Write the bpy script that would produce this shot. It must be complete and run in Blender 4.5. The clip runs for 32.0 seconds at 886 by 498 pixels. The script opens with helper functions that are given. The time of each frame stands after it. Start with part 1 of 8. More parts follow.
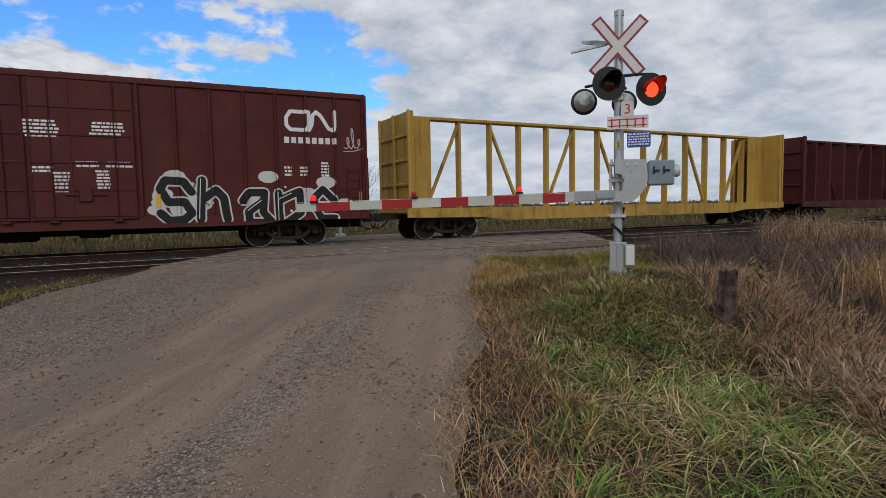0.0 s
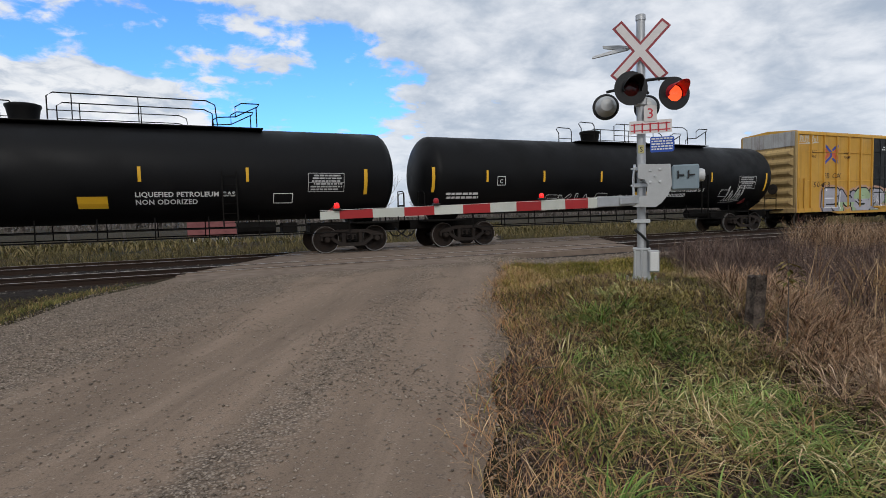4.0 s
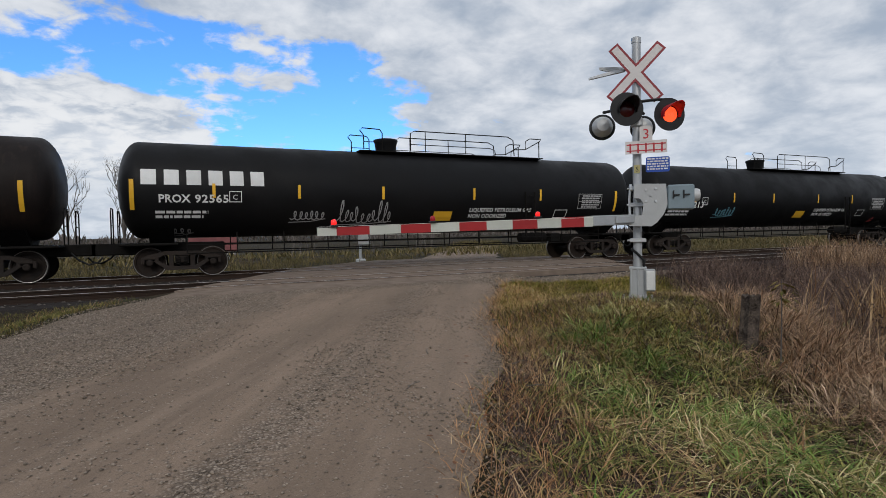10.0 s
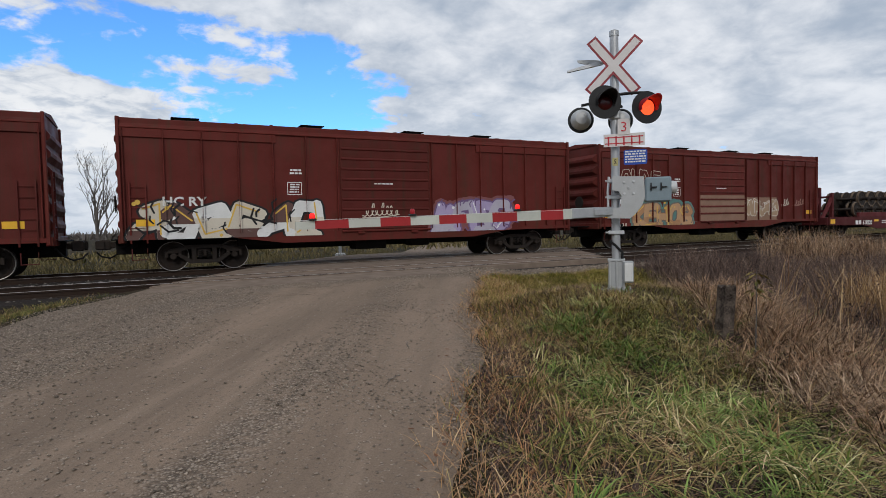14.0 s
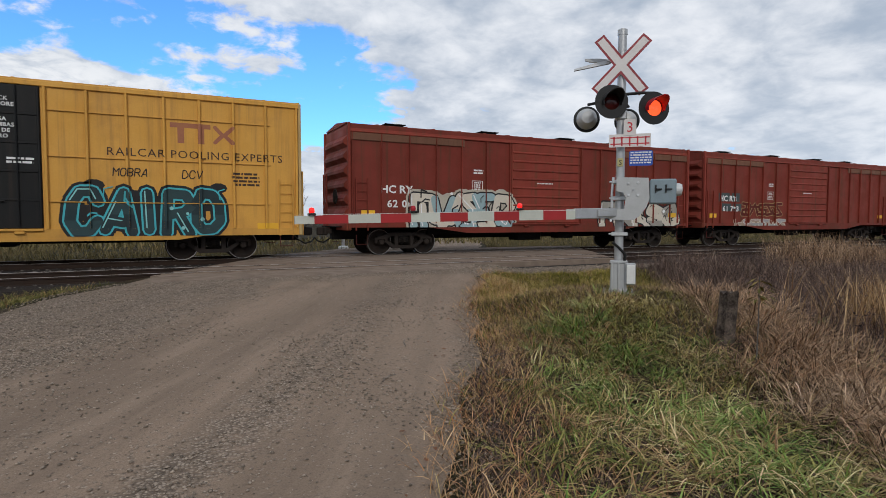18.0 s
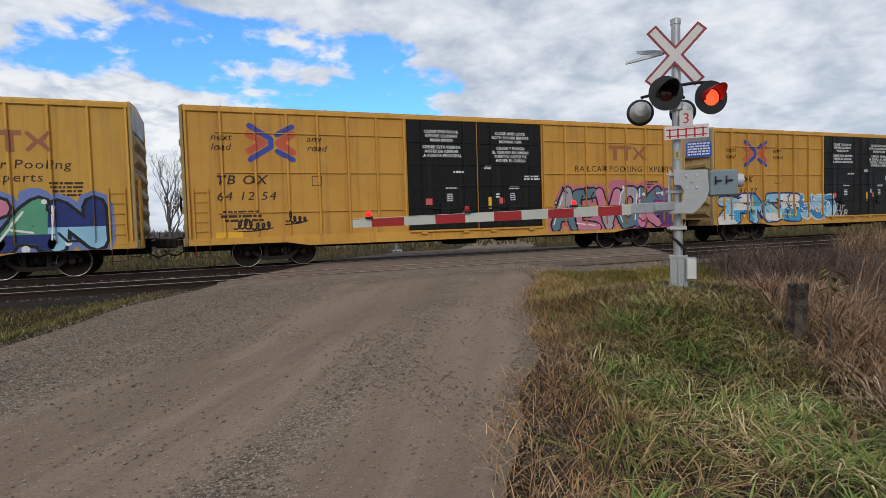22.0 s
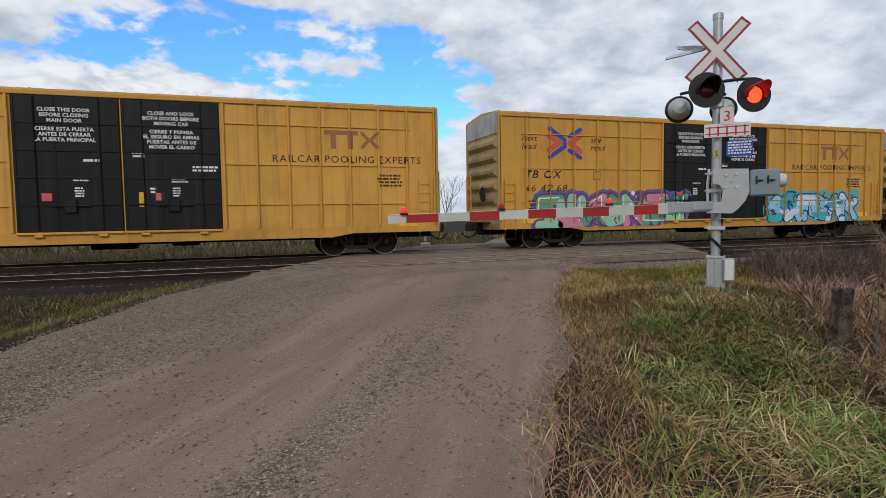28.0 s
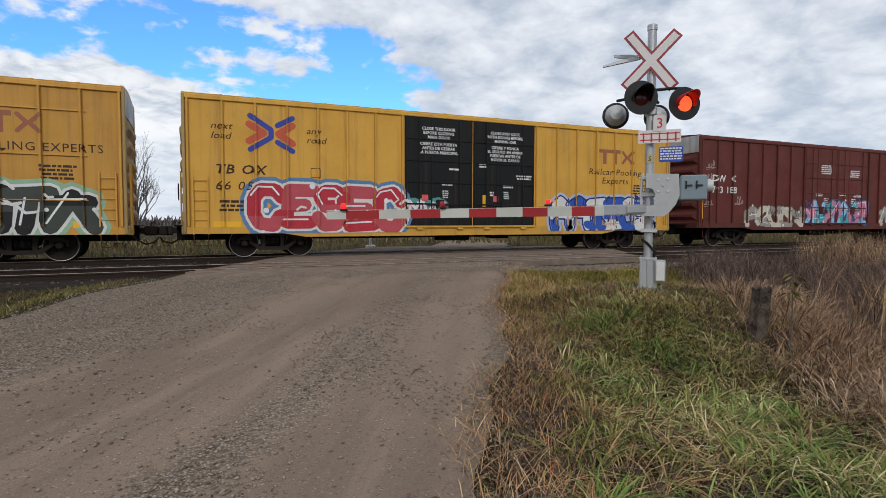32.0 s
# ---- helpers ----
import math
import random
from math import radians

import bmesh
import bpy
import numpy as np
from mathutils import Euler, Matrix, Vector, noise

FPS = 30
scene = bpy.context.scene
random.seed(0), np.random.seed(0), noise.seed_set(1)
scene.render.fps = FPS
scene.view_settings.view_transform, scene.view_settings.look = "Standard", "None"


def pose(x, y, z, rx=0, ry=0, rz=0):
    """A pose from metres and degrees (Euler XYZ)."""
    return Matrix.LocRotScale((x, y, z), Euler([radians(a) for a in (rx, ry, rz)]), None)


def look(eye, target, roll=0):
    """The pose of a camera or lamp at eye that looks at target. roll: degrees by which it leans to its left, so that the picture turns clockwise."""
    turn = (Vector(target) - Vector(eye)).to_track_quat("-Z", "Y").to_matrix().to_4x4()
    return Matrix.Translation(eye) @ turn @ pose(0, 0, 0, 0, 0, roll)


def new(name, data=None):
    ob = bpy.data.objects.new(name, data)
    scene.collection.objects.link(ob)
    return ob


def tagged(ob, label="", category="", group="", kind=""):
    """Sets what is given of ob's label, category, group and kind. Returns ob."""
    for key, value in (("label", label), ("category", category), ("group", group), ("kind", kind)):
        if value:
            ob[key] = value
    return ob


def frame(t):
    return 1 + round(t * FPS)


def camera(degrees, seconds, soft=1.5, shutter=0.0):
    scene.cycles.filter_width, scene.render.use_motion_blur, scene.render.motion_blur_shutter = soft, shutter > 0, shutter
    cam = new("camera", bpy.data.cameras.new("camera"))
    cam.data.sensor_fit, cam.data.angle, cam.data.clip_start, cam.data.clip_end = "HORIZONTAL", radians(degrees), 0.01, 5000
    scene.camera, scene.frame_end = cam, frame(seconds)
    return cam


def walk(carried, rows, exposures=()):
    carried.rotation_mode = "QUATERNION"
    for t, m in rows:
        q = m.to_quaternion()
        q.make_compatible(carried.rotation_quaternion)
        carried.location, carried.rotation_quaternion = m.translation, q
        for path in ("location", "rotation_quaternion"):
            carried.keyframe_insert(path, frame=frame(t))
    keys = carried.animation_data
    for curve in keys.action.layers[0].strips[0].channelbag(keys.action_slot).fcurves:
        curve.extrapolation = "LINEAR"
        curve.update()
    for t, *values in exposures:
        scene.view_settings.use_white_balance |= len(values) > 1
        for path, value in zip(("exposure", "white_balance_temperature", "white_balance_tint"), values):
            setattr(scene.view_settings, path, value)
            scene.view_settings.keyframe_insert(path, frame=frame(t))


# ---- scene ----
# ---- camera: eye in metres over the rail tops; turn, tilt and lean in degrees ----
PATH = [
    (0, -0.00, 0.01, 1.26, -27.07, -4.37, 1.03), (0.5, 0.02, 0.03, 1.24, -27.42, -3.93, 1.29), (1, -0.00, 0.05, 1.26, -26.99, -3.87, 1.05),
    (1.5, -0.00, 0.03, 1.26, -25.79, -3.52, 1.01), (2, -0.01, 0.04, 1.25, -26.26, -3.50, 0.70), (2.5, 0.02, 0.01, 1.25, -26.21, -3.36, 0.95),
    (3, 0.02, 0.06, 1.25, -26.27, -3.41, 0.57), (3.5, -0.01, 0.05, 1.25, -25.64, -3.50, 0.98), (5.5, -0.06, -0.00, 1.22, -25.26, -3.52, 2.35),
    (6, -0.06, -0.00, 1.24, -26.45, -3.42, 2.18), (6.5, -0.00, 0.00, 1.23, -29.28, -2.86, 1.98), (7, 0.03, 0.02, 1.24, -32.30, -2.12, 1.59),
    (7.5, 0.05, 0.02, 1.25, -30.59, -1.77, 1.41), (8, 0.01, 0.01, 1.26, -26.77, -1.64, 1.30), (8.5, -0.03, -0.01, 1.25, -24.64, -1.97, 1.96),
    (9, -0.07, -0.03, 1.25, -24.18, -2.00, 2.32), (9.5, -0.04, -0.03, 1.25, -24.36, -1.70, 2.83), (10, -0.00, -0.04, 1.24, -25.07, -1.73, 1.04),
    (10.5, 0.01, -0.03, 1.24, -25.62, -1.90, 1.34), (11, 0.01, -0.02, 1.24, -25.49, -1.99, 1.79), (11.5, -0.01, -0.02, 1.23, -25.27, -2.42, 1.33),
    (12, 0.00, -0.03, 1.24, -25.93, -2.58, 1.20), (12.5, 0.01, -0.03, 1.23, -26.50, -2.31, 1.73), (13, 0.01, -0.03, 1.25, -27.33, -2.41, 1.90),
    (13.5, 0.01, -0.02, 1.23, -26.90, -2.29, 1.71), (14, 0.01, -0.02, 1.23, -27.08, -2.40, 1.33), (14.5, 0.02, -0.02, 1.23, -28.80, -2.85, 0.89),
    (16.5, 0.04, 0.01, 1.25, -30.58, -2.87, -0.08), (17, 0.04, 0.02, 1.25, -29.04, -2.83, -0.21), (17.5, 0.08, 0.05, 1.27, -27.40, -2.91, -0.27),
    (18, 0.09, 0.02, 1.27, -26.65, -2.95, -0.09), (18.5, 0.07, 0.00, 1.26, -27.19, -2.66, 0.25), (19, 0.08, -0.00, 1.26, -27.58, -2.58, 0.34),
    (19.5, 0.08, -0.00, 1.25, -27.69, -2.48, 0.50), (20, 0.09, 0.01, 1.24, -27.14, -2.23, 0.77), (20.5, 0.06, -0.00, 1.26, -25.88, -2.23, 0.79),
    (21, 0.04, -0.01, 1.25, -23.79, -2.00, 1.35), (21.5, -0.01, -0.01, 1.27, -22.34, -2.49, 0.93), (22, 0.02, -0.04, 1.24, -21.39, -2.62, 1.77),
    (22.5, 0.00, -0.01, 1.25, -22.08, -3.54, 0.64), (23, 0.02, -0.03, 1.25, -21.75, -3.13, 0.82), (23.5, 0.01, 0.00, 1.26, -22.32, -3.48, 0.27),
    (24, 0.01, 0.01, 1.27, -23.06, -2.91, -0.09), (24.5, 0.05, -0.00, 1.26, -25.11, -2.39, -0.88), (26.5, -0.03, 0.01, 1.25, -20.90, -2.91, 1.51),
    (27, -0.07, -0.02, 1.30, -19.82, -3.88, 0.47), (27.5, -0.08, 0.02, 1.25, -19.47, -3.01, 1.15), (28, -0.07, -0.02, 1.30, -18.69, -3.34, 0.92),
    (28.5, -0.07, 0.03, 1.27, -19.06, -2.95, 0.84), (29, -0.06, 0.05, 1.28, -19.54, -3.25, 0.44), (29.5, -0.04, 0.02, 1.27, -19.57, -3.23, 0.43),
    (30, -0.05, 0.03, 1.26, -19.93, -3.35, 0.31), (30.5, -0.07, 0.01, 1.25, -19.86, -3.36, 0.07), (31, -0.08, -0.02, 1.23, -19.98, -3.40, -0.30),
    (31.5, -0.08, -0.02, 1.23, -21.80, -3.45, -0.64), (32, 0.01, -0.04, 1.21, -24.08, -2.92, -0.09),
]


def seen_from(x, y, z, turn, tilt, lean):
    a, b = radians(turn), radians(tilt)
    way = Vector((-math.sin(a) * math.cos(b), math.cos(a) * math.cos(b), math.sin(b)))
    return look((x, y, z), Vector((x, y, z)) + way, -lean)


cam = camera(76.17, 32.0, soft=0.8)
walk(cam, [(t, seen_from(*row)) for t, *row in PATH],
     exposures=[(0, -0.20), (0.9, -0.02), (3, 0.03), (7, -0.05), (10, -0.10), (13, -0.10), (14.5, 0.0), (18, 0.03), (24, 0.03), (29, 0.04), (32, 0.10)])

# ---- sky and light ----
def node(tree, kind, **values):
    n = tree.nodes.new(kind)
    for key, value in values.items():
        if key in n.inputs:
            n.inputs[key].default_value = value
    return n


def math_node(tree, op, a, b=None, clamp=False):
    n = tree.nodes.new("ShaderNodeMath")
    n.operation, n.use_clamp = op, clamp
    for i, v in enumerate((a, b)):
        if v is None:
            continue
        if isinstance(v, (int, float)):
            n.inputs[i].default_value = v
        else:
            tree.links.new(v, n.inputs[i])
    return n.outputs[0]


def smooth(tree, value, low, high, to_low=0.0, to_high=1.0):
    n = tree.nodes.new("ShaderNodeMapRange")
    n.interpolation_type = "SMOOTHSTEP"
    for key, v in (("From Min", low), ("From Max", high), ("To Min", to_low), ("To Max", to_high)):
        n.inputs[key].default_value = v
    tree.links.new(value, n.inputs["Value"])
    return n.outputs[0]


def blend(tree, fac, a, b, how="MIX"):
    n = tree.nodes.new("ShaderNodeMix")
    n.data_type, n.blend_type = "RGBA", how
    for socket, v in ((n.inputs[0], fac), (n.inputs[6], a), (n.inputs[7], b)):
        if isinstance(v, (int, float)):
            socket.default_value = v
        elif isinstance(v, tuple):
            socket.default_value = (*v, 1) if len(v) == 3 else v
        else:
            tree.links.new(v, socket)
    return n.outputs[2]


SUN_TURN, SUN_HEIGHT = 205.0, 32.0
world = bpy.data.worlds.new("sky")
scene.world = world
world.use_nodes = True
wt = world.node_tree
wt.nodes.clear()
air = wt.nodes.new("ShaderNodeTexSky")
air.sky_type, air.sun_disc = "NISHITA", False
air.sun_elevation, air.sun_rotation = radians(SUN_HEIGHT), radians(SUN_TURN)
air.air_density, air.dust_density, air.ozone_density = 1.0, 0.6, 2.5
spot = wt.nodes.new("ShaderNodeTexCoord")
split = wt.nodes.new("ShaderNodeSeparateXYZ")
wt.links.new(spot.outputs["Generated"], split.inputs[0])
dx, dy, dz = split.outputs
lift = math_node(wt, "ADD", math_node(wt, "MAXIMUM", dz, 0.0), 0.27)
plane = wt.nodes.new("ShaderNodeCombineXYZ")
wt.links.new(math_node(wt, "DIVIDE", dx, lift), plane.inputs[0])
wt.links.new(math_node(wt, "DIVIDE", dy, lift), plane.inputs[1])


def cloud_noise(scale, detail, rough, warp, shift):
    m = wt.nodes.new("ShaderNodeMapping")
    m.inputs["Location"].default_value = shift
    wt.links.new(plane.outputs[0], m.inputs[0])
    n = node(wt, "ShaderNodeTexNoise", Scale=scale, Detail=detail, Roughness=rough, Distortion=warp)
    wt.links.new(m.outputs[0], n.inputs["Vector"])
    return n.outputs["Fac"]


big = cloud_noise(1.7, 6.0, 0.55, 0.3, (3.1, 1.2, 0.0))
fine = cloud_noise(5.0, 8.0, 0.6, 0.2, (0.4, 7.7, 0.0))
puff = cloud_noise(11.0, 6.0, 0.55, 0.5, (2.2, 5.3, 0.0))
shade_n = cloud_noise(3.0, 5.0, 0.5, 0.4, (9.3, 4.1, 0.0))
# the sky is open to the north over the field, with a bank of cumulus to its west; the rest is broken overcast
flat = math_node(wt, "MAXIMUM", dy, 0.05)
side_u, rise_v = math_node(wt, "DIVIDE", dx, flat), math_node(wt, "DIVIDE", dz, flat)
ahead = smooth(wt, dy, 0.2, 0.5)


def sky_zone(u, v, ru, rv):
    """How near a direction lies to the middle of an oval of the northern sky."""
    a = math_node(wt, "POWER", math_node(wt, "ABSOLUTE", math_node(wt, "DIVIDE", math_node(wt, "SUBTRACT", side_u, u), ru)), 2.0)
    b = math_node(wt, "POWER", math_node(wt, "ABSOLUTE", math_node(wt, "DIVIDE", math_node(wt, "SUBTRACT", rise_v, v), rv)), 2.0)
    return math_node(wt, "MULTIPLY", smooth(wt, math_node(wt, "ADD", a, b), 0.1, 1.5, 1.0, 0.0), ahead)


cover = math_node(wt, "ADD", math_node(wt, "MULTIPLY", big, 0.45), math_node(wt, "ADD", math_node(wt, "MULTIPLY", fine, 0.37), math_node(wt, "MULTIPLY", puff, 0.18)))
cover = math_node(wt, "SUBTRACT", math_node(wt, "ADD", cover, 0.13), math_node(wt, "MULTIPLY", sky_zone(0.07, 0.235, 0.40, 0.135), 0.212))
cover = math_node(wt, "ADD", cover, math_node(wt, "MULTIPLY", sky_zone(-0.16, 0.165, 0.20, 0.075), 0.24))
mask = smooth(wt, cover, 0.455, 0.53)
tone = smooth(wt, math_node(wt, "ADD", math_node(wt, "MULTIPLY", shade_n, 0.5), math_node(wt, "ADD", math_node(wt, "MULTIPLY", fine, 0.33), math_node(wt, "MULTIPLY", puff, 0.17))), 0.36, 0.64)
grey = blend(wt, tone, (0.475, 0.565, 0.70), (1.02, 1.055, 1.12))
bright = smooth(wt, dz, 0.02, 0.30, 1.0, 0.0)
cloud = blend(wt, math_node(wt, "MULTIPLY", bright, 0.40), grey, (0.80, 0.90, 1.03))
heap = smooth(wt, math_node(wt, "ADD", math_node(wt, "MULTIPLY", puff, 0.6), math_node(wt, "MULTIPLY", fine, 0.4)), 0.40, 0.58, 0.15, 1.0)
cloud = blend(wt, math_node(wt, "MULTIPLY", math_node(wt, "MULTIPLY", sky_zone(-0.16, 0.165, 0.24, 0.09), 0.85), heap), cloud, (1.10, 1.12, 1.15))
sky_out = blend(wt, 1.0, air.outputs[0], (0.094, 0.175, 0.272), "MULTIPLY")
sky_all = blend(wt, mask, sky_out, cloud)
back = node(wt, "ShaderNodeBackground", Strength=0.82)
wt.links.new(sky_all, back.inputs["Color"])
wo = wt.nodes.new("ShaderNodeOutputWorld")
wt.links.new(back.outputs[0], wo.inputs[0])

lamp = bpy.data.lights.new("sun", "SUN")
lamp.energy, lamp.angle, lamp.color = 1.1, radians(14), (1.0, 0.95, 0.88)
sun = new("sun", lamp)
sa, se = radians(SUN_TURN), radians(SUN_HEIGHT)
sun.matrix_basis = look((0, 0, 60), Vector((0, 0, 60)) - Vector((math.sin(sa) * math.cos(se), math.cos(sa) * math.cos(se), math.sin(se))))

# ---- materials ----
MATS = {}


def paint(name, col, col2=None, rough=0.6, scale=3.0, fine=40.0, bump=0.1, metal=0.0, amount=0.5, grime=None, grime_amount=0.0, spread=0.06, glow=0.0, islands=False, bump_scale=None, gloss=0.35, streaks=0.0):
    """A weathered surface: two colours mixed by coarse and fine noise, optional grime, fine relief."""
    m = bpy.data.materials.new(name)
    m.use_nodes = True
    t = m.node_tree
    b = t.nodes["Principled BSDF"]
    co = t.nodes.new("ShaderNodeTexCoord")
    col2 = col2 or tuple(c * 0.72 for c in col)

    def noise_at(s, detail=6.0, r=0.6):
        n = node(t, "ShaderNodeTexNoise", Scale=s, Detail=detail, Roughness=r)
        t.links.new(co.outputs["Object"], n.inputs["Vector"])
        return n.outputs["Fac"]

    n1, n2 = noise_at(scale), noise_at(fine, 4.0)
    f = smooth(t, math_node(t, "ADD", math_node(t, "MULTIPLY", n1, 0.6), math_node(t, "MULTIPLY", n2, 0.4)), 0.35, 0.65)
    c = blend(t, math_node(t, "MULTIPLY", f, amount), col, col2)
    if grime:
        g = smooth(t, noise_at(scale * 0.45, 8.0, 0.7), 0.5, 0.72)
        c = blend(t, math_node(t, "MULTIPLY", g, grime_amount), c, grime)
    if streaks:
        mp = t.nodes.new("ShaderNodeMapping")
        mp.inputs["Scale"].default_value = (5.0, 5.0, 0.22)
        t.links.new(co.outputs["Object"], mp.inputs[0])
        run = node(t, "ShaderNodeTexNoise", Scale=1.0, Detail=7.0, Roughness=0.65)
        t.links.new(mp.outputs[0], run.inputs["Vector"])
        c = blend(t, math_node(t, "MULTIPLY", smooth(t, run.outputs["Fac"], 0.48, 0.74), streaks), c, grime)
    if spread:
        if islands:
            r = t.nodes.new("ShaderNodeNewGeometry").outputs["Random Per Island"]
        else:
            r = t.nodes.new("ShaderNodeObjectInfo").outputs["Random"]
        h = t.nodes.new("ShaderNodeHueSaturation")
        t.links.new(smooth(t, r, 0.0, 1.0, 1.0 - spread * 3, 1.0 + spread * 3), h.inputs["Value"])
        t.links.new(c, h.inputs["Color"])
        c = h.outputs["Color"]
    t.links.new(c, b.inputs["Base Color"])
    b.inputs["Metallic"].default_value = metal
    b.inputs["Specular IOR Level"].default_value = gloss
    t.links.new(smooth(t, n1, 0.3, 0.7, max(0.05, rough - 0.12), min(1.0, rough + 0.12)), b.inputs["Roughness"])
    if bump:
        bn = node(t, "ShaderNodeBump", Strength=bump, Distance=0.01)
        t.links.new(noise_at(bump_scale or fine, 5.0, 0.65), bn.inputs["Height"])
        t.links.new(bn.outputs[0], b.inputs["Normal"])
    if glow:
        b.inputs["Emission Color"].default_value = (*col, 1)
        b.inputs["Emission Strength"].default_value = glow
    MATS[name] = m
    return m

# ---- mesh helpers ----
class Shape:
    """Collects vertices and faces, and makes one mesh of them."""

    def __init__(self):
        self.v, self.f = [], []

    def add(self, verts, faces):
        n = len(self.v)
        self.v.extend(verts)
        self.f.extend([tuple(i + n for i in f) for f in faces])
        return self

    def box(self, x0, x1, y0, y1, z0, z1, c=0.0):
        """A box with chamfered edges of width c."""
        if c <= 0:
            v = [(x, y, z) for x in (x0, x1) for y in (y0, y1) for z in (z0, z1)]
            return self.add(v, [(0, 1, 3, 2), (4, 6, 7, 5), (0, 4, 5, 1), (2, 3, 7, 6), (0, 2, 6, 4), (1, 5, 7, 3)])
        c = min(c, (x1 - x0) * 0.45, (y1 - y0) * 0.45, (z1 - z0) * 0.45)
        v, idx = [], {}
        for i, x in enumerate((x0, x1)):
            for j, y in enumerate((y0, y1)):
                for k, z in enumerate((z0, z1)):
                    sx, sy, sz = (c, -c)[i], (c, -c)[j], (c, -c)[k]
                    idx[i, j, k] = len(v)
                    v += [(x, y + sy, z + sz), (x + sx, y, z + sz), (x + sx, y + sy, z)]
        g = lambda i, j, k, a: idx[i, j, k] + a
        f = [(g(0, 0, 0, 0), g(0, 0, 1, 0), g(0, 1, 1, 0), g(0, 1, 0, 0)), (g(1, 0, 0, 0), g(1, 1, 0, 0), g(1, 1, 1, 0), g(1, 0, 1, 0)),
             (g(0, 0, 0, 1), g(1, 0, 0, 1), g(1, 0, 1, 1), g(0, 0, 1, 1)), (g(0, 1, 0, 1), g(0, 1, 1, 1), g(1, 1, 1, 1), g(1, 1, 0, 1)),
             (g(0, 0, 0, 2), g(0, 1, 0, 2), g(1, 1, 0, 2), g(1, 0, 0, 2)), (g(0, 0, 1, 2), g(1, 0, 1, 2), g(1, 1, 1, 2), g(0, 1, 1, 2))]
        for a in (0, 1):
            for b in (0, 1):
                f += [(g(0, a, b, 1), g(1, a, b, 1), g(1, a, b, 2), g(0, a, b, 2)), (g(a, 0, b, 0), g(a, 1, b, 0), g(a, 1, b, 2), g(a, 0, b, 2)),
                      (g(a, b, 0, 0), g(a, b, 1, 0), g(a, b, 1, 1), g(a, b, 0, 1))]
                f += [(g(a, b, k, 0), g(a, b, k, 1), g(a, b, k, 2)) for k in (0, 1)]
        return self.add(v, f)

    def tube(self, path, r, n=8, r1=None, cap=True):
        """A round bar along a path of points."""
        path = [Vector(p) for p in path]
        rings = []
        up = Vector((0, 0, 1))
        for i, p in enumerate(path):
            d = (path[min(i + 1, len(path) - 1)] - path[max(i - 1, 0)]).normalized()
            a = d.cross(up if abs(d.z) < 0.95 else Vector((1, 0, 0))).normalized()
            b = d.cross(a)
            rr = r if r1 is None else r + (r1 - r) * i / (len(path) - 1)
            rings.append([tuple(p + (a * math.cos(2 * math.pi * k / n) + b * math.sin(2 * math.pi * k / n)) * rr) for k in range(n)])
        v = [q for ring in rings for q in ring]
        f = [(i * n + k, i * n + (k + 1) % n, (i + 1) * n + (k + 1) % n, (i + 1) * n + k) for i in range(len(path) - 1) for k in range(n)]
        if cap:
            f += [tuple(range(n))[::-1], tuple(range((len(path) - 1) * n, len(path) * n))]
        return self.add(v, f)

    def lathe(self, profile, n=24, axis="y", at=(0, 0, 0), cap=True):
        """Turns (radius, along) pairs round an axis through at."""
        v, m = [], len(profile)
        for k in range(n):
            a = 2 * math.pi * k / n
            for r, s in profile:
                p = {"x": (s, r * math.cos(a), r * math.sin(a)), "y": (r * math.cos(a), s, r * math.sin(a)), "z": (r * math.cos(a), r * math.sin(a), s)}[axis]
                v.append(tuple(p[i] + at[i] for i in range(3)))
        f = [(k * m + i, k * m + i + 1, (k + 1) % n * m + i + 1, (k + 1) % n * m + i) for k in range(n) for i in range(m - 1)]
        if cap and profile[0][0] > 1e-6:
            f.append(tuple(k * m for k in range(n))[::-1])
        if cap and profile[-1][0] > 1e-6:
            f.append(tuple(k * m + m - 1 for k in range(n)))
        return self.add(v, f)

    def prism(self, poly, y0, y1):
        """A polygon in x and z, drawn out from y0 to y1."""
        n = len(poly)
        v = [(x, y0, z) for x, z in poly] + [(x, y1, z) for x, z in poly]
        f = [tuple(range(n)), tuple(range(2 * n - 1, n - 1, -1))] + [(i, i + n, (i + 1) % n + n, (i + 1) % n) for i in range(n)]
        return self.add(v, f)

    def side(self, poly, x0, x1):
        """A polygon in y and z, drawn out from x0 to x1."""
        n = len(poly)
        v = [(x0, y, z) for y, z in poly] + [(x1, y, z) for y, z in poly]
        f = [tuple(range(n)), tuple(range(2 * n - 1, n - 1, -1))] + [(i, i + n, (i + 1) % n + n, (i + 1) % n) for i in range(n)]
        return self.add(v, f)

    def strut(self, p, q, w, d):
        """A flat bar from p to q in a plane of constant y, w wide and d deep in y."""
        (x0, y, z0), (x1, _, z1) = p, q
        l = math.hypot(x1 - x0, z1 - z0)
        nx, nz = -(z1 - z0) / l * w / 2, (x1 - x0) / l * w / 2
        return self.prism([(x0 + nx, z0 + nz), (x0 - nx, z0 - nz), (x1 - nx, z1 - nz), (x1 + nx, z1 + nz)], y - d / 2, y + d / 2)

    def move(self, m):
        self.v = [tuple(m @ Vector(p)) for p in self.v]
        return self

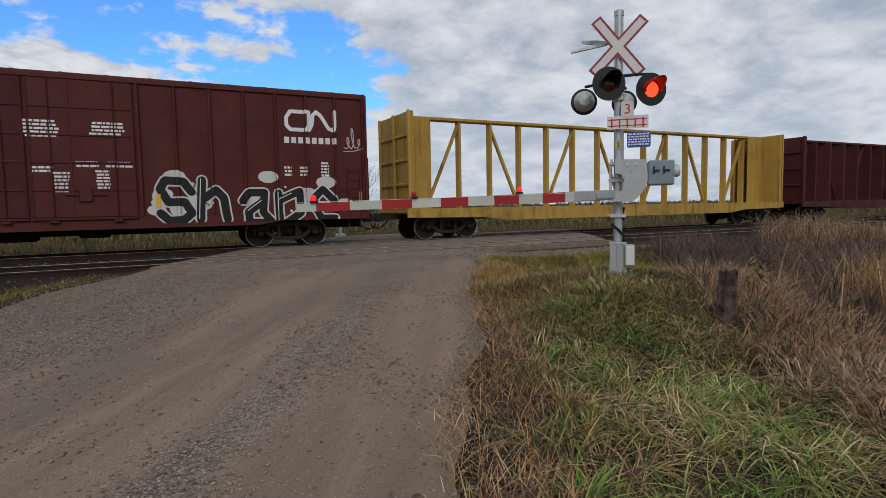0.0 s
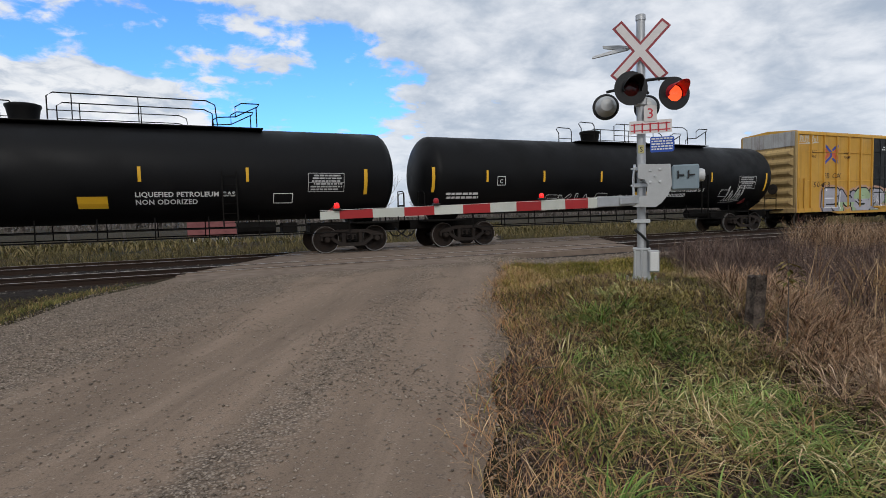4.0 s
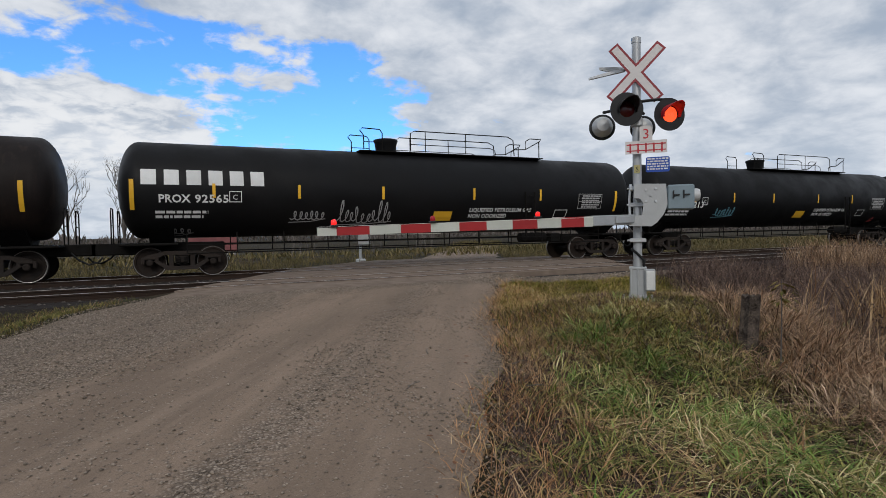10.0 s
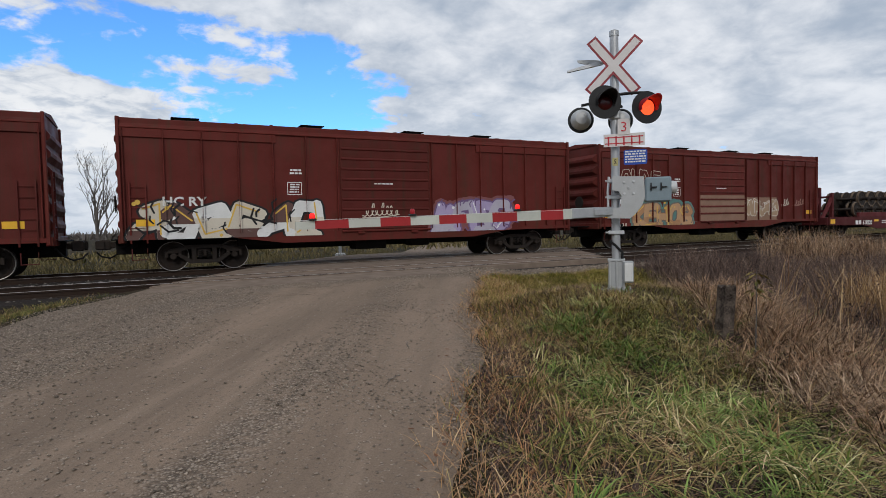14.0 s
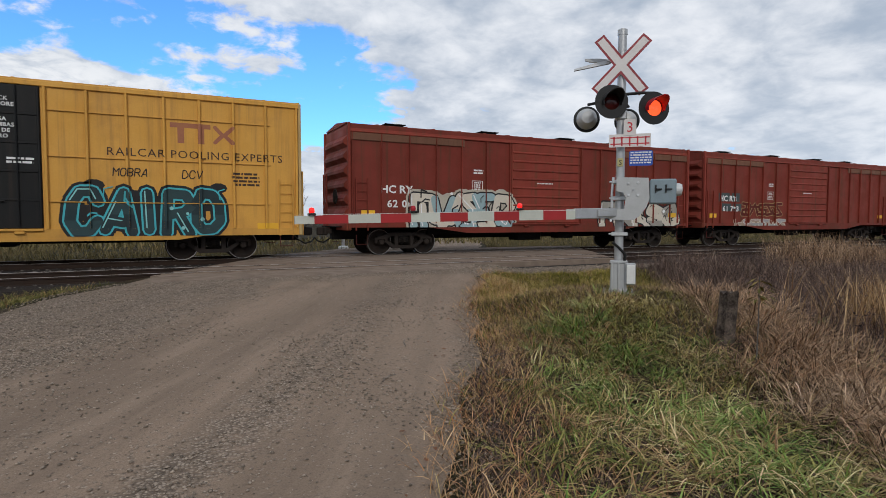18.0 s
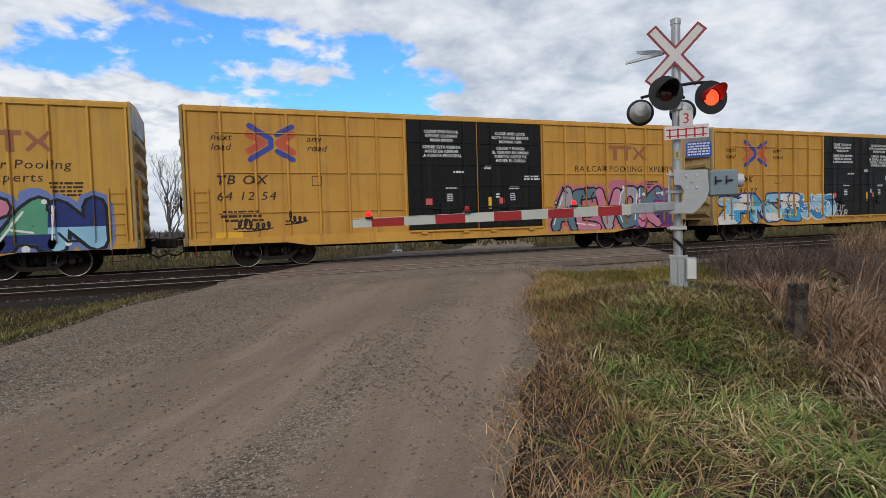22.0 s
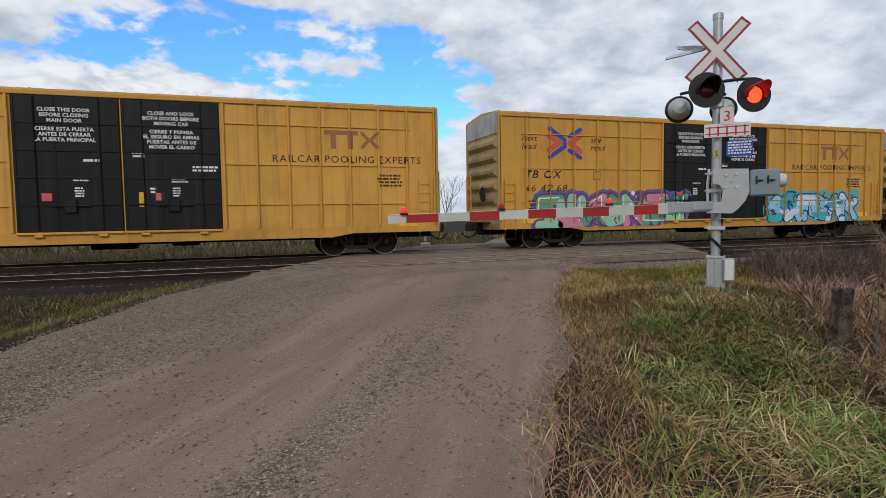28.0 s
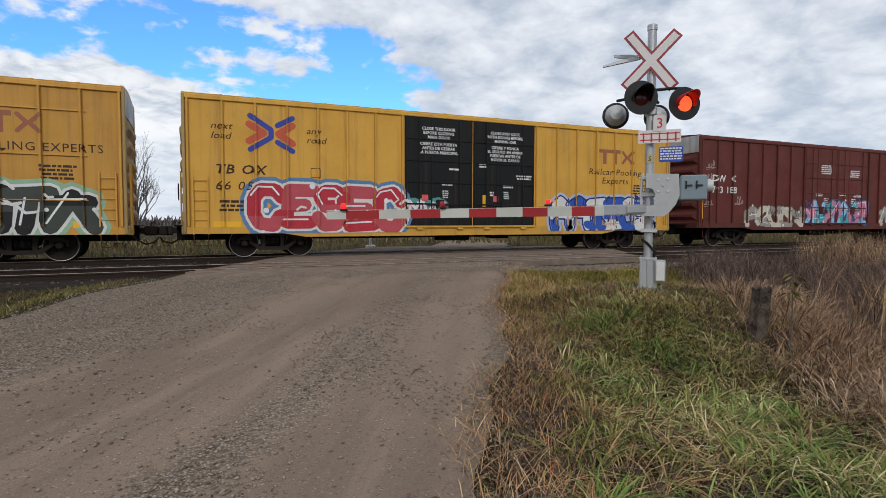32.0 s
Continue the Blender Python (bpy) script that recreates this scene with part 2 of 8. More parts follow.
    def mesh(self, name, mat, round_=False):
        me = bpy.data.meshes.new(name)
        me.from_pydata(self.v, [], self.f)
        b = bmesh.new()
        b.from_mesh(me)
        bmesh.ops.recalc_face_normals(b, faces=b.faces)
        b.to_mesh(me)
        b.free()
        me.materials.append(MATS[mat] if isinstance(mat, str) else mat)
        if round_:
            me.polygons.foreach_set("use_smooth", [True] * len(me.polygons))
            me.set_sharp_from_angle(angle=radians(38))
        return me


CACHE = {}


def shared(key, name, mat, build, round_=False):
    """One mesh for all alike pieces."""
    if key not in CACHE:
        CACHE[key] = build(Shape()).mesh(name, mat, round_)
    return CACHE[key]


def part(name, data, parent, label="", at=None, turn=0.0):
    ob = new(name, data)
    ob.parent = parent
    if at is not None:
        ob.location = at
    if turn:
        ob.rotation_euler = (0, 0, turn)
    if label:
        ob["label"] = label
    return ob


def thing(name, label, category, m=None, group="", kind=""):
    ob = new(name)
    ob.empty_display_size = 0.3
    if m is not None:
        ob.matrix_basis = m
    return tagged(ob, label, category, group, kind)


def lettering(text, size, mat, wide=1.0, spacing=1.0, slant=0.0, thick=0.0, align="LEFT"):
    """Raised paint lettering in the built-in font, standing in the x-z plane and facing -y."""
    key = ("text", text, size, mat, wide, spacing, slant, thick, align)
    if key not in CACHE:
        cu = bpy.data.curves.new("lettering", "FONT")
        cu.body, cu.size, cu.space_character, cu.shear, cu.offset = text, size, spacing, slant, thick
        cu.align_x, cu.extrude, cu.resolution_u = align, 0.0015, 2
        ob = bpy.data.objects.new("lettering", cu)
        me = bpy.data.meshes.new_from_object(ob)
        bpy.data.objects.remove(ob)
        me.transform(Matrix(((wide, 0, 0, 0), (0, 0, -1, 0), (0, 1, 0, 0), (0, 0, 0, 1))))
        me.materials.clear()
        me.materials.append(MATS[mat])
        CACHE[key] = me
    return CACHE[key]


# ---- colours ----
RUST = (0.10, 0.045, 0.022)
paint("boxcar_brown", (0.088, 0.019, 0.016), (0.060, 0.015, 0.0135), 0.65, 1.2, 30, 0.15, grime=(0.06, 0.028, 0.015), grime_amount=0.55, gloss=0.2, streaks=0.6)
paint("boxcar_red", (0.115, 0.017, 0.012), (0.075, 0.013, 0.010), 0.62, 1.2, 30, 0.15, grime=(0.06, 0.028, 0.015), grime_amount=0.6, gloss=0.2, streaks=0.7)
paint("boxcar_maroon", (0.155, 0.036, 0.039), (0.11, 0.029, 0.032), 0.65, 1.0, 30, 0.15, grime=(0.08, 0.04, 0.025), grime_amount=0.5, gloss=0.2, streaks=0.5)
paint("boxcar_yellow", (0.61, 0.315, 0.055), (0.50, 0.245, 0.04), 0.6, 0.9, 30, 0.12, grime=(0.27, 0.13, 0.04), grime_amount=0.4, spread=0.03, streaks=0.55)
paint("boxcar_lemon", (0.63, 0.345, 0.055), (0.53, 0.28, 0.042), 0.6, 0.9, 30, 0.12, grime=(0.30, 0.17, 0.05), grime_amount=0.35, spread=0.03, streaks=0.55)
paint("beam_yellow", (0.47, 0.29, 0.06), (0.30, 0.18, 0.045), 0.65, 1.4, 30, 0.15, grime=(0.09, 0.05, 0.025), grime_amount=0.6, spread=0.03, gloss=0.2, streaks=0.7)
paint("boxcar_blue", (0.014, 0.068, 0.160), (0.010, 0.050, 0.122), 0.36, 0.9, 30, 0.8, bump_scale=1.3, grime=(0.03, 0.085, 0.15), grime_amount=0.35, gloss=0.4, streaks=0.35)
paint("door_black", (0.007, 0.0075, 0.008), (0.012, 0.0115, 0.011), 0.5, 1.1, 30, 0.1, grime=(0.03, 0.022, 0.016), grime_amount=0.3, gloss=0.22, streaks=0.6)
paint("tank_black", (0.0045, 0.0045, 0.005), (0.008, 0.0075, 0.0075), 0.55, 0.8, 30, 0.08, grime=(0.016, 0.014, 0.012), grime_amount=0.35, gloss=0.16)
paint("tank_brown", (0.009, 0.0065, 0.006), (0.016, 0.011, 0.009), 0.6, 0.8, 30, 0.1, grime=(0.03, 0.02, 0.015), grime_amount=0.5, gloss=0.16, streaks=0.6)
paint("fascia_brown", (0.165, 0.075, 0.045), (0.11, 0.05, 0.032), 0.65, 1.2, 30, 0.15, grime=(0.06, 0.03, 0.018), grime_amount=0.5, gloss=0.2, streaks=0.5)
paint("end_grey", (0.42, 0.42, 0.41), (0.22, 0.20, 0.18), 0.6, 1.2, 25, 0.15, grime=RUST, grime_amount=0.5, streaks=0.6)
paint("truck_steel", (0.020, 0.016, 0.014), (0.042, 0.030, 0.023), 0.8, 4.0, 40, 0.3, gloss=0.2)
paint("wheel_steel", (0.014, 0.010, 0.008), (0.030, 0.019, 0.013), 0.75, 6.0, 40, 0.2, gloss=0.2)
paint("wheel_tread", (0.30, 0.28, 0.26), (0.16, 0.14, 0.125), 0.4, 6.0, 40, 0.1, metal=0.8)
paint("under_black", (0.005, 0.0045, 0.004), (0.011, 0.009, 0.0075), 0.85, 4.0, 40, 0.2, gloss=0.15)
paint("flat_red", (0.105, 0.017, 0.018), (0.065, 0.014, 0.014), 0.65, 1.5, 30, 0.15, grime=(0.06, 0.028, 0.015), grime_amount=0.6, gloss=0.2)
paint("white_paint", (0.74, 0.74, 0.72), (0.58, 0.57, 0.55), 0.6, 3.0, 50, 0.05, spread=0.02)
paint("grey_paint", (0.45, 0.45, 0.44), (0.36, 0.35, 0.34), 0.6, 3.0, 50, 0.05, spread=0.02)
paint("dark_paint", (0.02, 0.019, 0.018), (0.035, 0.03, 0.028), 0.6, 3.0, 50, 0.05, spread=0.02)
paint("brown_lettering", (0.04, 0.020, 0.012), (0.075, 0.036, 0.017), 0.6, 3.0, 50, 0.05, spread=0.02)
paint("faded_red", (0.30, 0.10, 0.06), (0.40, 0.18, 0.07), 0.6, 3.0, 50, 0.05, spread=0.02)
paint("logo_red", (0.58, 0.10, 0.05), (0.50, 0.12, 0.06), 0.55, 3.0, 50, 0.05, spread=0.02)
paint("logo_blue", (0.04, 0.06, 0.36), (0.05, 0.08, 0.30), 0.55, 3.0, 50, 0.05, spread=0.02)
paint("reflector_yellow", (0.80, 0.45, 0.03), (0.70, 0.38, 0.03), 0.4, 3.0, 50, 0.05, spread=0.02)
paint("plate_dull", (0.46, 0.40, 0.16), (0.36, 0.33, 0.2), 0.6, 8.0, 50, 0.05, spread=0.02)
paint("placard_red", (0.65, 0.08, 0.07), (0.6, 0.2, 0.2), 0.5, 8.0, 50, 0.05, spread=0.02)
paint("rail_rust", (0.030, 0.019, 0.014), (0.050, 0.030, 0.021), 0.85, 5.0, 60, 0.2, gloss=0.2)
paint("rail_top", (0.50, 0.46, 0.42), (0.34, 0.29, 0.25), 0.5, 5.0, 60, 0.05, metal=0.7)
paint("tie_wood", (0.022, 0.017, 0.014), (0.045, 0.036, 0.030), 0.9, 6.0, 40, 0.5, gloss=0.2)
paint("ballast", (0.17, 0.15, 0.135), (0.045, 0.038, 0.033), 0.95, 20.0, 90, 0.9, amount=0.9, islands=True, spread=0.2, gloss=0.2)
paint("ballast_bed", (0.014, 0.011, 0.0095), (0.034, 0.027, 0.023), 0.95, 9.0, 60, 1.0, amount=0.9, gloss=0.15)
paint("galvanised", (0.52, 0.53, 0.54), (0.40, 0.41, 0.42), 0.45, 5.0, 50, 0.1, metal=0.55)
paint("light_grey_metal", (0.50, 0.51, 0.51), (0.40, 0.40, 0.40), 0.5, 4.0, 50, 0.08, metal=0.2)
paint("cabinet_grey", (0.20, 0.255, 0.285), (0.15, 0.19, 0.21), 0.5, 3.0, 50, 0.1, metal=0.1)
paint("black_metal", (0.012, 0.012, 0.013), (0.025, 0.024, 0.023), 0.5, 5.0, 50, 0.08)
paint("black_rubber", (0.010, 0.010, 0.010), None, 0.7, 5.0, 50, 0.1)
paint("sign_white", (0.72, 0.68, 0.66), (0.62, 0.58, 0.56), 0.4, 5.0, 50, 0.03, spread=0.02)
paint("sign_red", (0.52, 0.035, 0.05), (0.42, 0.04, 0.05), 0.4, 5.0, 50, 0.03, spread=0.02)
paint("sign_blue", (0.02, 0.08, 0.42), (0.02, 0.07, 0.34), 0.4, 5.0, 50, 0.03, spread=0.02)
paint("gate_white", (0.55, 0.56, 0.50), (0.45, 0.46, 0.40), 0.5, 5.0, 50, 0.03, spread=0.02)
paint("gate_red", (0.36, 0.022, 0.024), (0.28, 0.022, 0.022), 0.45, 5.0, 50, 0.03, spread=0.02)
paint("lens_dark", (0.05, 0.006, 0.006), (0.03, 0.005, 0.005), 0.15, 5.0, 50, 0.0, spread=0.0)
paint("lens_lit", (1.0, 0.10, 0.03), (1.0, 0.07, 0.02), 0.2, 9.0, 50, 0.0, spread=0.0, glow=1.25)
paint("lens_bright", (0.85, 0.018, 0.016), (0.7, 0.012, 0.012), 0.2, 9.0, 50, 0.0, spread=0.0, glow=1.0)
paint("visor_red", (0.42, 0.010, 0.02), (0.34, 0.010, 0.018), 0.45, 5.0, 50, 0.03)
paint("lamp_amber", (1.0, 0.055, 0.03), (1.0, 0.04, 0.03), 0.2, 9.0, 50, 0.0, spread=0.0, glow=1.3)
paint("old_wood", (0.17, 0.135, 0.11), (0.018, 0.013, 0.011), 0.95, 9.0, 60, 0.6, amount=0.98, gloss=0.1)
paint("bark", (0.16, 0.14, 0.125), (0.08, 0.07, 0.06), 0.9, 8.0, 60, 0.6)
paint("evergreen", (0.020, 0.036, 0.022), (0.035, 0.05, 0.03), 0.9, 5.0, 60, 0.2, islands=True)
paint("asphalt", (0.25, 0.192, 0.150), (0.155, 0.118, 0.092), 0.95, 2.5, 120, 0.7, amount=0.85, spread=0.0, gloss=0.06, grime=(0.09, 0.066, 0.052), grime_amount=0.6)
paint("crossing_plank", (0.22, 0.155, 0.112), (0.075, 0.053, 0.040), 0.85, 4.0, 60, 0.5, amount=0.9, gloss=0.2)
paint("stone", (0.33, 0.27, 0.215), (0.13, 0.104, 0.083), 0.95, 14.0, 90, 0.4, amount=0.9, islands=True, spread=0.13, gloss=0.08)
paint("leaf_brown", (0.16, 0.065, 0.028), (0.10, 0.04, 0.02), 0.8, 14.0, 90, 0.2, islands=True, spread=0.1)
paint("spare_wheel", (0.032, 0.022, 0.016), (0.013, 0.010, 0.008), 0.7, 6.0, 40, 0.2, amount=0.9, gloss=0.3)
paint("spare_rim", (0.16, 0.11, 0.07), (0.09, 0.06, 0.04), 0.55, 6.0, 40, 0.2, metal=0.3)
paint("wall_siding", (0.34, 0.33, 0.31), (0.24, 0.22, 0.20), 0.9, 2.0, 14, 0.1, amount=0.9, gloss=0.1)
paint("roof_red", (0.19, 0.07, 0.065), (0.12, 0.045, 0.045), 0.9, 1.2, 14, 0.2, amount=0.9, gloss=0.1)
paint("window_dark", (0.03, 0.035, 0.04), None, 0.2, 3.0, 40, 0.0)
paint("boxcar_rust", (0.225, 0.038, 0.024), (0.145, 0.028, 0.019), 0.62, 1.2, 30, 0.15, grime=(0.10, 0.045, 0.022), grime_amount=0.6, gloss=0.2, streaks=0.7)
paint("boxcar_chestnut", (0.128, 0.032, 0.026), (0.090, 0.025, 0.021), 0.65, 1.2, 30, 0.15, grime=(0.09, 0.042, 0.024), grime_amount=0.55, gloss=0.2, streaks=0.5)
paint("sign_maroon", (0.30, 0.045, 0.055), (0.24, 0.045, 0.05), 0.5, 5.0, 50, 0.03, spread=0.02)
paint("end_tan", (0.46, 0.31, 0.12), (0.32, 0.23, 0.12), 0.65, 1.2, 25, 0.15, grime=(0.16, 0.10, 0.06), grime_amount=0.6, streaks=0.8)

# ---- ground, road and tracks ----
YC, Y2 = 20.28, 15.65          # centre lines of the used and of the empty track
GAUGE = 0.7175 + 0.035


def lerp(v, a, b):
    return min(1.0, max(0.0, (v - a) / (b - a)))


def ease(v):
    return v * v * (3 - 2 * v)


def right_edge(y):
    return 0.593 * y - 0.03 + 0.10 * math.sin(y * 1.3) + 0.06 * math.sin(y * 3.7 + 1)


def left_edge(y):
    if y > 14.8:
        return 0.593 * (y - 14.8) + 0.15 + 2.4 * lerp(y, 21, 27)
    pts = [(-30, -14), (-5, -6.2), (4, -3.9), (9.9, -2.1), (11.7, -1.4), (13.8, -0.25), (14.8, 0.15)]
    for (ya, xa), (yb, xb) in zip(pts, pts[1:]):
        if y <= yb:
            return xa + (xb - xa) * (y - ya) / (yb - ya) + 0.08 * math.sin(y * 2.1)
    return 0.15


def road_z(y):
    if y < 13.4:
        return -0.30 + 0.29 * ease(lerp(y, 0.5, 13.4))
    if y < 23.5:
        return -0.01
    return -0.01 - 0.55 * ease(lerp(y, 23.5, 34))


def ground_z(x, y):
    """Height of the land: the road on its low bank, the ballast bed, the verge and the ditch."""
    r = road_z(y)
    land = -0.55 + 0.10 * noise.noise(Vector((x * 0.11, y * 0.11, 3.0))) + 0.04 * noise.noise(Vector((x * 0.6, y * 0.6, 1.0)))
    d = min(abs(y - YC), abs(y - Y2))
    land -= 1.2 * ease(lerp(y, 48, 60))
    bed = -0.22 - 0.5 * ease(lerp(d, 2.3, 5.0))
    if Y2 < y < YC:
        bed = -0.22
    land = max(land, bed) if d < 6 else land
    # the grassy mound round the mast, beside the road
    k = ease(1 - lerp(math.hypot((x - 6.6) / 1.1, (y - 6.6) / 1.0), 0.6, 4.2))
    land += 0.62 * k
    bank = ease(lerp(x, 5.5, 7.5)) * (1.0 - ease(lerp(x, 12.0, 19.0))) * ease(lerp(y, 8.6, 12.0))
    if y < Y2:
        land += (max(land, -0.15) - land) * bank
    s = x - 0.593 * y
    if y < 14:
        out = lerp(x - right_edge(y), 0.0, 1.4) if x > 0.593 * y - 2 else lerp(left_edge(y) - x, 0.0, 2.6)
    else:
        out = lerp(max(s + 0.03, left_edge(y) - x), 0.0, 1.6)
    near = 1 - ease(out)
    if d < 2.2 and near < 1:
        return bed * (1 - near) + min(r, -0.06) * near
    return land * (1 - near) + (r - 0.03) * near


def spread_axis(fine0, fine1, step, far):
    out, v, s = [], fine0, step
    while v > -far:
        s *= 1.28
        v -= s
        out.insert(0, v)
    v = fine0
    while v < fine1:
        out.append(v)
        v += step
    s = step
    while v < far:
        out.append(v)
        s *= 1.28
        v += s
    return out


xs, ys = spread_axis(-22, 44, 0.5, 3600), spread_axis(-8, 34, 0.4, 3600)
sheet = bpy.data.meshes.new("ground")
sheet.from_pydata([(x, y, ground_z(x, y)) for y in ys for x in xs], [],
                  [(j * len(xs) + i, j * len(xs) + i + 1, (j + 1) * len(xs) + i + 1, (j + 1) * len(xs) + i) for j in range(len(ys) - 1) for i in range(len(xs) - 1)])
sheet.polygons.foreach_set("use_smooth", [True] * len(sheet.polygons))


def soil():
    m = bpy.data.materials.new("soil_and_turf")
    m.use_nodes = True
    t = m.node_tree
    b = t.nodes["Principled BSDF"]
    co = t.nodes.new("ShaderNodeTexCoord")

    def n_at(s, d=6.0):
        n = node(t, "ShaderNodeTexNoise", Scale=s, Detail=d, Roughness=0.62)
        t.links.new(co.outputs["Object"], n.inputs["Vector"])
        return n.outputs["Fac"]

    dry = blend(t, smooth(t, n_at(0.35), 0.38, 0.62), (0.075, 0.052, 0.030), (0.036, 0.036, 0.016))
    fine_mix = blend(t, smooth(t, n_at(14.0), 0.35, 0.65), dry, (0.016, 0.012, 0.008))
    t.links.new(fine_mix, b.inputs["Base Color"])
    b.inputs["Roughness"].default_value = 0.95
    b.inputs["Specular IOR Level"].default_value = 0.08
    bn = node(t, "ShaderNodeBump", Strength=0.9, Distance=0.05)
    t.links.new(n_at(11.0, 8.0), bn.inputs["Height"])
    t.links.new(bn.outputs[0], b.inputs["Normal"])
    return m


sheet.materials.append(soil())
ground = tagged(new("ground", sheet), "dry autumn grassland and bare soil reaching the horizon", "ground", kind="structure")


def gravel_road():
    m = bpy.data.materials.new("packed_gravel")
    m.use_nodes = True
    t = m.node_tree
    b = t.nodes["Principled BSDF"]
    co = t.nodes.new("ShaderNodeTexCoord")
    xyz = t.nodes.new("ShaderNodeSeparateXYZ")
    t.links.new(co.outputs["Object"], xyz.inputs[0])

    def n_at(s, d=6.0, r=0.62, stretch=None):
        n = node(t, "ShaderNodeTexNoise", Scale=s, Detail=d, Roughness=r)
        if stretch:
            along, mp = t.nodes.new("ShaderNodeMapping"), t.nodes.new("ShaderNodeMapping")
            along.inputs["Rotation"].default_value = (0, 0, radians(30.7))
            mp.inputs["Scale"].default_value = stretch
            t.links.new(co.outputs["Object"], along.inputs[0])
            t.links.new(along.outputs[0], mp.inputs[0])
            t.links.new(mp.outputs[0], n.inputs["Vector"])
        else:
            t.links.new(co.outputs["Object"], n.inputs["Vector"])
        return n.outputs["Fac"]

    # across the road, from its right-hand edge; wheel paths are smooth and tan, the crowns loose and grey
    u = math_node(t, "SUBTRACT", xyz.outputs[0], math_node(t, "MULTIPLY", xyz.outputs[1], 0.593))
    u = math_node(t, "ADD", u, math_node(t, "MULTIPLY", math_node(t, "SUBTRACT", n_at(0.5), 0.5), 0.8))
    crown = smooth(t, math_node(t, "ABSOLUTE", math_node(t, "ADD", u, 1.95)), 0.05, 0.75, 0.72, 0.0)
    left = smooth(t, u, -5.4, -3.9, 1.0, 0.0)
    rim = smooth(t, u, -0.5, -0.05)
    lip = smooth(t, xyz.outputs[1], 11.3, 12.4, 0.0, 0.9)
    g = math_node(t, "MAXIMUM", math_node(t, "MAXIMUM", crown, left), math_node(t, "MAXIMUM", rim, lip))
    g = math_node(t, "ADD", g, math_node(t, "MULTIPLY", math_node(t, "SUBTRACT", n_at(1.6, 8.0, 0.62, (1.0, 0.28, 1.0)), 0.5), 2.4))
    g = math_node(t, "ADD", g, math_node(t, "MULTIPLY", math_node(t, "SUBTRACT", n_at(7.0, 6.0), 0.5), 1.6))
    path = smooth(t, g, 0.25, 1.3, 1.0, 0.2)
    streak = n_at(1.2, 8.0, 0.6, (1.0, 0.15, 1.0))
    packed = blend(t, smooth(t, streak, 0.35, 0.65), (0.288, 0.210, 0.154), (0.220, 0.161, 0.118))
    packed = blend(t, smooth(t, n_at(90.0, 3.0), 0.4, 0.65, 0.0, 0.45), packed, (0.12, 0.088, 0.064))
    vor = node(t, "ShaderNodeTexVoronoi", Scale=46.0)
    t.links.new(co.outputs["Object"], vor.inputs["Vector"])
    bit = t.nodes.new("ShaderNodeSeparateColor")
    t.links.new(vor.outputs["Color"], bit.inputs[0])
    loose = blend(t, bit.outputs[0], (0.125, 0.099, 0.078), (0.46, 0.378, 0.30))
    loose = blend(t, smooth(t, vor.outputs["Distance"], 0.32, 0.7), loose, (0.105, 0.081, 0.063))
    speck = smooth(t, n_at(24.0, 3.0), 0.54, 0.64)
    base = blend(t, math_node(t, "MULTIPLY", speck, 0.7), packed, loose)
    c = blend(t, path, loose, base)
    c = blend(t, smooth(t, n_at(0.8, 4.0), 0.55, 0.75, 0.0, 0.35), c, (0.155, 0.113, 0.083))
    drag = n_at(2.4, 7.0, 0.6, (1.0, 0.05, 1.0))
    c = blend(t, smooth(t, drag, 0.50, 0.68, 0.0, 0.30), c, (0.125, 0.092, 0.070))
    c = blend(t, smooth(t, n_at(3.1, 5.0, 0.6, (1.0, 0.09, 1.0)), 0.56, 0.70, 0.0, 0.30), c, (0.34, 0.255, 0.19))
    t.links.new(c, b.inputs["Base Color"])
    b.inputs["Roughness"].default_value = 0.93
    b.inputs["Specular IOR Level"].default_value = 0.12
    hgt = math_node(t, "ADD", math_node(t, "MULTIPLY", math_node(t, "SUBTRACT", 1.0, path), vor.outputs["Distance"]), math_node(t, "MULTIPLY", n_at(20.0, 6.0), 0.5))
    bn = node(t, "ShaderNodeBump", Strength=1.0, Distance=0.02)
    bn.invert = True
    t.links.new(hgt, bn.inputs["Height"])
    t.links.new(bn.outputs[0], b.inputs["Normal"])
    return m


def road_sheet(name, y0, y1, step, mat, lift, label, inset=0.0):
    sh = Shape()
    n = int((y1 - y0) / step) + 1
    cols = 26
    for j in range(n + 1):
        y = y0 + (y1 - y0) * j / n
        a, b = left_edge(y) + inset, right_edge(y) - inset
        for i in range(cols + 1):
            x = a + (b - a) * i / cols
            edge = min(i, cols - i)
            z = road_z(y) + lift + 0.018 * noise.noise(Vector((x * 0.7, y * 0.5, 0))) * (0 if y > 13 else 1) - (0.05 if edge == 0 else 0)
            sh.v.append((x, y, z))
    sh.f = [(j * (cols + 1) + i, j * (cols + 1) + i + 1, (j + 1) * (cols + 1) + i + 1, (j + 1) * (cols + 1) + i) for j in range(n) for i in range(cols)]
    me = sh.mesh(name, mat)
    me.polygons.foreach_set("use_smooth", [True] * len(me.polygons))
    return tagged(new(name, me), label, "road", kind="structure")


MATS["packed_gravel"] = gravel_road()
road_sheet("road", -12, 12.9, 0.25, "packed_gravel", 0.012, "unpaved road of packed tan gravel with loose grey crowns")
road_sheet("road_apron", 12.9, Y2 - 1.32, 0.2, "asphalt", 0.014, "worn dark asphalt apron before the tracks")
road_sheet("road_far", YC + 2.2, 60, 0.5, "packed_gravel", 0.014, "gravel road going on beyond the tracks")



def shoulder_near(x):
    return 11.75 + 0.10 * (x - 7.0) + 0.22 * math.sin(x * 1.7) + 0.12 * math.sin(x * 4.1 + 1.0)


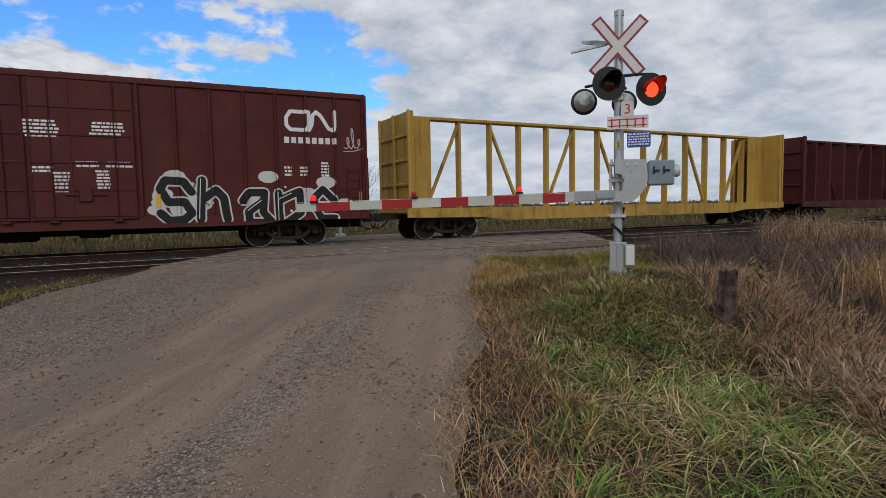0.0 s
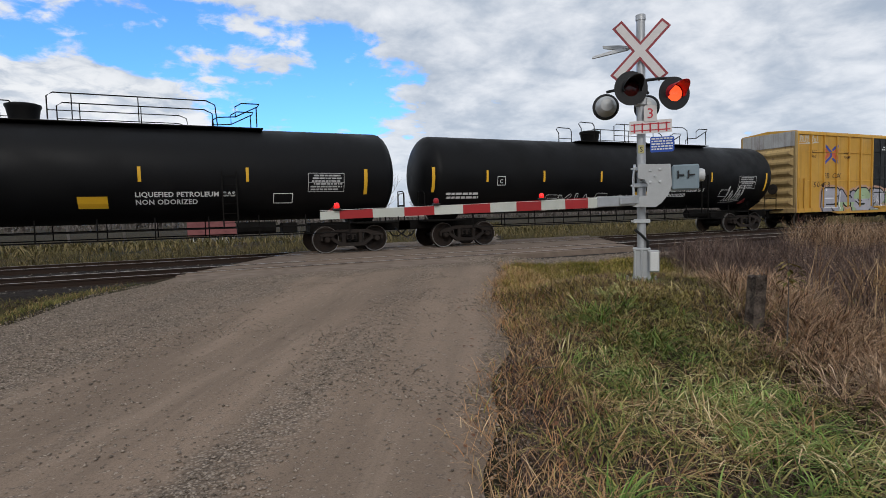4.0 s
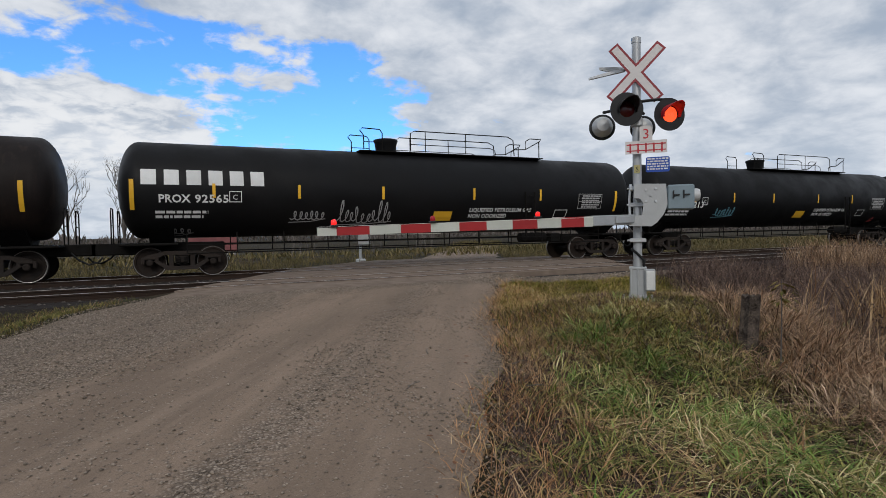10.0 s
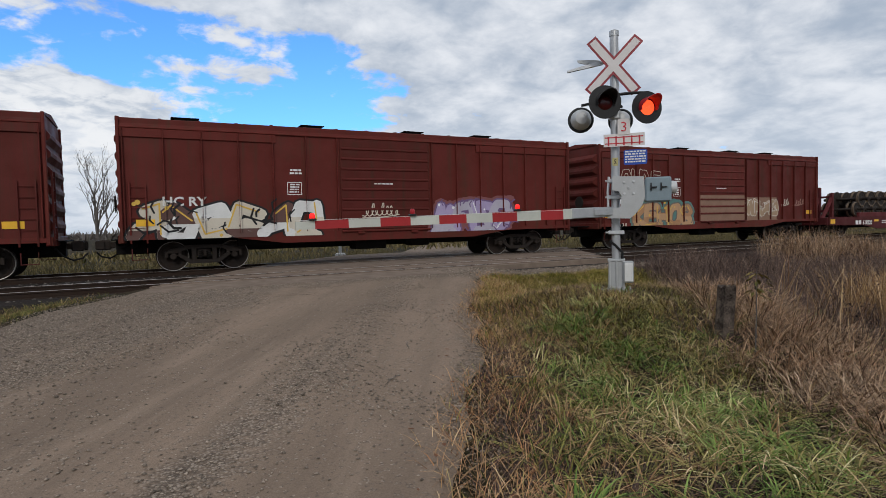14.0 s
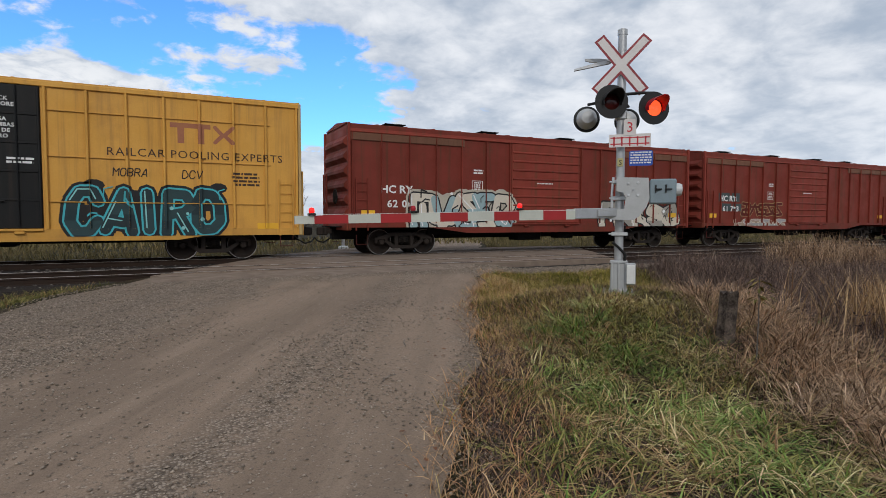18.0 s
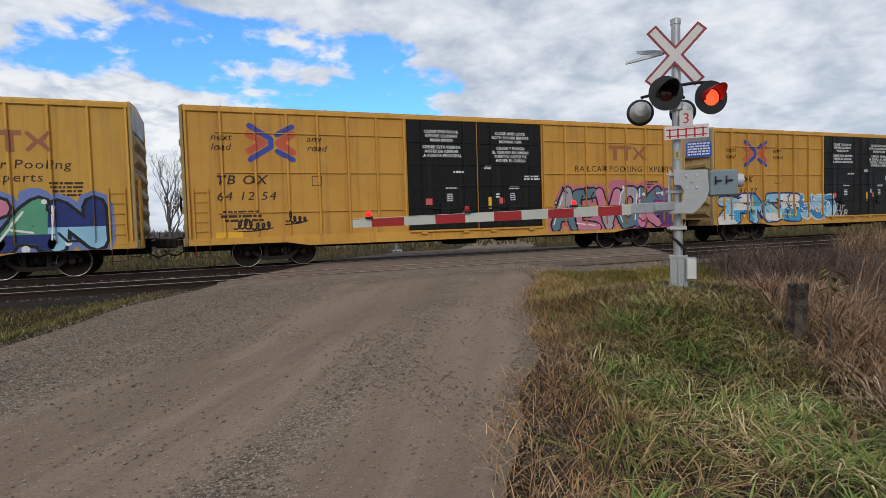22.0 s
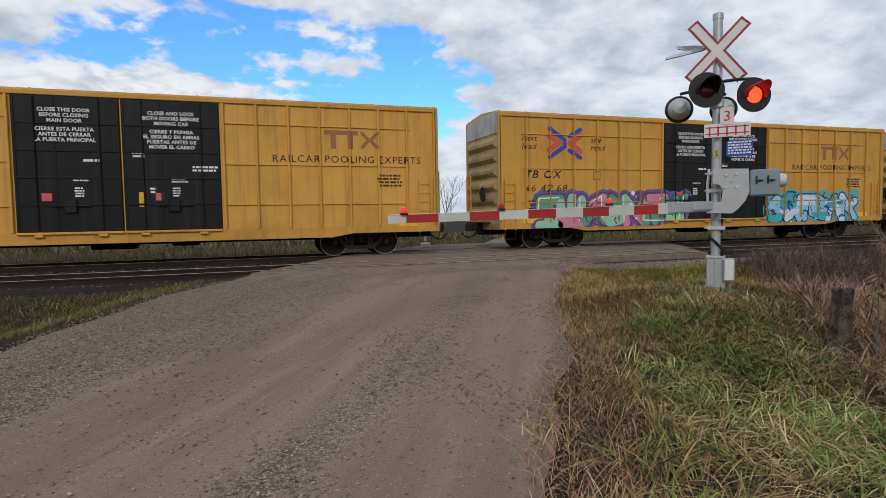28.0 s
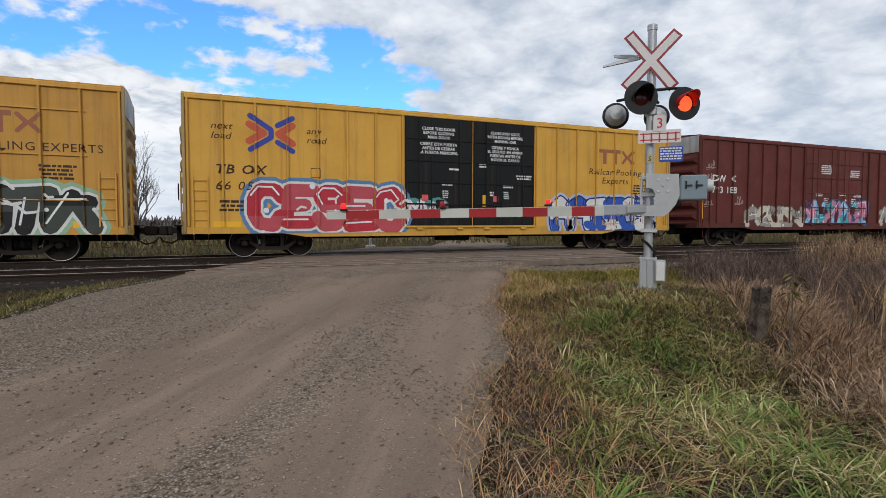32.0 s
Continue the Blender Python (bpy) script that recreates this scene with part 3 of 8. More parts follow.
def track_shoulder():
    """A strip of gravel and cinders between the verge and the near track, tapering out beyond the mast."""
    sh, n, rows = Shape(), 44, 9
    for i in range(n + 1):
        x = 6.6 + 10.4 * i / n
        far = Y2 - 1.45
        near = min(far - 0.05, shoulder_near(x) + 1.1 * ease(lerp(x, 11.5, 17.0)))
        for j in range(rows + 1):
            y = near + (far - near) * j / rows
            rim = 0.0 if 0 < j < rows and 0 < i < n else 0.07
            sh.v.append((x, y, ground_z(x, y) + 0.035 + 0.015 * noise.noise(Vector((x, y, 5.0))) - rim))
    sh.f = [(i * (rows + 1) + j, (i + 1) * (rows + 1) + j, (i + 1) * (rows + 1) + j + 1, i * (rows + 1) + j + 1) for i in range(n) for j in range(rows)]
    me = sh.mesh("track_shoulder", "cinder")
    me.polygons.foreach_set("use_smooth", [True] * len(me.polygons))
    tagged(new("track_shoulder", me), "brown-grey gravel shoulder along the near track", "shoulder", kind="structure")


paint("cinder", (0.22, 0.168, 0.130), (0.115, 0.087, 0.068), 0.95, 3.0, 70, 0.8, amount=0.9, spread=0.0, gloss=0.08)
track_shoulder()
XA, XB = -760.0, 760.0


def rail_shape(sh, y, x0, x1):
    prof = [(-0.07, -0.17), (0.07, -0.17), (0.07, -0.155), (0.012, -0.135), (0.012, -0.045), (0.035, -0.035), (0.035, -0.006), (0.028, 0.0), (-0.028, 0.0), (-0.035, -0.006), (-0.035, -0.035), (-0.012, -0.045), (-0.012, -0.135), (-0.07, -0.155)]
    return sh.side([(y + a, b) for a, b in prof], x0, x1)


def track(name, yc, label):
    root = thing(name, label, "railway track", pose(0, yc, 0), kind="structure")
    bed = Shape().side([(-1.9, -0.16), (1.9, -0.16), (2.9, -0.5), (-2.9, -0.5)], XA, XB).mesh("ballast_bed", "ballast_bed")
    part("ballast_bed", bed, root, "dark oil-stained ballast")
    for s in (-1, 1):
        part("rail", shared(("rail", s), "rail", "rail_rust", lambda sh: rail_shape(sh, s * GAUGE, XA, XB)), root)
        part("rail_head", shared(("head", s), "rail_head", "rail_top", lambda sh: sh.side([(s * GAUGE - 0.026, 0.0), (s * GAUGE + 0.026, 0.0), (s * GAUGE + 0.022, 0.004), (s * GAUGE - 0.022, 0.004)], XA, XB)), root, "polished running surface")
    return root


track_used = track("track_main", YC, "main-line track with polished rails on dark ballast")
track_free = track("track_side", Y2, "empty second track with rusty rails on dark ballast")


def crossing_right(y):
    return right_edge(y) + 5.2 + 0.12 * math.sin(y * 2.3)


def crossing():
    """Timbers beside the rails and asphalt between them, where the road goes over."""
    root = thing("crossing_surface", "worn timber and asphalt level crossing between the rails", "level crossing", pose(0, 0, 0), kind="structure")
    rnd = random.Random(5)
    runs = []
    for yc in (Y2, YC):
        for y in (yc - GAUGE, yc + GAUGE):
            runs += [(y - 0.36, y - 0.06), (y + 0.075, y + 0.36)]
    solid = [(Y2 - 1.32, Y2 - GAUGE - 0.37), (Y2 - GAUGE + 0.37, Y2 + GAUGE - 0.37), (Y2 + GAUGE + 0.37, YC - GAUGE - 0.37), (YC - GAUGE + 0.37, YC + GAUGE - 0.37), (YC + GAUGE + 0.37, YC + 2.25)]
    for y0, y1 in solid:
        sh = Shape()
        for k in range(24):
            f0, f1 = k / 24, (k + 1) / 24
            g = lambda y, f: left_edge(y) + (crossing_right(y) - left_edge(y)) * f
            sh.add([(g(y0, f0), y0, -0.006), (g(y0, f1), y0, -0.006), (g(y1, f1), y1, -0.006), (g(y1, f0), y1, -0.006),
                    (g(y0, f0), y0, -0.18), (g(y0, f1), y0, -0.18), (g(y1, f1), y1, -0.18), (g(y1, f0), y1, -0.18)], [(0, 1, 2, 3), (4, 7, 6, 5), (0, 4, 5, 1), (2, 6, 7, 3), (0, 3, 7, 4), (1, 5, 6, 2)])
        part("asphalt_panel", sh.mesh("asphalt_panel", "asphalt"), root)
    for y0, y1 in runs:
        a, b = left_edge(y0) + 0.1, crossing_right(y0) - 0.1
        n = 6
        for half in (0, 1):
            ya = y0 + (y1 - y0) * half / 2 + 0.006
            yb = y0 + (y1 - y0) * (half + 1) / 2 - 0.006
            for i in range(n):
                xa, xb = a + (b - a) * i / n + 0.01, a + (b - a) * (i + 1) / n - 0.01
                w = xb - xa
                me = shared(("plank", round(w, 1)), "timber_plank", "crossing_plank", lambda sh: sh.box(-w / 2, w / 2, -0.066, 0.066, -0.16, 0.0, 0.012))
                ob = part("timber_plank", me, root, at=((xa + xb) / 2, (ya + yb) / 2, rnd.uniform(-0.012, 0.006)))
                ob.rotation_euler = (rnd.uniform(-0.03, 0.03), rnd.uniform(-0.003, 0.003), rnd.uniform(-0.003, 0.003))


crossing()


def ties(root, yc, x0, x1):
    rnd = random.Random(int(yc * 10))
    me = shared("tie", "wooden_tie", "tie_wood", lambda sh: sh.box(-0.115, 0.115, -1.3, 1.3, -0.33, -0.155, 0.015))
    x = x0
    while x < x1:
        if not (left_edge(yc) - 0.2 < x < crossing_right(yc) + 0.2):
            ob = part("wooden_tie", me, root, at=(x, rnd.uniform(-0.06, 0.06), rnd.uniform(-0.012, 0.012)))
            ob.rotation_euler = (0, 0, rnd.uniform(-0.03, 0.03))
        x += 0.52


ties(track_free, Y2, -16, 30)
ties(track_used, YC, -14, 30)

# ---- the train ----
SPEED, SLOWING = 19.478, -0.0053
CARS = []
RELIEF = {}                    # posts and door of each car's near side
HW = 1.53                      # half the width of a car body


def truck_meshes():
    def frame_(sh):
        sh.prism([(-1.10, 0.56), (-0.98, 0.68), (-0.5, 0.80), (0.5, 0.80), (0.98, 0.68), (1.10, 0.56), (0.72, 0.58), (0.5, 0.68), (-0.5, 0.68), (-0.72, 0.58)], -0.08, 0.08)
        sh.prism([(-0.80, 0.50), (-0.42, 0.22), (0.42, 0.22), (0.80, 0.50), (0.66, 0.52), (0.36, 0.34), (-0.36, 0.34), (-0.66, 0.52)], -0.075, 0.075)
        for e in (-1, 1):
            sh.box(e * 0.30 - 0.07, e * 0.30 + 0.07, -0.07, 0.07, 0.32, 0.70, 0.015)
            sh.box(e * 0.89 - 0.16, e * 0.89 + 0.16, -0.085, 0.085, 0.55, 0.64, 0.02)
            sh.box(e * 1.08 - 0.045, e * 1.08 + 0.045, -0.075, 0.075, 0.42, 0.62, 0.015)
            sh.box(e * 0.70 - 0.05, e * 0.70 + 0.05, -0.075, 0.075, 0.44, 0.62, 0.015)
        return sh

    def wheel_(sh):
        return sh.lathe([(0.0, -0.05), (0.10, -0.06), (0.12, -0.03), (0.17, -0.012), (0.37, -0.03), (0.39, -0.055), (0.455, -0.06), (0.46, 0.06), (0.485, 0.07), (0.485, 0.09), (0.37, 0.085), (0.12, 0.07), (0.0, 0.07)], 28, "y")

    def tread_(sh):
        return sh.lathe([(0.440, -0.0590), (0.454, -0.0625), (0.4605, -0.055), (0.4605, 0.02), (0.44, 0.02)], 28, "y", cap=False)

    def hub_(sh):
        sh.lathe([(0.0, -0.10), (0.07, -0.10), (0.095, -0.08), (0.10, 0.06), (0.0, 0.06)], 14, "y")
        for k in range(3):
            a = 2 * math.pi * k / 3 + 0.5
            sh.lathe([(0.0, -0.115), (0.015, -0.115), (0.015, -0.09)], 6, "y", (0.05 * math.cos(a), 0, 0.05 * math.sin(a)))
        return sh

    def spring_(sh):
        path = [(0.055 * math.cos(a * 0.9), 0.055 * math.sin(a * 0.9), -0.13 + 0.26 * a / 30) for a in range(31)]
        return sh.tube(path, 0.016, 5)

    return {"frame": shared("tf", "side_frame", "truck_steel", frame_), "wheel": shared("tw", "wheel", "wheel_steel", wheel_, True),
            "tread": shared("tt", "tread", "wheel_tread", tread_, True), "hub": shared("th", "bearing_cap", "truck_steel", hub_, True),
            "axle": shared("ta", "axle", "under_black", lambda sh: sh.lathe([(0.09, -0.75), (0.08, 0), (0.09, 0.75)], 12, "y"), True),
            "bolster": shared("tb", "bolster", "truck_steel", lambda sh: sh.box(-0.2, 0.2, -1.05, 1.05, 0.42, 0.66, 0.04)),
            "spring": shared("ts", "spring", "under_black", spring_, True)}


def truck(car, x, axles):
    tm = truck_meshes()
    tr = part("truck", tm["bolster"], car, "dusty cast-steel freight truck", (x, 0, 0))
    for s in (-1, 1):
        part("side_frame", tm["frame"], tr, at=(0, s * 0.98, 0))
        for k in (-0.09, 0.09):
            part("spring", tm["spring"], tr, at=(k * 1.2, s * 1.08, 0.5))
    for k in (-0.89, 0.89):
        ax = part("wheelset", tm["axle"], tr, at=(k, 0, 0.46))
        axles.append(ax)
    return tr


def wheels_on(axles):
    """Wheels, treads and bearing caps, one level under their truck beside each axle."""
    tm = truck_meshes()
    for ax in axles:
        tr = ax.parent
        for s in (-1, 1):
            turn = 0.0 if s < 0 else math.pi
            part("wheel", tm["wheel"], tr, at=(ax.location.x, s * 0.79, 0.46), turn=turn)
            part("wheel_tread", tm["tread"], tr, "bright worn wheel rim", at=(ax.location.x, s * 0.79, 0.46), turn=turn)
            part("bearing_cap", tm["hub"], tr, at=(ax.location.x, s * 1.03, 0.46), turn=turn)


def couplers(car, half, z=0.86):
    for s in (-1, 1):
        me = shared("coupler", "coupler", "truck_steel", lambda sh: sh.box(-0.5, 0.42, -0.08, 0.08, -0.09, 0.09, 0.02).box(0.38, 0.72, -0.16, 0.10, -0.15, 0.15, 0.04).box(0.55, 0.8, 0.04, 0.16, -0.14, 0.14, 0.03))
        part("coupler", me, car, at=(s * half, 0, z), turn=0 if s > 0 else math.pi)
        hose = shared("hose", "air_hose", "black_rubber", lambda sh: sh.tube([(0.0, -0.35, -0.05), (0.2, -0.36, -0.28), (0.45, -0.34, -0.42), (0.68, -0.3, -0.36), (0.8, -0.25, -0.22)], 0.028, 7), True)
        part("air_hose", hose, car, at=(s * half, 0, z), turn=0 if s > 0 else math.pi)


def ladder(sh, x, z0, z1, y, w=0.42, n=7):
    for s in (-1, 1):
        sh.box(x + s * w / 2 - 0.02, x + s * w / 2 + 0.02, y - 0.05, y, z0, z1)
    for i in range(n):
        z = z0 + (z1 - z0) * (i + 0.5) / n
        sh.tube([(x - w / 2, y - 0.03, z), (x + w / 2, y - 0.03, z)], 0.011, 6)
    return sh


def car_root(name, start, length, label, category, group):
    root = thing(name, label, category, pose(start + length / 2 - SPEED * 16, YC, 0), group)
    CARS.append((root, start + length / 2, YC, 0.0))
    return root


def boxcar(start, length, height, style, label):
    """A steel boxcar on two trucks; start is its rear end when half the clip has gone."""
    st = STYLES[style]
    h = length / 2
    H, z0 = height, st["sill"]
    root = car_root("boxcar", start, length, label, "boxcar", "cars of the freight train")
    axles = []
    key = (style, round(length, 1))
    main, door_c = st["paint"], st["door_paint"]
    d0, d1 = st["door"][0], st["door"][1]
    part("body", shared((key, "body"), "body", main, lambda sh: sh.box(-h, h, -HW + 0.02, HW - 0.02, z0 + 0.25, H - 0.06, 0.02)), root)
    part("underframe", shared((key, "under"), "underframe", "under_black", lambda sh: sh.box(-h - 0.25, h + 0.25, -0.18, 0.18, 0.55, 1.0, 0.02).box(-h + 3.2, h - 3.2, -0.9, 0.9, 0.72, 1.0, 0.02).box(-1.0, 0.2, -1.0, -0.35, 0.45, 0.85, 0.04).box(1.2, 2.0, -0.9, -0.3, 0.5, 0.8, 0.05)), root)

    def roof_(sh):
        if st.get("round_roof"):
            for a, b, z in ((-h, h, 0.0),):
                sh.side([(-HW, H - 0.34), (-HW + 0.03, H - 0.16), (-HW + 0.16, H - 0.04), (-0.6, H + 0.08), (0, H + 0.10), (0.6, H + 0.08), (HW - 0.16, H - 0.04), (HW - 0.03, H - 0.16), (HW, H - 0.34)], a, b)
        else:
            sh.side([(-HW - 0.01, H - 0.06), (-HW - 0.01, H - 0.01), (0, H + 0.10), (HW + 0.01, H - 0.01), (HW + 0.01, H - 0.06)], -h - 0.03, h + 0.03)
        n = int(length / 1.05)
        rib_in, rib_z = (0.2, -0.01) if st.get("round_roof") else (0.0, 0.005)
        for i in range(n + 1):
            x = -h + length * i / n
            sh.side([(-HW + rib_in, H - 0.04), (-HW + rib_in, H + rib_z), (0, H + 0.135), (HW - rib_in, H + rib_z), (HW - rib_in, H - 0.04)], x - 0.035, x + 0.035)
        return sh
    part("roof", shared((key, "roof"), "roof", st.get("roof_paint", main), roof_), root)
    if st.get("round_roof"):
        for x in (-h * 0.78, -h * 0.30, h * 0.16, h * 0.52):
            part("roof_hatch", shared("rhatch", "roof_hatch", "under_black", lambda sh: sh.box(-0.32, 0.32, -0.45, 0.45, -0.06, 0.05, 0.02).box(-0.4, 0.4, -0.5, 0.5, 0.03, 0.06, 0.01)), root, "dark roof hatch", at=(x, -0.75, H + 0.015))
    for s in (-1, 1):
        part("top_chord", shared((key, "chord", s), "top_chord", main, lambda sh: sh.box(-h, h, s * HW - 0.04, s * HW + 0.04, H - (0.36 if st.get("round_roof") else 0.19), H - (0.30 if st.get("round_roof") else 0.05), 0.015)), root)

        if st.get("fascia"):
            for e in (-1, 1):
                part("fascia", shared((key, "fascia", s), "fascia", st["fascia"], lambda sh: sh.box(-h * 0.27, h * 0.27, s * HW - 0.03, s * HW + 0.03, H - 0.62, H - 0.365, 0.012)), root, "plain steel strip under the eave", at=(e * (h * 0.73 - 0.02), 0, 0))

        def sill_(sh):
            zt = z0 + 0.34
            poly = [(-h, zt), (-h, z0 + 0.12), (-h + 2.9, z0 + 0.12), (-h + 3.6, z0), (h - 3.6, z0), (h - 2.9, z0 + 0.12), (h, z0 + 0.12), (h, zt)] if not st.get("deep_sill") else \
                   [(-h, zt), (-h, z0 + 0.2), (-h + 3.0, z0 + 0.2), (-h + 4.6, z0 - 0.02), (h - 4.6, z0 - 0.02), (h - 3.0, z0 + 0.2), (h, z0 + 0.2), (h, zt)]
            return sh.prism(poly, s * HW - 0.035, s * HW + 0.035)
        part("side_sill", shared((key, "sill", s), "side_sill", st.get("sill_paint", main), sill_), root)
        top = H - (0.36 if st.get("round_roof") else 0.19)
        post = shared((key, "post", s), "side_post", main, lambda sh: sh.box(-st.get("post_w", 0.035), st.get("post_w", 0.035), s * HW - 0.02 - 0.05 * (s < 0), s * HW + 0.02 + 0.05 * (s > 0), z0 + 0.34, top, 0.012))
        n_l, n_r = st["posts"]
        xs_ = [-h + 0.08 + (d0 + h - 0.16) * i / n_l for i in range(n_l + 1)] + [d1 + 0.08 + (h - d1 - 0.16) * i / n_r for i in range(n_r + 1)]
        if s < 0:
            RELIEF[root] = (xs_, st.get("post_w", 0.035), d0, d1, z0 + (0.2 if st.get("deep_sill") else 0.13), z0 + 0.34)
        for x in xs_:
            part("side_post", post, root, at=(x if s < 0 else -x, 0, 0))
        if st.get("belts"):
            for zb in st["belts"]:
                for a, b in ((-h + 0.9, d0 - 0.1), (d1 + 0.1, h - 0.9)):
                    part("belt_seam", shared((key, "belt", s, a), "belt_seam", main, lambda sh: sh.box(min(s * -a, s * -b), max(s * -a, s * -b), s * HW - 0.02, s * HW + 0.02, -0.015, 0.015, 0.006)), root, at=(0, 0, zb))
        leaves = st["leaves"]
        for i in range(leaves):
            a = d0 + (d1 - d0) * i / leaves + 0.02
            b = d0 + (d1 - d0) * (i + 1) / leaves - 0.02

            def door_(sh):
                return sh.box(-(b - a) / 2, (b - a) / 2, -0.03, 0.03, z0 + 0.36, top, 0.015)
            d = part("door", shared((key, "door", i), "door", door_c, door_), root, "", at=((a + b) / 2 if s < 0 else -(a + b) / 2, s * (HW - 0.012), 0), turn=0 if s < 0 else math.pi)
            w, hd = b - a, top - z0 - 0.36
            wk = (style, round(w, 2))
            if st["door_kind"] == "plug":
                for k in range(1, 5):
                    part("door_rib", shared((wk, "rib"), "door_rib", door_c, lambda sh: sh.box(-w / 2 + 0.06, w / 2 - 0.06, -0.055, 0.0, -0.03, 0.03, 0.012)), d, at=(0, 0, z0 + 0.36 + hd * k / 5))
                for x in (-w / 2 + 0.05, w / 2 - 0.05, -w * 0.12):
                    part("door_stile", shared((wk, "stile"), "door_stile", door_c, lambda sh: sh.box(-0.03, 0.03, -0.05, 0.0, z0 + 0.4, top - 0.04, 0.012)), d, at=(x, 0, 0))
                for x in (-w * 0.3, w * 0.3):
                    part("lock_rod", shared((wk, "rod"), "lock_rod", door_c, lambda sh: sh.tube([(0, -0.075, z0 + 0.38), (0, -0.075, top - 0.02)], 0.018, 6)), d, at=(x, 0, 0))
            else:
                for k in range(1, 9):
                    part("door_rib", shared((wk, "rib"), "door_rib", door_c, lambda sh: sh.box(-w / 2 + 0.04, w / 2 - 0.04, -0.06, 0.0, -0.045, 0.045, 0.03)), d, at=(0, 0, z0 + 0.36 + hd * k / 9))
            if st["door_kind"] == "plug":
                part("lock_bar", shared(("lockbar", round(b - a, 1)), "lock_bar", door_c, lambda sh: sh.tube([(-0.5, -0.09, 1.75), (0.5, -0.09, 1.75)], 0.02, 6).box(-0.16, 0.16, -0.1, -0.05, 1.55, 1.95, 0.02)), d)
            part("door_track", shared(("dtrack", round(b - a, 1), st.get("sill_paint", main)), "door_track", st.get("sill_paint", main), lambda sh: sh.box(-(b - a) / 2, (b - a) / 2, -0.12, 0.03, z0 + 0.28, z0 + 0.35, 0.015).box(-(b - a) * 0.3 - 0.12, -(b - a) * 0.3 + 0.12, -0.14, 0, z0 + 0.2, z0 + 0.28, 0.02).box((b - a) * 0.3 - 0.12, (b - a) * 0.3 + 0.12, -0.14, 0, z0 + 0.2, z0 + 0.28, 0.02)), d)
        for e in (-1, 1):
            part("side_ladder", shared((key, "lad", s, e), "side_ladder", main, lambda sh: ladder(sh, 0, z0 + 0.1, z0 + (1.9 if not st.get("tall_ladder") else H - z0 - 0.5), s * HW - (0.0 if s < 0 else -0.05), 0.42, 6 if not st.get("tall_ladder") else 9)), root, at=(e * (h - 0.42), 0, 0))
            part("stirrup", shared(("stirrup", s), "stirrup", main, lambda sh: sh.tube([(-0.2, s * HW, 0.75), (-0.2, s * HW, 0.42), (0.2, s * HW, 0.42), (0.2, s * HW, 0.75)], 0.018, 6)), root, at=(e * (h - 0.42), 0, 0))

    end_paint = st.get("end_paint", main)
    zs = [z0 + 0.42 + (H - (0.84 if st.get("end_cap") else 0.4) - z0 - 0.42) * i / 6 for i in range(7)]
    g = (zs[1] - zs[0]) * 0.42

    def end_rib(sh):
        return sh.add([(0.0, y, -g) for y in (-HW + 0.12, HW - 0.12)] + [(0.11, y, -g * 0.25) for y in (-HW + 0.3, HW - 0.3)] + [(0.11, y, g * 0.25) for y in (-HW + 0.3, HW - 0.3)] + [(0.0, y, g) for y in (-HW + 0.12, HW - 0.12)],
                      [(0, 1, 3, 2), (2, 3, 5, 4), (4, 5, 7, 6), (0, 2, 4, 6), (1, 7, 5, 3)])
    for e in (-1, 1):
        wall = part("end_wall", shared((key, "end"), "end_wall", end_paint, lambda sh: sh.box(-0.03, 0.02, -HW + 0.04, HW - 0.04, z0 + 0.3, H - 0.1)), root, "corrugated steel end", at=(e * h, 0, 0), turn=0 if e > 0 else math.pi)
        if st.get("end_cap"):
            part("end_cap", shared((key, "ecap"), "end_cap", "end_grey", lambda sh: sh.box(0.021, 0.05, -HW + 0.03, HW - 0.03, H - 0.78, H - 0.02, 0.01)), wall, "pale galvanised panel at the top of the end")
        for a, b in zip(zs, zs[1:]):
            part("end_rib", shared((key, "erib"), "end_rib", end_paint, end_rib), wall, at=(0.018, 0, (a + b) / 2))
        for s in (-1, 1):
            part("corner_post", shared((key, "corner", s), "corner_post", end_paint, lambda sh: sh.box(-0.02, 0.07, s * HW - 0.06, s * HW + 0.06, z0 + 0.12, H - 0.04, 0.015)), wall)
        part("end_beam", shared((key, "ebeam"), "end_beam", end_paint, lambda sh: sh.box(-0.05, 0.12, -HW, HW, z0 + 0.1, z0 + 0.36, 0.02)), wall)
        part("end_ladder", shared((key, "elad"), "end_ladder", main, lambda sh: ladder(sh, 0, z0 + 0.1, z0 + 2.2, 0, 0.42, 6)), root, at=(e * (h + 0.12), -1.15 * e, 0), turn=math.pi / 2 * e)
        part("crossover_step", shared("xstep", "crossover_step", "under_black", lambda sh: sh.box(-0.12, 0.12, -0.95, 0.95, 1.0, 1.04, 0.01)), root, at=(e * (h + 0.22), 0, 0))
    part("brake_wheel", shared("bwheel", "brake_wheel", "truck_steel", lambda sh: sh.lathe([(0.25, -0.02), (0.28, 0.0), (0.25, 0.02), (0.23, 0.0), (0.25, -0.02)], 20, "x").box(-0.015, 0.015, -0.26, 0.26, -0.02, 0.02).box(-0.015, 0.015, -0.02, 0.02, -0.26, 0.26)), root, at=(-h - 0.2, -0.4, 2.1))
    couplers(root, h)
    for e in (-1, 1):
        truck(root, e * (h - st["truck_in"]), axles)
    wheels_on(axles)
    return root


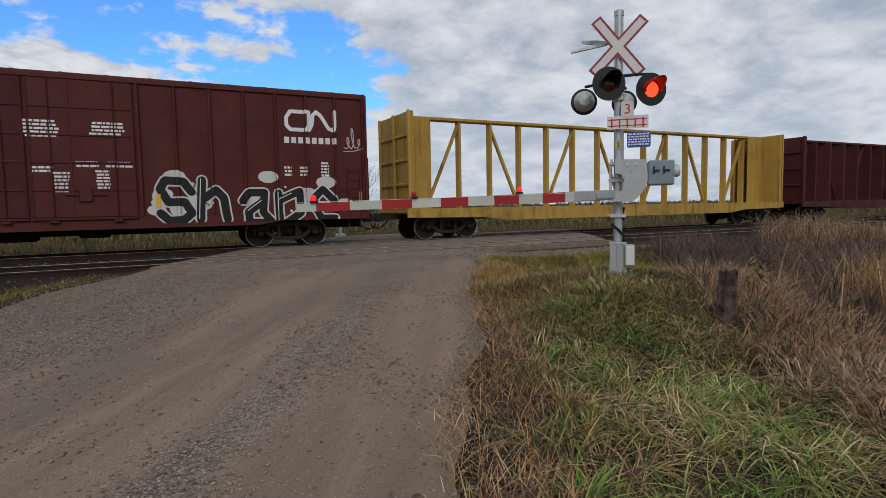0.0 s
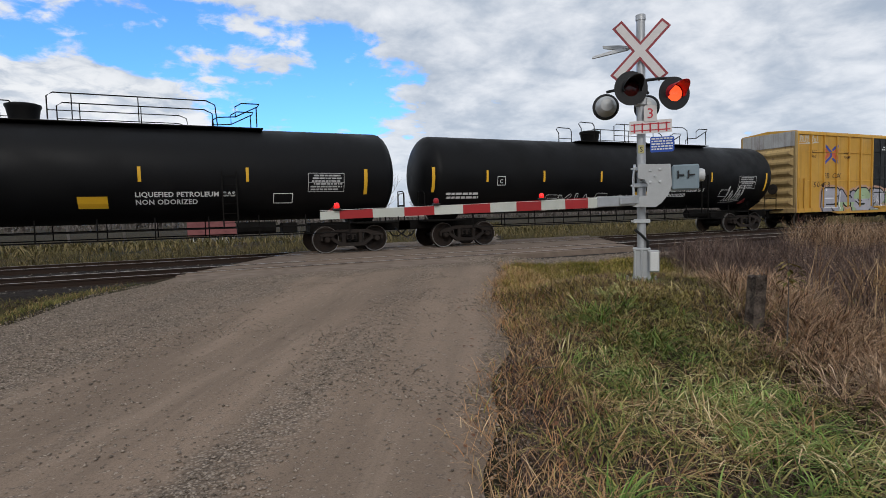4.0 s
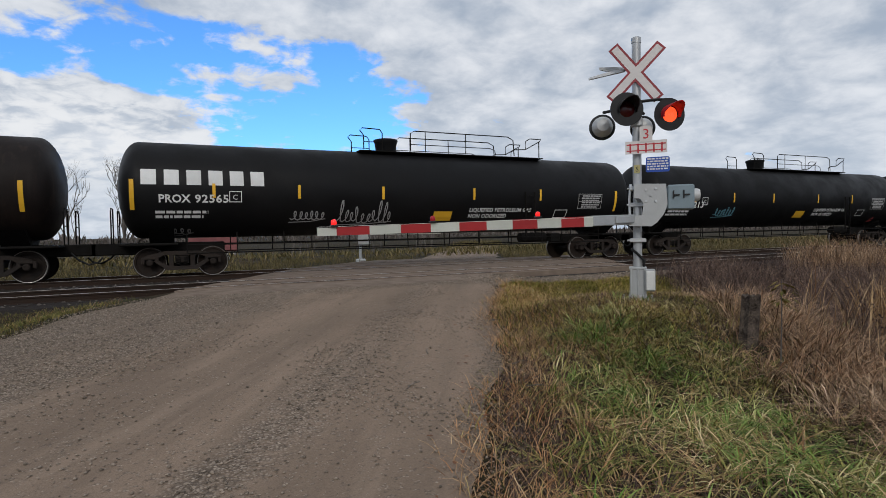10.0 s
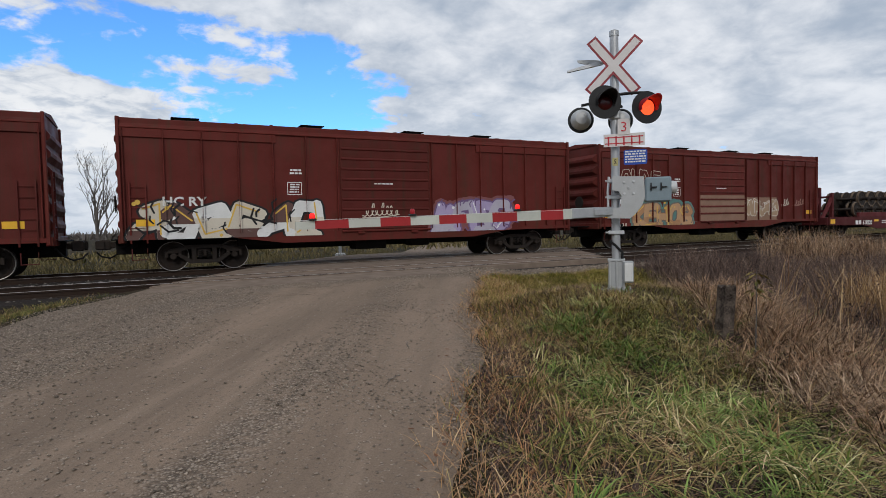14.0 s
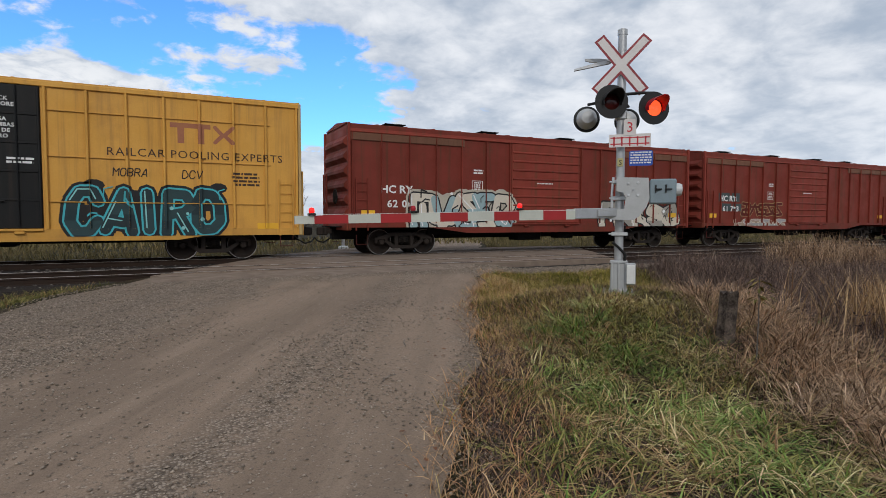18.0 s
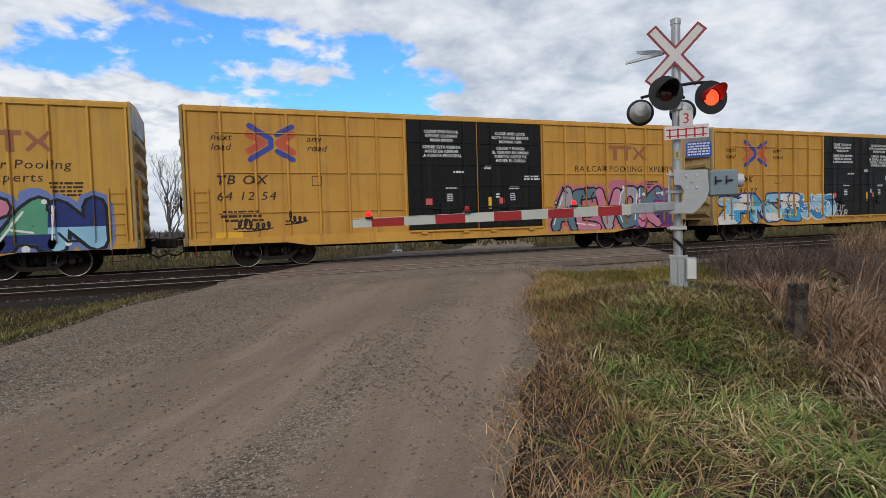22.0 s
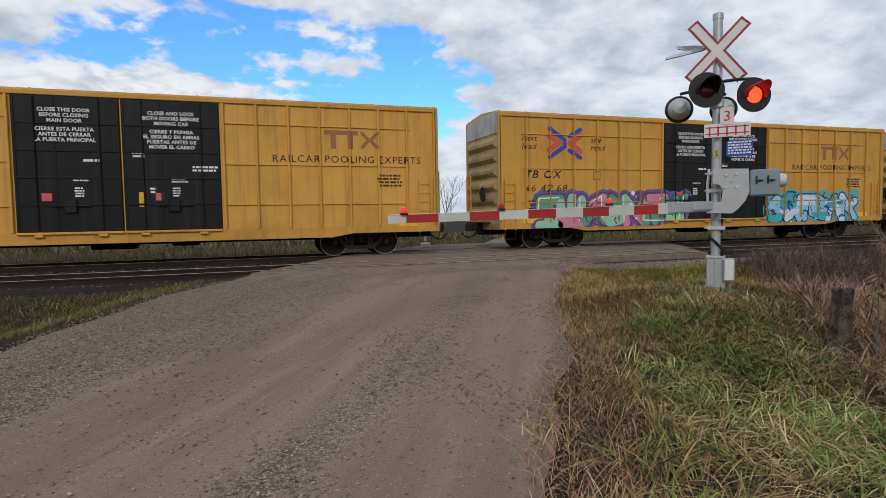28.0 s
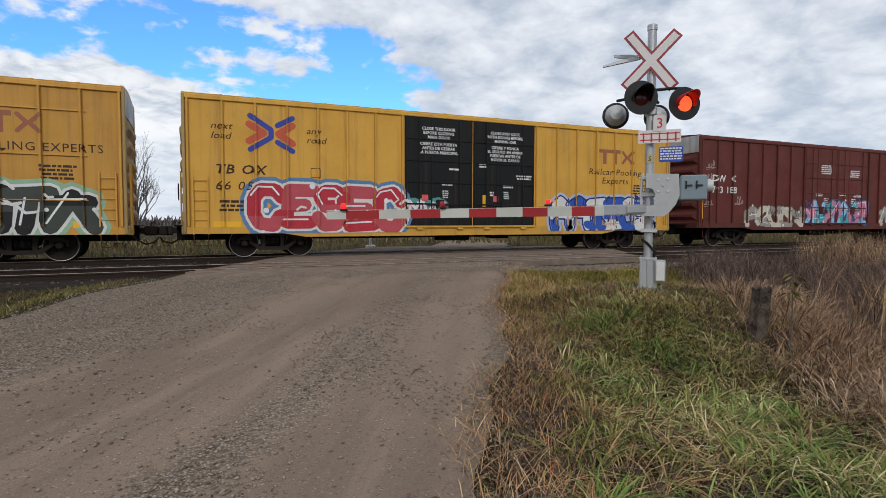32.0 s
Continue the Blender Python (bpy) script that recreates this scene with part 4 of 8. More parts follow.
STYLES = {
    "yellow60": dict(paint="boxcar_yellow", door_paint="door_black", door=(-2.65, 2.75), sill=0.66, posts=(7, 7), belts=(1.75, 3.0, 4.25), leaves=2, door_kind="plug", roof_paint="boxcar_yellow", end_paint="end_tan", end_cap=True, truck_in=2.6),
    "yellow60old": dict(paint="boxcar_lemon", door_paint="door_black", door=(-2.65, 2.75), sill=0.66, posts=(7, 7), belts=(), leaves=2, door_kind="plug", roof_paint="boxcar_lemon", end_paint="end_tan", end_cap=True, truck_in=2.6),
    "yellow50": dict(paint="boxcar_lemon", door_paint="door_black", door=(-1.4, 1.7), sill=0.72, posts=(6, 6), belts=(2.5, 4.0), leaves=1, door_kind="plug", end_paint="end_tan", end_cap=True, truck_in=2.3),
    "brown60": dict(paint="boxcar_brown", door_paint="boxcar_brown", door=(-2.4, 2.8), sill=0.76, posts=(7, 7), belts=(), leaves=2, door_kind="plug", roof_paint="boxcar_brown", end_cap=True, truck_in=2.6),
    "maroon50": dict(paint="boxcar_maroon", door_paint="boxcar_maroon", door=(-1.55, 1.55), sill=0.80, posts=(8, 8), belts=(), leaves=1, door_kind="plug", end_cap=True, truck_in=2.3),
    "blue60": dict(paint="boxcar_blue", door_paint="boxcar_blue", door=(-2.1, 3.1), sill=0.72, posts=(7, 7), belts=(1.45, 2.45, 3.45, 4.35), leaves=2, door_kind="plug", end_paint="boxcar_blue", truck_in=2.6),
    "red50": dict(paint="boxcar_red", door_paint="boxcar_red", door=(-1.65, 1.75), sill=0.80, post_w=0.018, posts=(6, 6), belts=(), leaves=1, door_kind="slide", round_roof=True, deep_sill=True, roof_paint="boxcar_red", end_paint="boxcar_red", truck_in=2.2),
}


STYLES["rust50"] = dict(STYLES["red50"], paint="boxcar_rust", door_paint="boxcar_rust", roof_paint="boxcar_rust", end_paint="boxcar_rust")
STYLES["rust50"]["fascia"] = "fascia_brown"
STYLES["red50"]["fascia"] = "boxcar_red"
STYLES["chestnut60"] = dict(STYLES["brown60"], paint="boxcar_chestnut", door_paint="boxcar_chestnut", roof_paint="boxcar_chestnut")


def tank_car(start, length, mat, label, dome=-1.05, flip=1):
    h, R, zc = length / 2, 1.52, 2.72
    root = car_root("tank_car", start, length, label, "tank car", "cars of the freight train")
    axles = []

    def shell(sh):
        cap = [(R * math.cos(a), -h + 0.62 - 0.62 * math.sin(a)) for a in [math.pi / 2 * k / 8 for k in range(8, -1, -1)]]
        prof = [(max(r, 0.0), s) for r, s in cap] + [(r, -s) for r, s in reversed(cap)]
        return sh.lathe(prof, 48, "x", (0, 0, zc))
    part("tank", shared(("shell", mat, round(length, 1)), "tank", mat, shell, True), root)
    for s in (-1, 1):
        part("stub_sill", shared("stub", "stub_sill", "under_black", lambda sh: sh.box(-1.9, 1.9, -0.3, 0.3, 0.7, 1.06, 0.03).box(-0.5, 1.1, -1.25, 1.25, 0.98, 1.05, 0.02).side([(-1.2, 1.5), (-0.5, 1.05), (0.5, 1.05), (1.2, 1.5)], -0.4, 0.3)), root, at=(s * (h - 1.15), 0, 0), turn=0 if s > 0 else math.pi)
        for q in (-1, 1):
            part("end_rail", shared("erail", "end_rail", "under_black", lambda sh: sh.tube([(0, -0.33, 1.05), (0, -0.33, 2.0), (0.0, -0.18, 2.1), (0, 0.27, 2.1), (0, 0.32, 1.05)], 0.022, 6).tube([(0, -0.33, 1.6), (0, 0.32, 1.6)], 0.018, 6), True), root, at=(s * (h + 0.1), q * 1.02, 0), turn=0 if q < 0 else math.pi)
        side = Shape()
        for k in range(12):
            x = -h + 1.9 + (length - 3.8) * k / 11
            side.tube([(x, s * 1.25, 1.36), (x, s * 1.3, 0.72)], 0.02, 6)
        side.tube([(-h + 1.9, s * 1.3, 0.72), (h - 1.9, s * 1.3, 0.72)], 0.022, 6).tube([(-h + 1.9, s * 1.3, 0.98), (h - 1.9, s * 1.3, 0.98)], 0.02, 6)
        part("side_handrail", shared(("shr", s, round(length, 1)), "side_handrail", "under_black", lambda sh: sh.add(side.v, side.f), True), root)
    # walkway, rails and valve dome; on some cars they are turned end for end
    top = part("top_platform", shared("wplat", "top_platform", "under_black", lambda sh: sh.box(-1.25, 6.6, -0.8, 0.8, -0.06, -0.02, 0.01)), root, "railed walkway round the valves", at=(dome, 0, zc + R + 0.0), turn=0 if flip > 0 else math.pi)
    part("valve_housing", shared("dome", "valve_housing", "tank_black", lambda sh: sh.lathe([(0.0, 0.52), (0.36, 0.52), (0.45, 0.49), (0.46, 0.44), (0.42, 0.36), (0.36, 0.0), (0.34, -0.1)], 24, "z"), True), top)
    for y in (-0.78, 0.78):
        part("long_rail", shared("lrail", "long_rail", "under_black", lambda sh: sh.tube([(0.7, 0, 0.0), (0.7, 0, 0.66), (0.85, 0, 0.76), (4.9, 0, 0.76), (5.15, 0, 0.64), (5.2, 0, 0)], 0.02, 6).tube([(0.7, 0, 0.26), (4.1, 0, 0.26), (4.3, 0, 0.18), (4.34, 0, 0)], 0.015, 6).tube([(1.3, 0, 0), (1.3, 0, 0.76)], 0.016, 6).tube([(3.0, 0, 0), (3.0, 0, 0.76)], 0.016, 6), True), top, at=(0, y, 0))
        part("short_rail", shared("srail", "short_rail", "under_black", lambda sh: sh.tube([(-1.1, 0, 0), (-1.1, 0, 0.5), (-1.24, 0, 0.68), (-1.15, 0, 0.76), (-0.5, 0, 0.74), (-0.4, 0, 0.62), (-0.4, 0, 0)], 0.02, 6).tube([(-1.1, 0, 0.28), (-0.4, 0, 0.28)], 0.015, 6), True), top, at=(0, y, 0))
        part("short_rail", shared("srail2", "short_rail", "under_black", lambda sh: sh.tube([(5.05, 0, 0), (5.05, 0, 0.16), (5.2, 0, 0.26), (5.75, 0, 0.3), (6.45, 0, 0.66), (6.5, 0, 0.74), (5.95, 0, 0.74), (5.75, 0, 0.62), (5.75, 0, 0.3)], 0.02, 6).tube([(6.4, 0, 0.64), (6.4, 0, 0)], 0.02, 6), True), top, at=(0, y, 0))
    part("top_ladder", shared("tlad", "top_ladder", "under_black", lambda sh: [ladder(sh, 0, 1.0, 2.75, -1.56, 0.42, 6)][0]), root, at=(dome + 5.4 * flip, 0, 0))
    part("brake_gear", shared("tbrake", "brake_gear", "under_black", lambda sh: sh.tube([(-0.9, -0.7, 0.95), (0.3, -0.7, 0.95)], 0.2, 12).box(0.5, 1.0, -0.9, -0.4, 0.75, 1.1, 0.03)), root, at=(h - 4.6, 0, 0))
    couplers(root, h + 0.1, 0.86)
    for e in (-1, 1):
        truck(root, e * (h - 1.75), axles)
    wheels_on(axles)
    return root


def flat_car(start, length, label):
    h = length / 2
    root = car_root("flat_car", start, length, label, "flat car", "cars of the freight train")
    axles = []
    part("deck", Shape().box(-h, h, -1.4, 1.4, 1.0, 1.16, 0.02).mesh("deck", "flat_red"), root)
    for s in (-1, 1):
        part("side_sill", Shape().prism([(-h, 1.18), (-h, 0.72), (-h + 3.6, 0.66), (-h + 5.2, 0.42), (h - 5.2, 0.42), (h - 3.6, 0.66), (h, 0.72), (h, 1.18)], s * HW - 0.03, s * HW + 0.03).mesh("side_sill", "flat_red"), root)
        part("stake_rail", Shape().box(-h + 3.2, h - 3.2, s * 1.42 - 0.08, s * 1.42 + 0.08, 1.16, 1.42, 0.02).mesh("stake_rail", "flat_red"), root, "raised edge that holds the wheelsets")
    part("centre_sill", Shape().box(-h, h, -0.25, 0.25, 0.5, 1.0, 0.03).mesh("centre_sill", "under_black"), root)
    for e in (-1, 1):
        stop = part("end_stop", Shape().box(-0.06, 0.06, -1.2, 1.2, 1.5, 1.62, 0.02).mesh("end_stop", "flat_red"), root, "braced steel end stop", at=(e * (h - 1.05), 0, 0), turn=0 if e > 0 else math.pi)
        part("cross_bar", Shape().box(-0.06, 0.06, -1.2, 1.2, 2.3, 2.42, 0.02).mesh("cross_bar", "flat_red"), stop)
        for y in (-1.1, -0.4, 0.4, 1.1):
            part("stanchion", Shape().box(-0.09, 0.09, y - 0.09, y + 0.09, 1.16, 2.95 if abs(y) < 1 else 2.6, 0.02).mesh("stanchion", "flat_red"), stop)
            part("brace", Shape().prism([(0.095, 2.35), (0.095, 2.05), (0.78, 1.16), (0.98, 1.16)], y - 0.06, y + 0.06).mesh("brace", "flat_red"), stop)
        part("end_sill", Shape().box(-0.12, 0.12, -1.5, 1.5, 0.72, 1.16, 0.03).mesh("end_sill", "flat_red"), root, at=(e * h, 0, 0))
        truck(root, e * (h - 1.7), axles)
    wheels_on(axles)
    couplers(root, h)
    return root


def centrebeam(start, length, mat, label, deep=0.17):
    h, H = length / 2, 4.72
    root = car_root("centrebeam_car", start, length, label, "lumber car", "cars of the freight train")
    axles = []
    part("deck", shared(("cbdeck", mat), "deck", mat, lambda sh: sh.box(-h, h, -1.45, 1.45, 1.0, 1.14, 0.02)), root)
    for s in (-1, 1):
        part("side_sill", shared(("cbsill", mat, s), "side_sill", mat, lambda sh: sh.prism([(-h, 1.16), (-h, 0.85), (-h + 3.2, 0.8), (-h + 4.4, 0.66), (h - 4.4, 0.66), (h - 3.2, 0.8), (h, 0.85), (h, 1.16)], s * 1.47 - 0.03, s * 1.47 + 0.03)), root)
        part("top_chord", shared(("cbtop", mat, s), "top_chord", mat, lambda sh: sh.box(-h + 0.2, h - 0.2, s * 0.13 - 0.1, s * 0.13 + 0.1, H - 0.12, H, 0.02)), root)
        bulk = part("end_bulkhead", shared(("cbend", mat), "end_bulkhead", mat, lambda sh: sh.box(-0.08, 0.08, -1.45, 1.45, 1.14, H - 0.02, 0.02)), root, "ribbed end wall", at=(s * (h - 0.25), 0, 0), turn=0 if s > 0 else math.pi)
        for y in (-1.43, 0.0, 1.43):
            part("bulkhead_post", shared(("cbbp", mat), "bulkhead_post", mat, lambda sh: sh.box(0.078, 0.17, -0.07, 0.07, 1.0, H, 0.02)), bulk, at=(0, y, 0))
        for z in (2.06, 2.96, 3.86):
            part("bulkhead_rib", shared(("cbbr", mat), "bulkhead_rib", mat, lambda sh: sh.box(0.078, 0.14, -1.36, 1.36, -0.06, 0.06, 0.02)), bulk, at=(0, 0, z))
        part("end_wing", shared(("cbwing", mat, s), "end_wing", mat, lambda sh: sh.box(-0.6, 0.6, -0.42, -0.38, 1.14, H - 0.1, 0.01).box(-0.6, 0.6, 0.38, 0.42, 1.14, H - 0.1, 0.01)), root, at=(s * (h - 0.9), 0, 0))
    n = 15
    post = shared(("cbpost", mat), "truss_post", mat, lambda sh: sh.box(-0.05, 0.05, -deep, deep, 1.14, H - 0.1, 0.02))
    for i in range(1, n):
        part("truss_post", post, root, at=(-h + length * i / n, 0, 0))
    for i in (1, 3, 5, 7, 9, 11, 13):
        up = i % 4 == 1
        a, b = -h + length * i / n, -h + length * (i + 1) / n
        d = Shape().strut((a, 0, 1.2 if up else H - 0.2), (b, 0, H - 0.2 if up else 1.2), 0.10, 0.14)
        part("truss_brace", d.mesh("truss_brace", mat), root)
    couplers(root, h)
    for e in (-1, 1):
        truck(root, e * (h - 1.9), axles)
    wheels_on(axles)
    return root


A1 = boxcar(300.12, 19.5, 5.10, "brown60", "brown high-cube boxcar with double plug doors and white outlined graffiti")
A2 = boxcar(281.6, 16.3, 5.08, "maroon50", "maroon high-cube boxcar with a plug door and pale graffiti")
A3 = boxcar(263.45, 16.3, 5.06, "yellow50", "yellow boxcar with a black plug door and silver graffiti")
centrebeam(321.2, 22.0, "beam_yellow", "yellow empty centre-beam lumber car with truss posts")
centrebeam(344.9, 22.0, "boxcar_brown", "brown empty centre-beam lumber car with truss posts", 0.5)
boxcar(368.6, 19.4, 5.0, "brown60", "brown boxcar ahead of the lumber cars")
TANKS = [tank_car(242.75, 19.3, "tank_black", "black gas tank car with white graffiti"), tank_car(221.55, 20.2, "tank_black", "black tank car with white lettering and blue graffiti"),
         tank_car(200.2, 20.4, "tank_black", "black tank car with large white lettering"), tank_car(178.4, 20.3, "tank_black", "black gas tank car with white number and yellow stripes"),
         tank_car(156.9, 20.5, "tank_black", "black gas tank car with white number and scrawled tags"), tank_car(136.2, 19.7, "tank_black", "black gas tank car with teal graffiti"),
         tank_car(115.4, 19.8, "tank_black", "black tank car with large white lettering and scrawled tags"), tank_car(94.85, 19.2, "tank_brown", "weathered brown-black gas tank car", -1.35, -1)]
FLAT = flat_car(73.45, 20.1, "dark red flat car loaded with spare wheelsets")
H1 = boxcar(56.3, 15.9, 4.62, "red50", "red-brown boxcar with orange graffiti on patched paint")
H2 = boxcar(38.2, 16.3, 4.62, "red50", "red-brown boxcar with white and yellow graffiti")
H3 = boxcar(20.4, 16.0, 4.62, "red50", "red-brown boxcar with teal graffiti")
H4 = boxcar(2.65, 16.1, 4.62, "rust50", "red-brown boxcar with yellow graffiti")
H5 = boxcar(-15.4, 16.4, 4.62, "rust50", "rust-brown boxcar with black number patches")
H6 = boxcar(-33.0, 16.4, 4.62, "rust50", "red boxcar with pale outlined graffiti")
YELLOW = []
for start, length, style, note in ((-54.07, 19.35, "yellow60", "dark teal and white graffiti"), (-75.3, 19.4, "yellow60old", "turquoise and pink graffiti"), (-96.5, 19.4, "yellow60", "blue and white graffiti"),
                                   (-117.6, 19.4, "yellow60", "pink and purple graffiti"), (-138.3, 19.3, "yellow60old", "many-coloured graffiti"), (-159.2, 19.2, "yellow60", "black and pale blue graffiti"),
                                   (-181.0, 19.6, "yellow60", "small blue graffiti"), (-202.5, 19.3, "yellow60", "silver graffiti"), (-224.5, 19.7, "yellow60", "green and purple graffiti"),
                                   (-246.3, 19.4, "yellow60", "clean sides")):
    YELLOW.append(boxcar(start, length, 5.05, style, "yellow boxcar with black plug doors and " + note))
G1 = boxcar(-267.8, 19.35, 5.08, "blue60", "dark blue high-cube boxcar with double plug doors")
D1 = boxcar(-289.1, 19.35, 5.10, "chestnut60", "brown high-cube boxcar with pink, blue and grey graffiti")
Z1 = boxcar(-310.4, 19.35, 5.05, "yellow60old", "yellow boxcar with black plug doors and red and blue graffiti")
Z2 = boxcar(-331.3, 19.3, 5.05, "yellow60", "yellow boxcar with green-shadowed black graffiti")
Z3 = boxcar(-352.4, 19.3, 5.05, "yellow60", "yellow boxcar at the rear of the visible train")

# ---- the crossing signal and its gate ----
MAST = (6.68, 6.9)
MAST_TURN = -44.07


def rounded_plate(w, h, t, c=0.02):
    return Shape().prism([(-w / 2 + c, -h / 2), (w / 2 - c, -h / 2), (w / 2, -h / 2 + c), (w / 2, h / 2 - c), (w / 2 - c, h / 2), (-w / 2 + c, h / 2), (-w / 2, h / 2 - c), (-w / 2, -h / 2 + c)], -t, 0.0)


def flash_lamp(root, x, y, z, turn, lit, size=0.26):
    """A round black target with a hooded red lens; turn about the mast in degrees."""
    arm = part("flashing_lamp", shared(("target", size), "target_disc", "black_metal", lambda sh: sh.lathe([(0.0, 0.02), (size * 0.9, 0.02), (size, 0.0), (size, -0.012), (size * 0.5, -0.012)], 36, "y"), True), root, "round black-backed flashing warning lamp", (x, y, z), radians(turn))
    part("lamp_body", shared(("lbody", size), "lamp_body", "light_grey_metal", lambda sh: sh.lathe([(0.0, 0.24), (size * 0.45, 0.22), (size * 0.72, 0.13), (size * 0.8, 0.022), (0.0, 0.022)], 28, "y"), True), arm, "domed grey lamp back")
    part("lens", shared(("lens", size, lit), "lens", "lens_lit" if lit else "lens_dark", lambda sh: sh.lathe([(0.0, -0.05), (size * 0.25, -0.045), (size * 0.40, -0.03), (size * 0.48, -0.013)], 28, "y"), True), arm, "glowing red lens" if lit else "dark unlit red lens")

    def hood(sh):
        n = 18
        base = len(sh.v)
        for k in range(n + 1):
            a = math.pi * (-0.12 + 1.24 * k / n)
            deep = 0.10 + 0.24 * max(0.0, math.sin(a))
            for r in (size * 0.54, size * 0.575):
                sh.v += [(r * math.cos(a), -0.012, r * math.sin(a)), (r * math.cos(a), -deep, r * math.sin(a))]
        for k in range(n):
            p, q = base + 4 * k, base + 4 * k + 4
            sh.f += [(p, q, q + 1, p + 1), (p + 2, p + 3, q + 3, q + 2), (p + 1, q + 1, q + 3, p + 3), (p, p + 2, q + 2, q)]
        return sh
    # a lit lamp's hood is coloured red for the lens light falling on it
    part("hood", shared(("hood", size, lit), "hood", "visor_red" if lit else "black_metal", hood), arm)
    return arm


def crossbuck(root, x, y, z, turn, half=0.555, w=0.18):
    buck = part("crossbuck", shared("buckhub", "crossbuck_bracket", "galvanised", lambda sh: sh.box(-0.05, 0.05, 0.01, 0.09, -0.06, 0.06, 0.01)), root, "white crossbuck with a red border", (x, y, z), radians(turn))
    for i, a in enumerate((-52.0, 46.0)):
        for name, mat, hw, hl, y0, y1 in (("blade_back", "sign_white", w / 2 - 0.002, half - 0.002, 0.005, 0.0), ("blade_border", "sign_maroon", w / 2, half, 0.0, -0.006), ("blade_face", "sign_white", w / 2 - 0.034, half - 0.034, -0.005, -0.010)):
            me = Shape().box(-hl, hl, y1 - i * 0.0015, y0 - i * 0.0015, -hw, hw).mesh(name, mat)
            me.transform(Matrix.Rotation(radians(-a), 4, "Y"))
            part(name, me, buck)
    return buck


def gate_lamp(parent, x, z, lit):
    g = part("gate_lamp", shared("glbase", "gate_lamp", "black_metal", lambda sh: sh.box(-0.045, 0.045, -0.04, 0.04, 0, 0.03, 0.008)), parent, "small red lamp on the gate arm", (x, -0.02, z))
    part("lamp_lens", shared(("glens", lit), "lamp_lens", "lens_bright" if lit else "visor_red", lambda sh: sh.lathe([(0.0, 0.098), (0.02, 0.094), (0.032, 0.08), (0.036, 0.052), (0.030, 0.028)], 16, "z"), True), g)


def crossing_signal():
    gz = ground_z(*MAST)
    root = thing("crossing_signal", "grey crossing signal with crossbuck, red lamps and lowered striped gate", "crossing signal", pose(MAST[0], MAST[1], gz, 0, 0, MAST_TURN))
    Z = lambda z: z - gz
    top = Z(4.27)
    part("mast", Shape().tube([(0.03, 0, 0.3), (0.03, 0, top)], 0.068, 20).lathe([(0.0, top + 0.02), (0.05, top + 0.015), (0.076, top), (0.076, top - 0.08), (0.069, top - 0.08)], 20, "z", (0.03, 0, 0)).mesh("mast", "galvanised", True), root, "round galvanised steel mast")

    def base_(sh):
        sh.box(-0.24, 0.29, -0.22, 0.22, 0.0, 0.04, 0.012)
        for k, (z, w) in enumerate(((0.04, 0.175), (0.07, 0.145), (0.12, 0.128), (0.55, 0.118))):
            sh.v += [(0.03 - w, -w, z), (0.03 + w, -w, z), (0.03 + w, w, z), (0.03 - w, w, z)]
        n = len(sh.v) - 16
        sh.f += [(n + 4 * k + a, n + 4 * k + (a + 1) % 4, n + 4 * k + 4 + (a + 1) % 4, n + 4 * k + 4 + a) for k in range(3) for a in range(4)] + [(n + 12, n + 13, n + 14, n + 15)]
        for x in (-0.075, 0.03, 0.135):
            sh.box(x - 0.014, x + 0.014, -0.15, -0.11, 0.06, 0.53, 0.006)
        sh.box(-0.105, 0.165, -0.135, 0.135, 0.52, 0.56, 0.01)
        for x, y in ((-0.19, -0.17), (0.24, -0.17), (0.24, 0.17), (-0.19, 0.17)):
            sh.lathe([(0.0, 0.09), (0.018, 0.09), (0.018, 0.04)], 6, "z", (x, y, 0))
        return sh
    part("base", base_(Shape()).mesh("base", "light_grey_metal"), root, "ribbed cast pedestal on a bolted plate")
    part("footing", Shape().box(-0.28, 0.34, -0.28, 0.28, -0.45, 0.0, 0.02).mesh("footing", "stone"), root, "concrete footing")
    jb = part("junction_box", Shape().box(-0.075, 0.075, -0.1, 0.05, -0.17, 0.17, 0.015).mesh("junction_box", "light_grey_metal"), root, "pale ribbed junction box", (0.215, -0.13, 0.36))
    part("lid", Shape().box(-0.06, 0.06, -0.115, -0.1, -0.15, 0.15, 0.006).box(-0.012, 0.012, -0.125, -0.115, -0.14, 0.14).mesh("lid", "white_paint"), jb)
    part("cable", Shape().tube([(0.11, -0.02, 0.42), (0.13, -0.05, 0.66), (0.02, -0.09, 0.78), (-0.06, -0.02, 0.84), (0.0, 0.06, 0.88), (0.11, 0.02, 0.93), (0.12, -0.03, 1.12)], 0.022, 8).mesh("cable", "black_rubber", True), root)

    # gate machine
    mach = part("gate_machine", Shape().prism([(-0.02, Z(1.94)), (0.45, Z(1.92)), (0.47, Z(1.60)), (0.42, Z(1.46)), (0.32, Z(1.33)), (0.24, Z(1.27)), (-0.10, Z(1.28)), (-0.10, Z(1.42)), (0.10, Z(1.45)), (0.12, Z(1.62)), (0.08, Z(1.70)), (-0.02, Z(1.72))], -0.26, -0.09).mesh("gate_machine", "light_grey_metal"), root, "light grey cast gate machine housing")
    for x, z in ((0.16, 1.84), (0.30, 1.85), (0.16, 1.66), (0.30, 1.66), (0.23, 1.75)):
        part("bolt", shared("gbolt", "bolt", "galvanised", lambda sh: sh.lathe([(0.0, -0.02), (0.018, -0.02), (0.02, 0.0)], 8, "y")), mach, at=(x, -0.26, Z(z)))
    cab = part("motor_cabinet", Shape().box(0.47, 0.85, -0.29, 0.06, Z(1.52), Z(1.90), 0.02).mesh("motor_cabinet", "cabinet_grey"), root, "blue-grey motor cabinet")
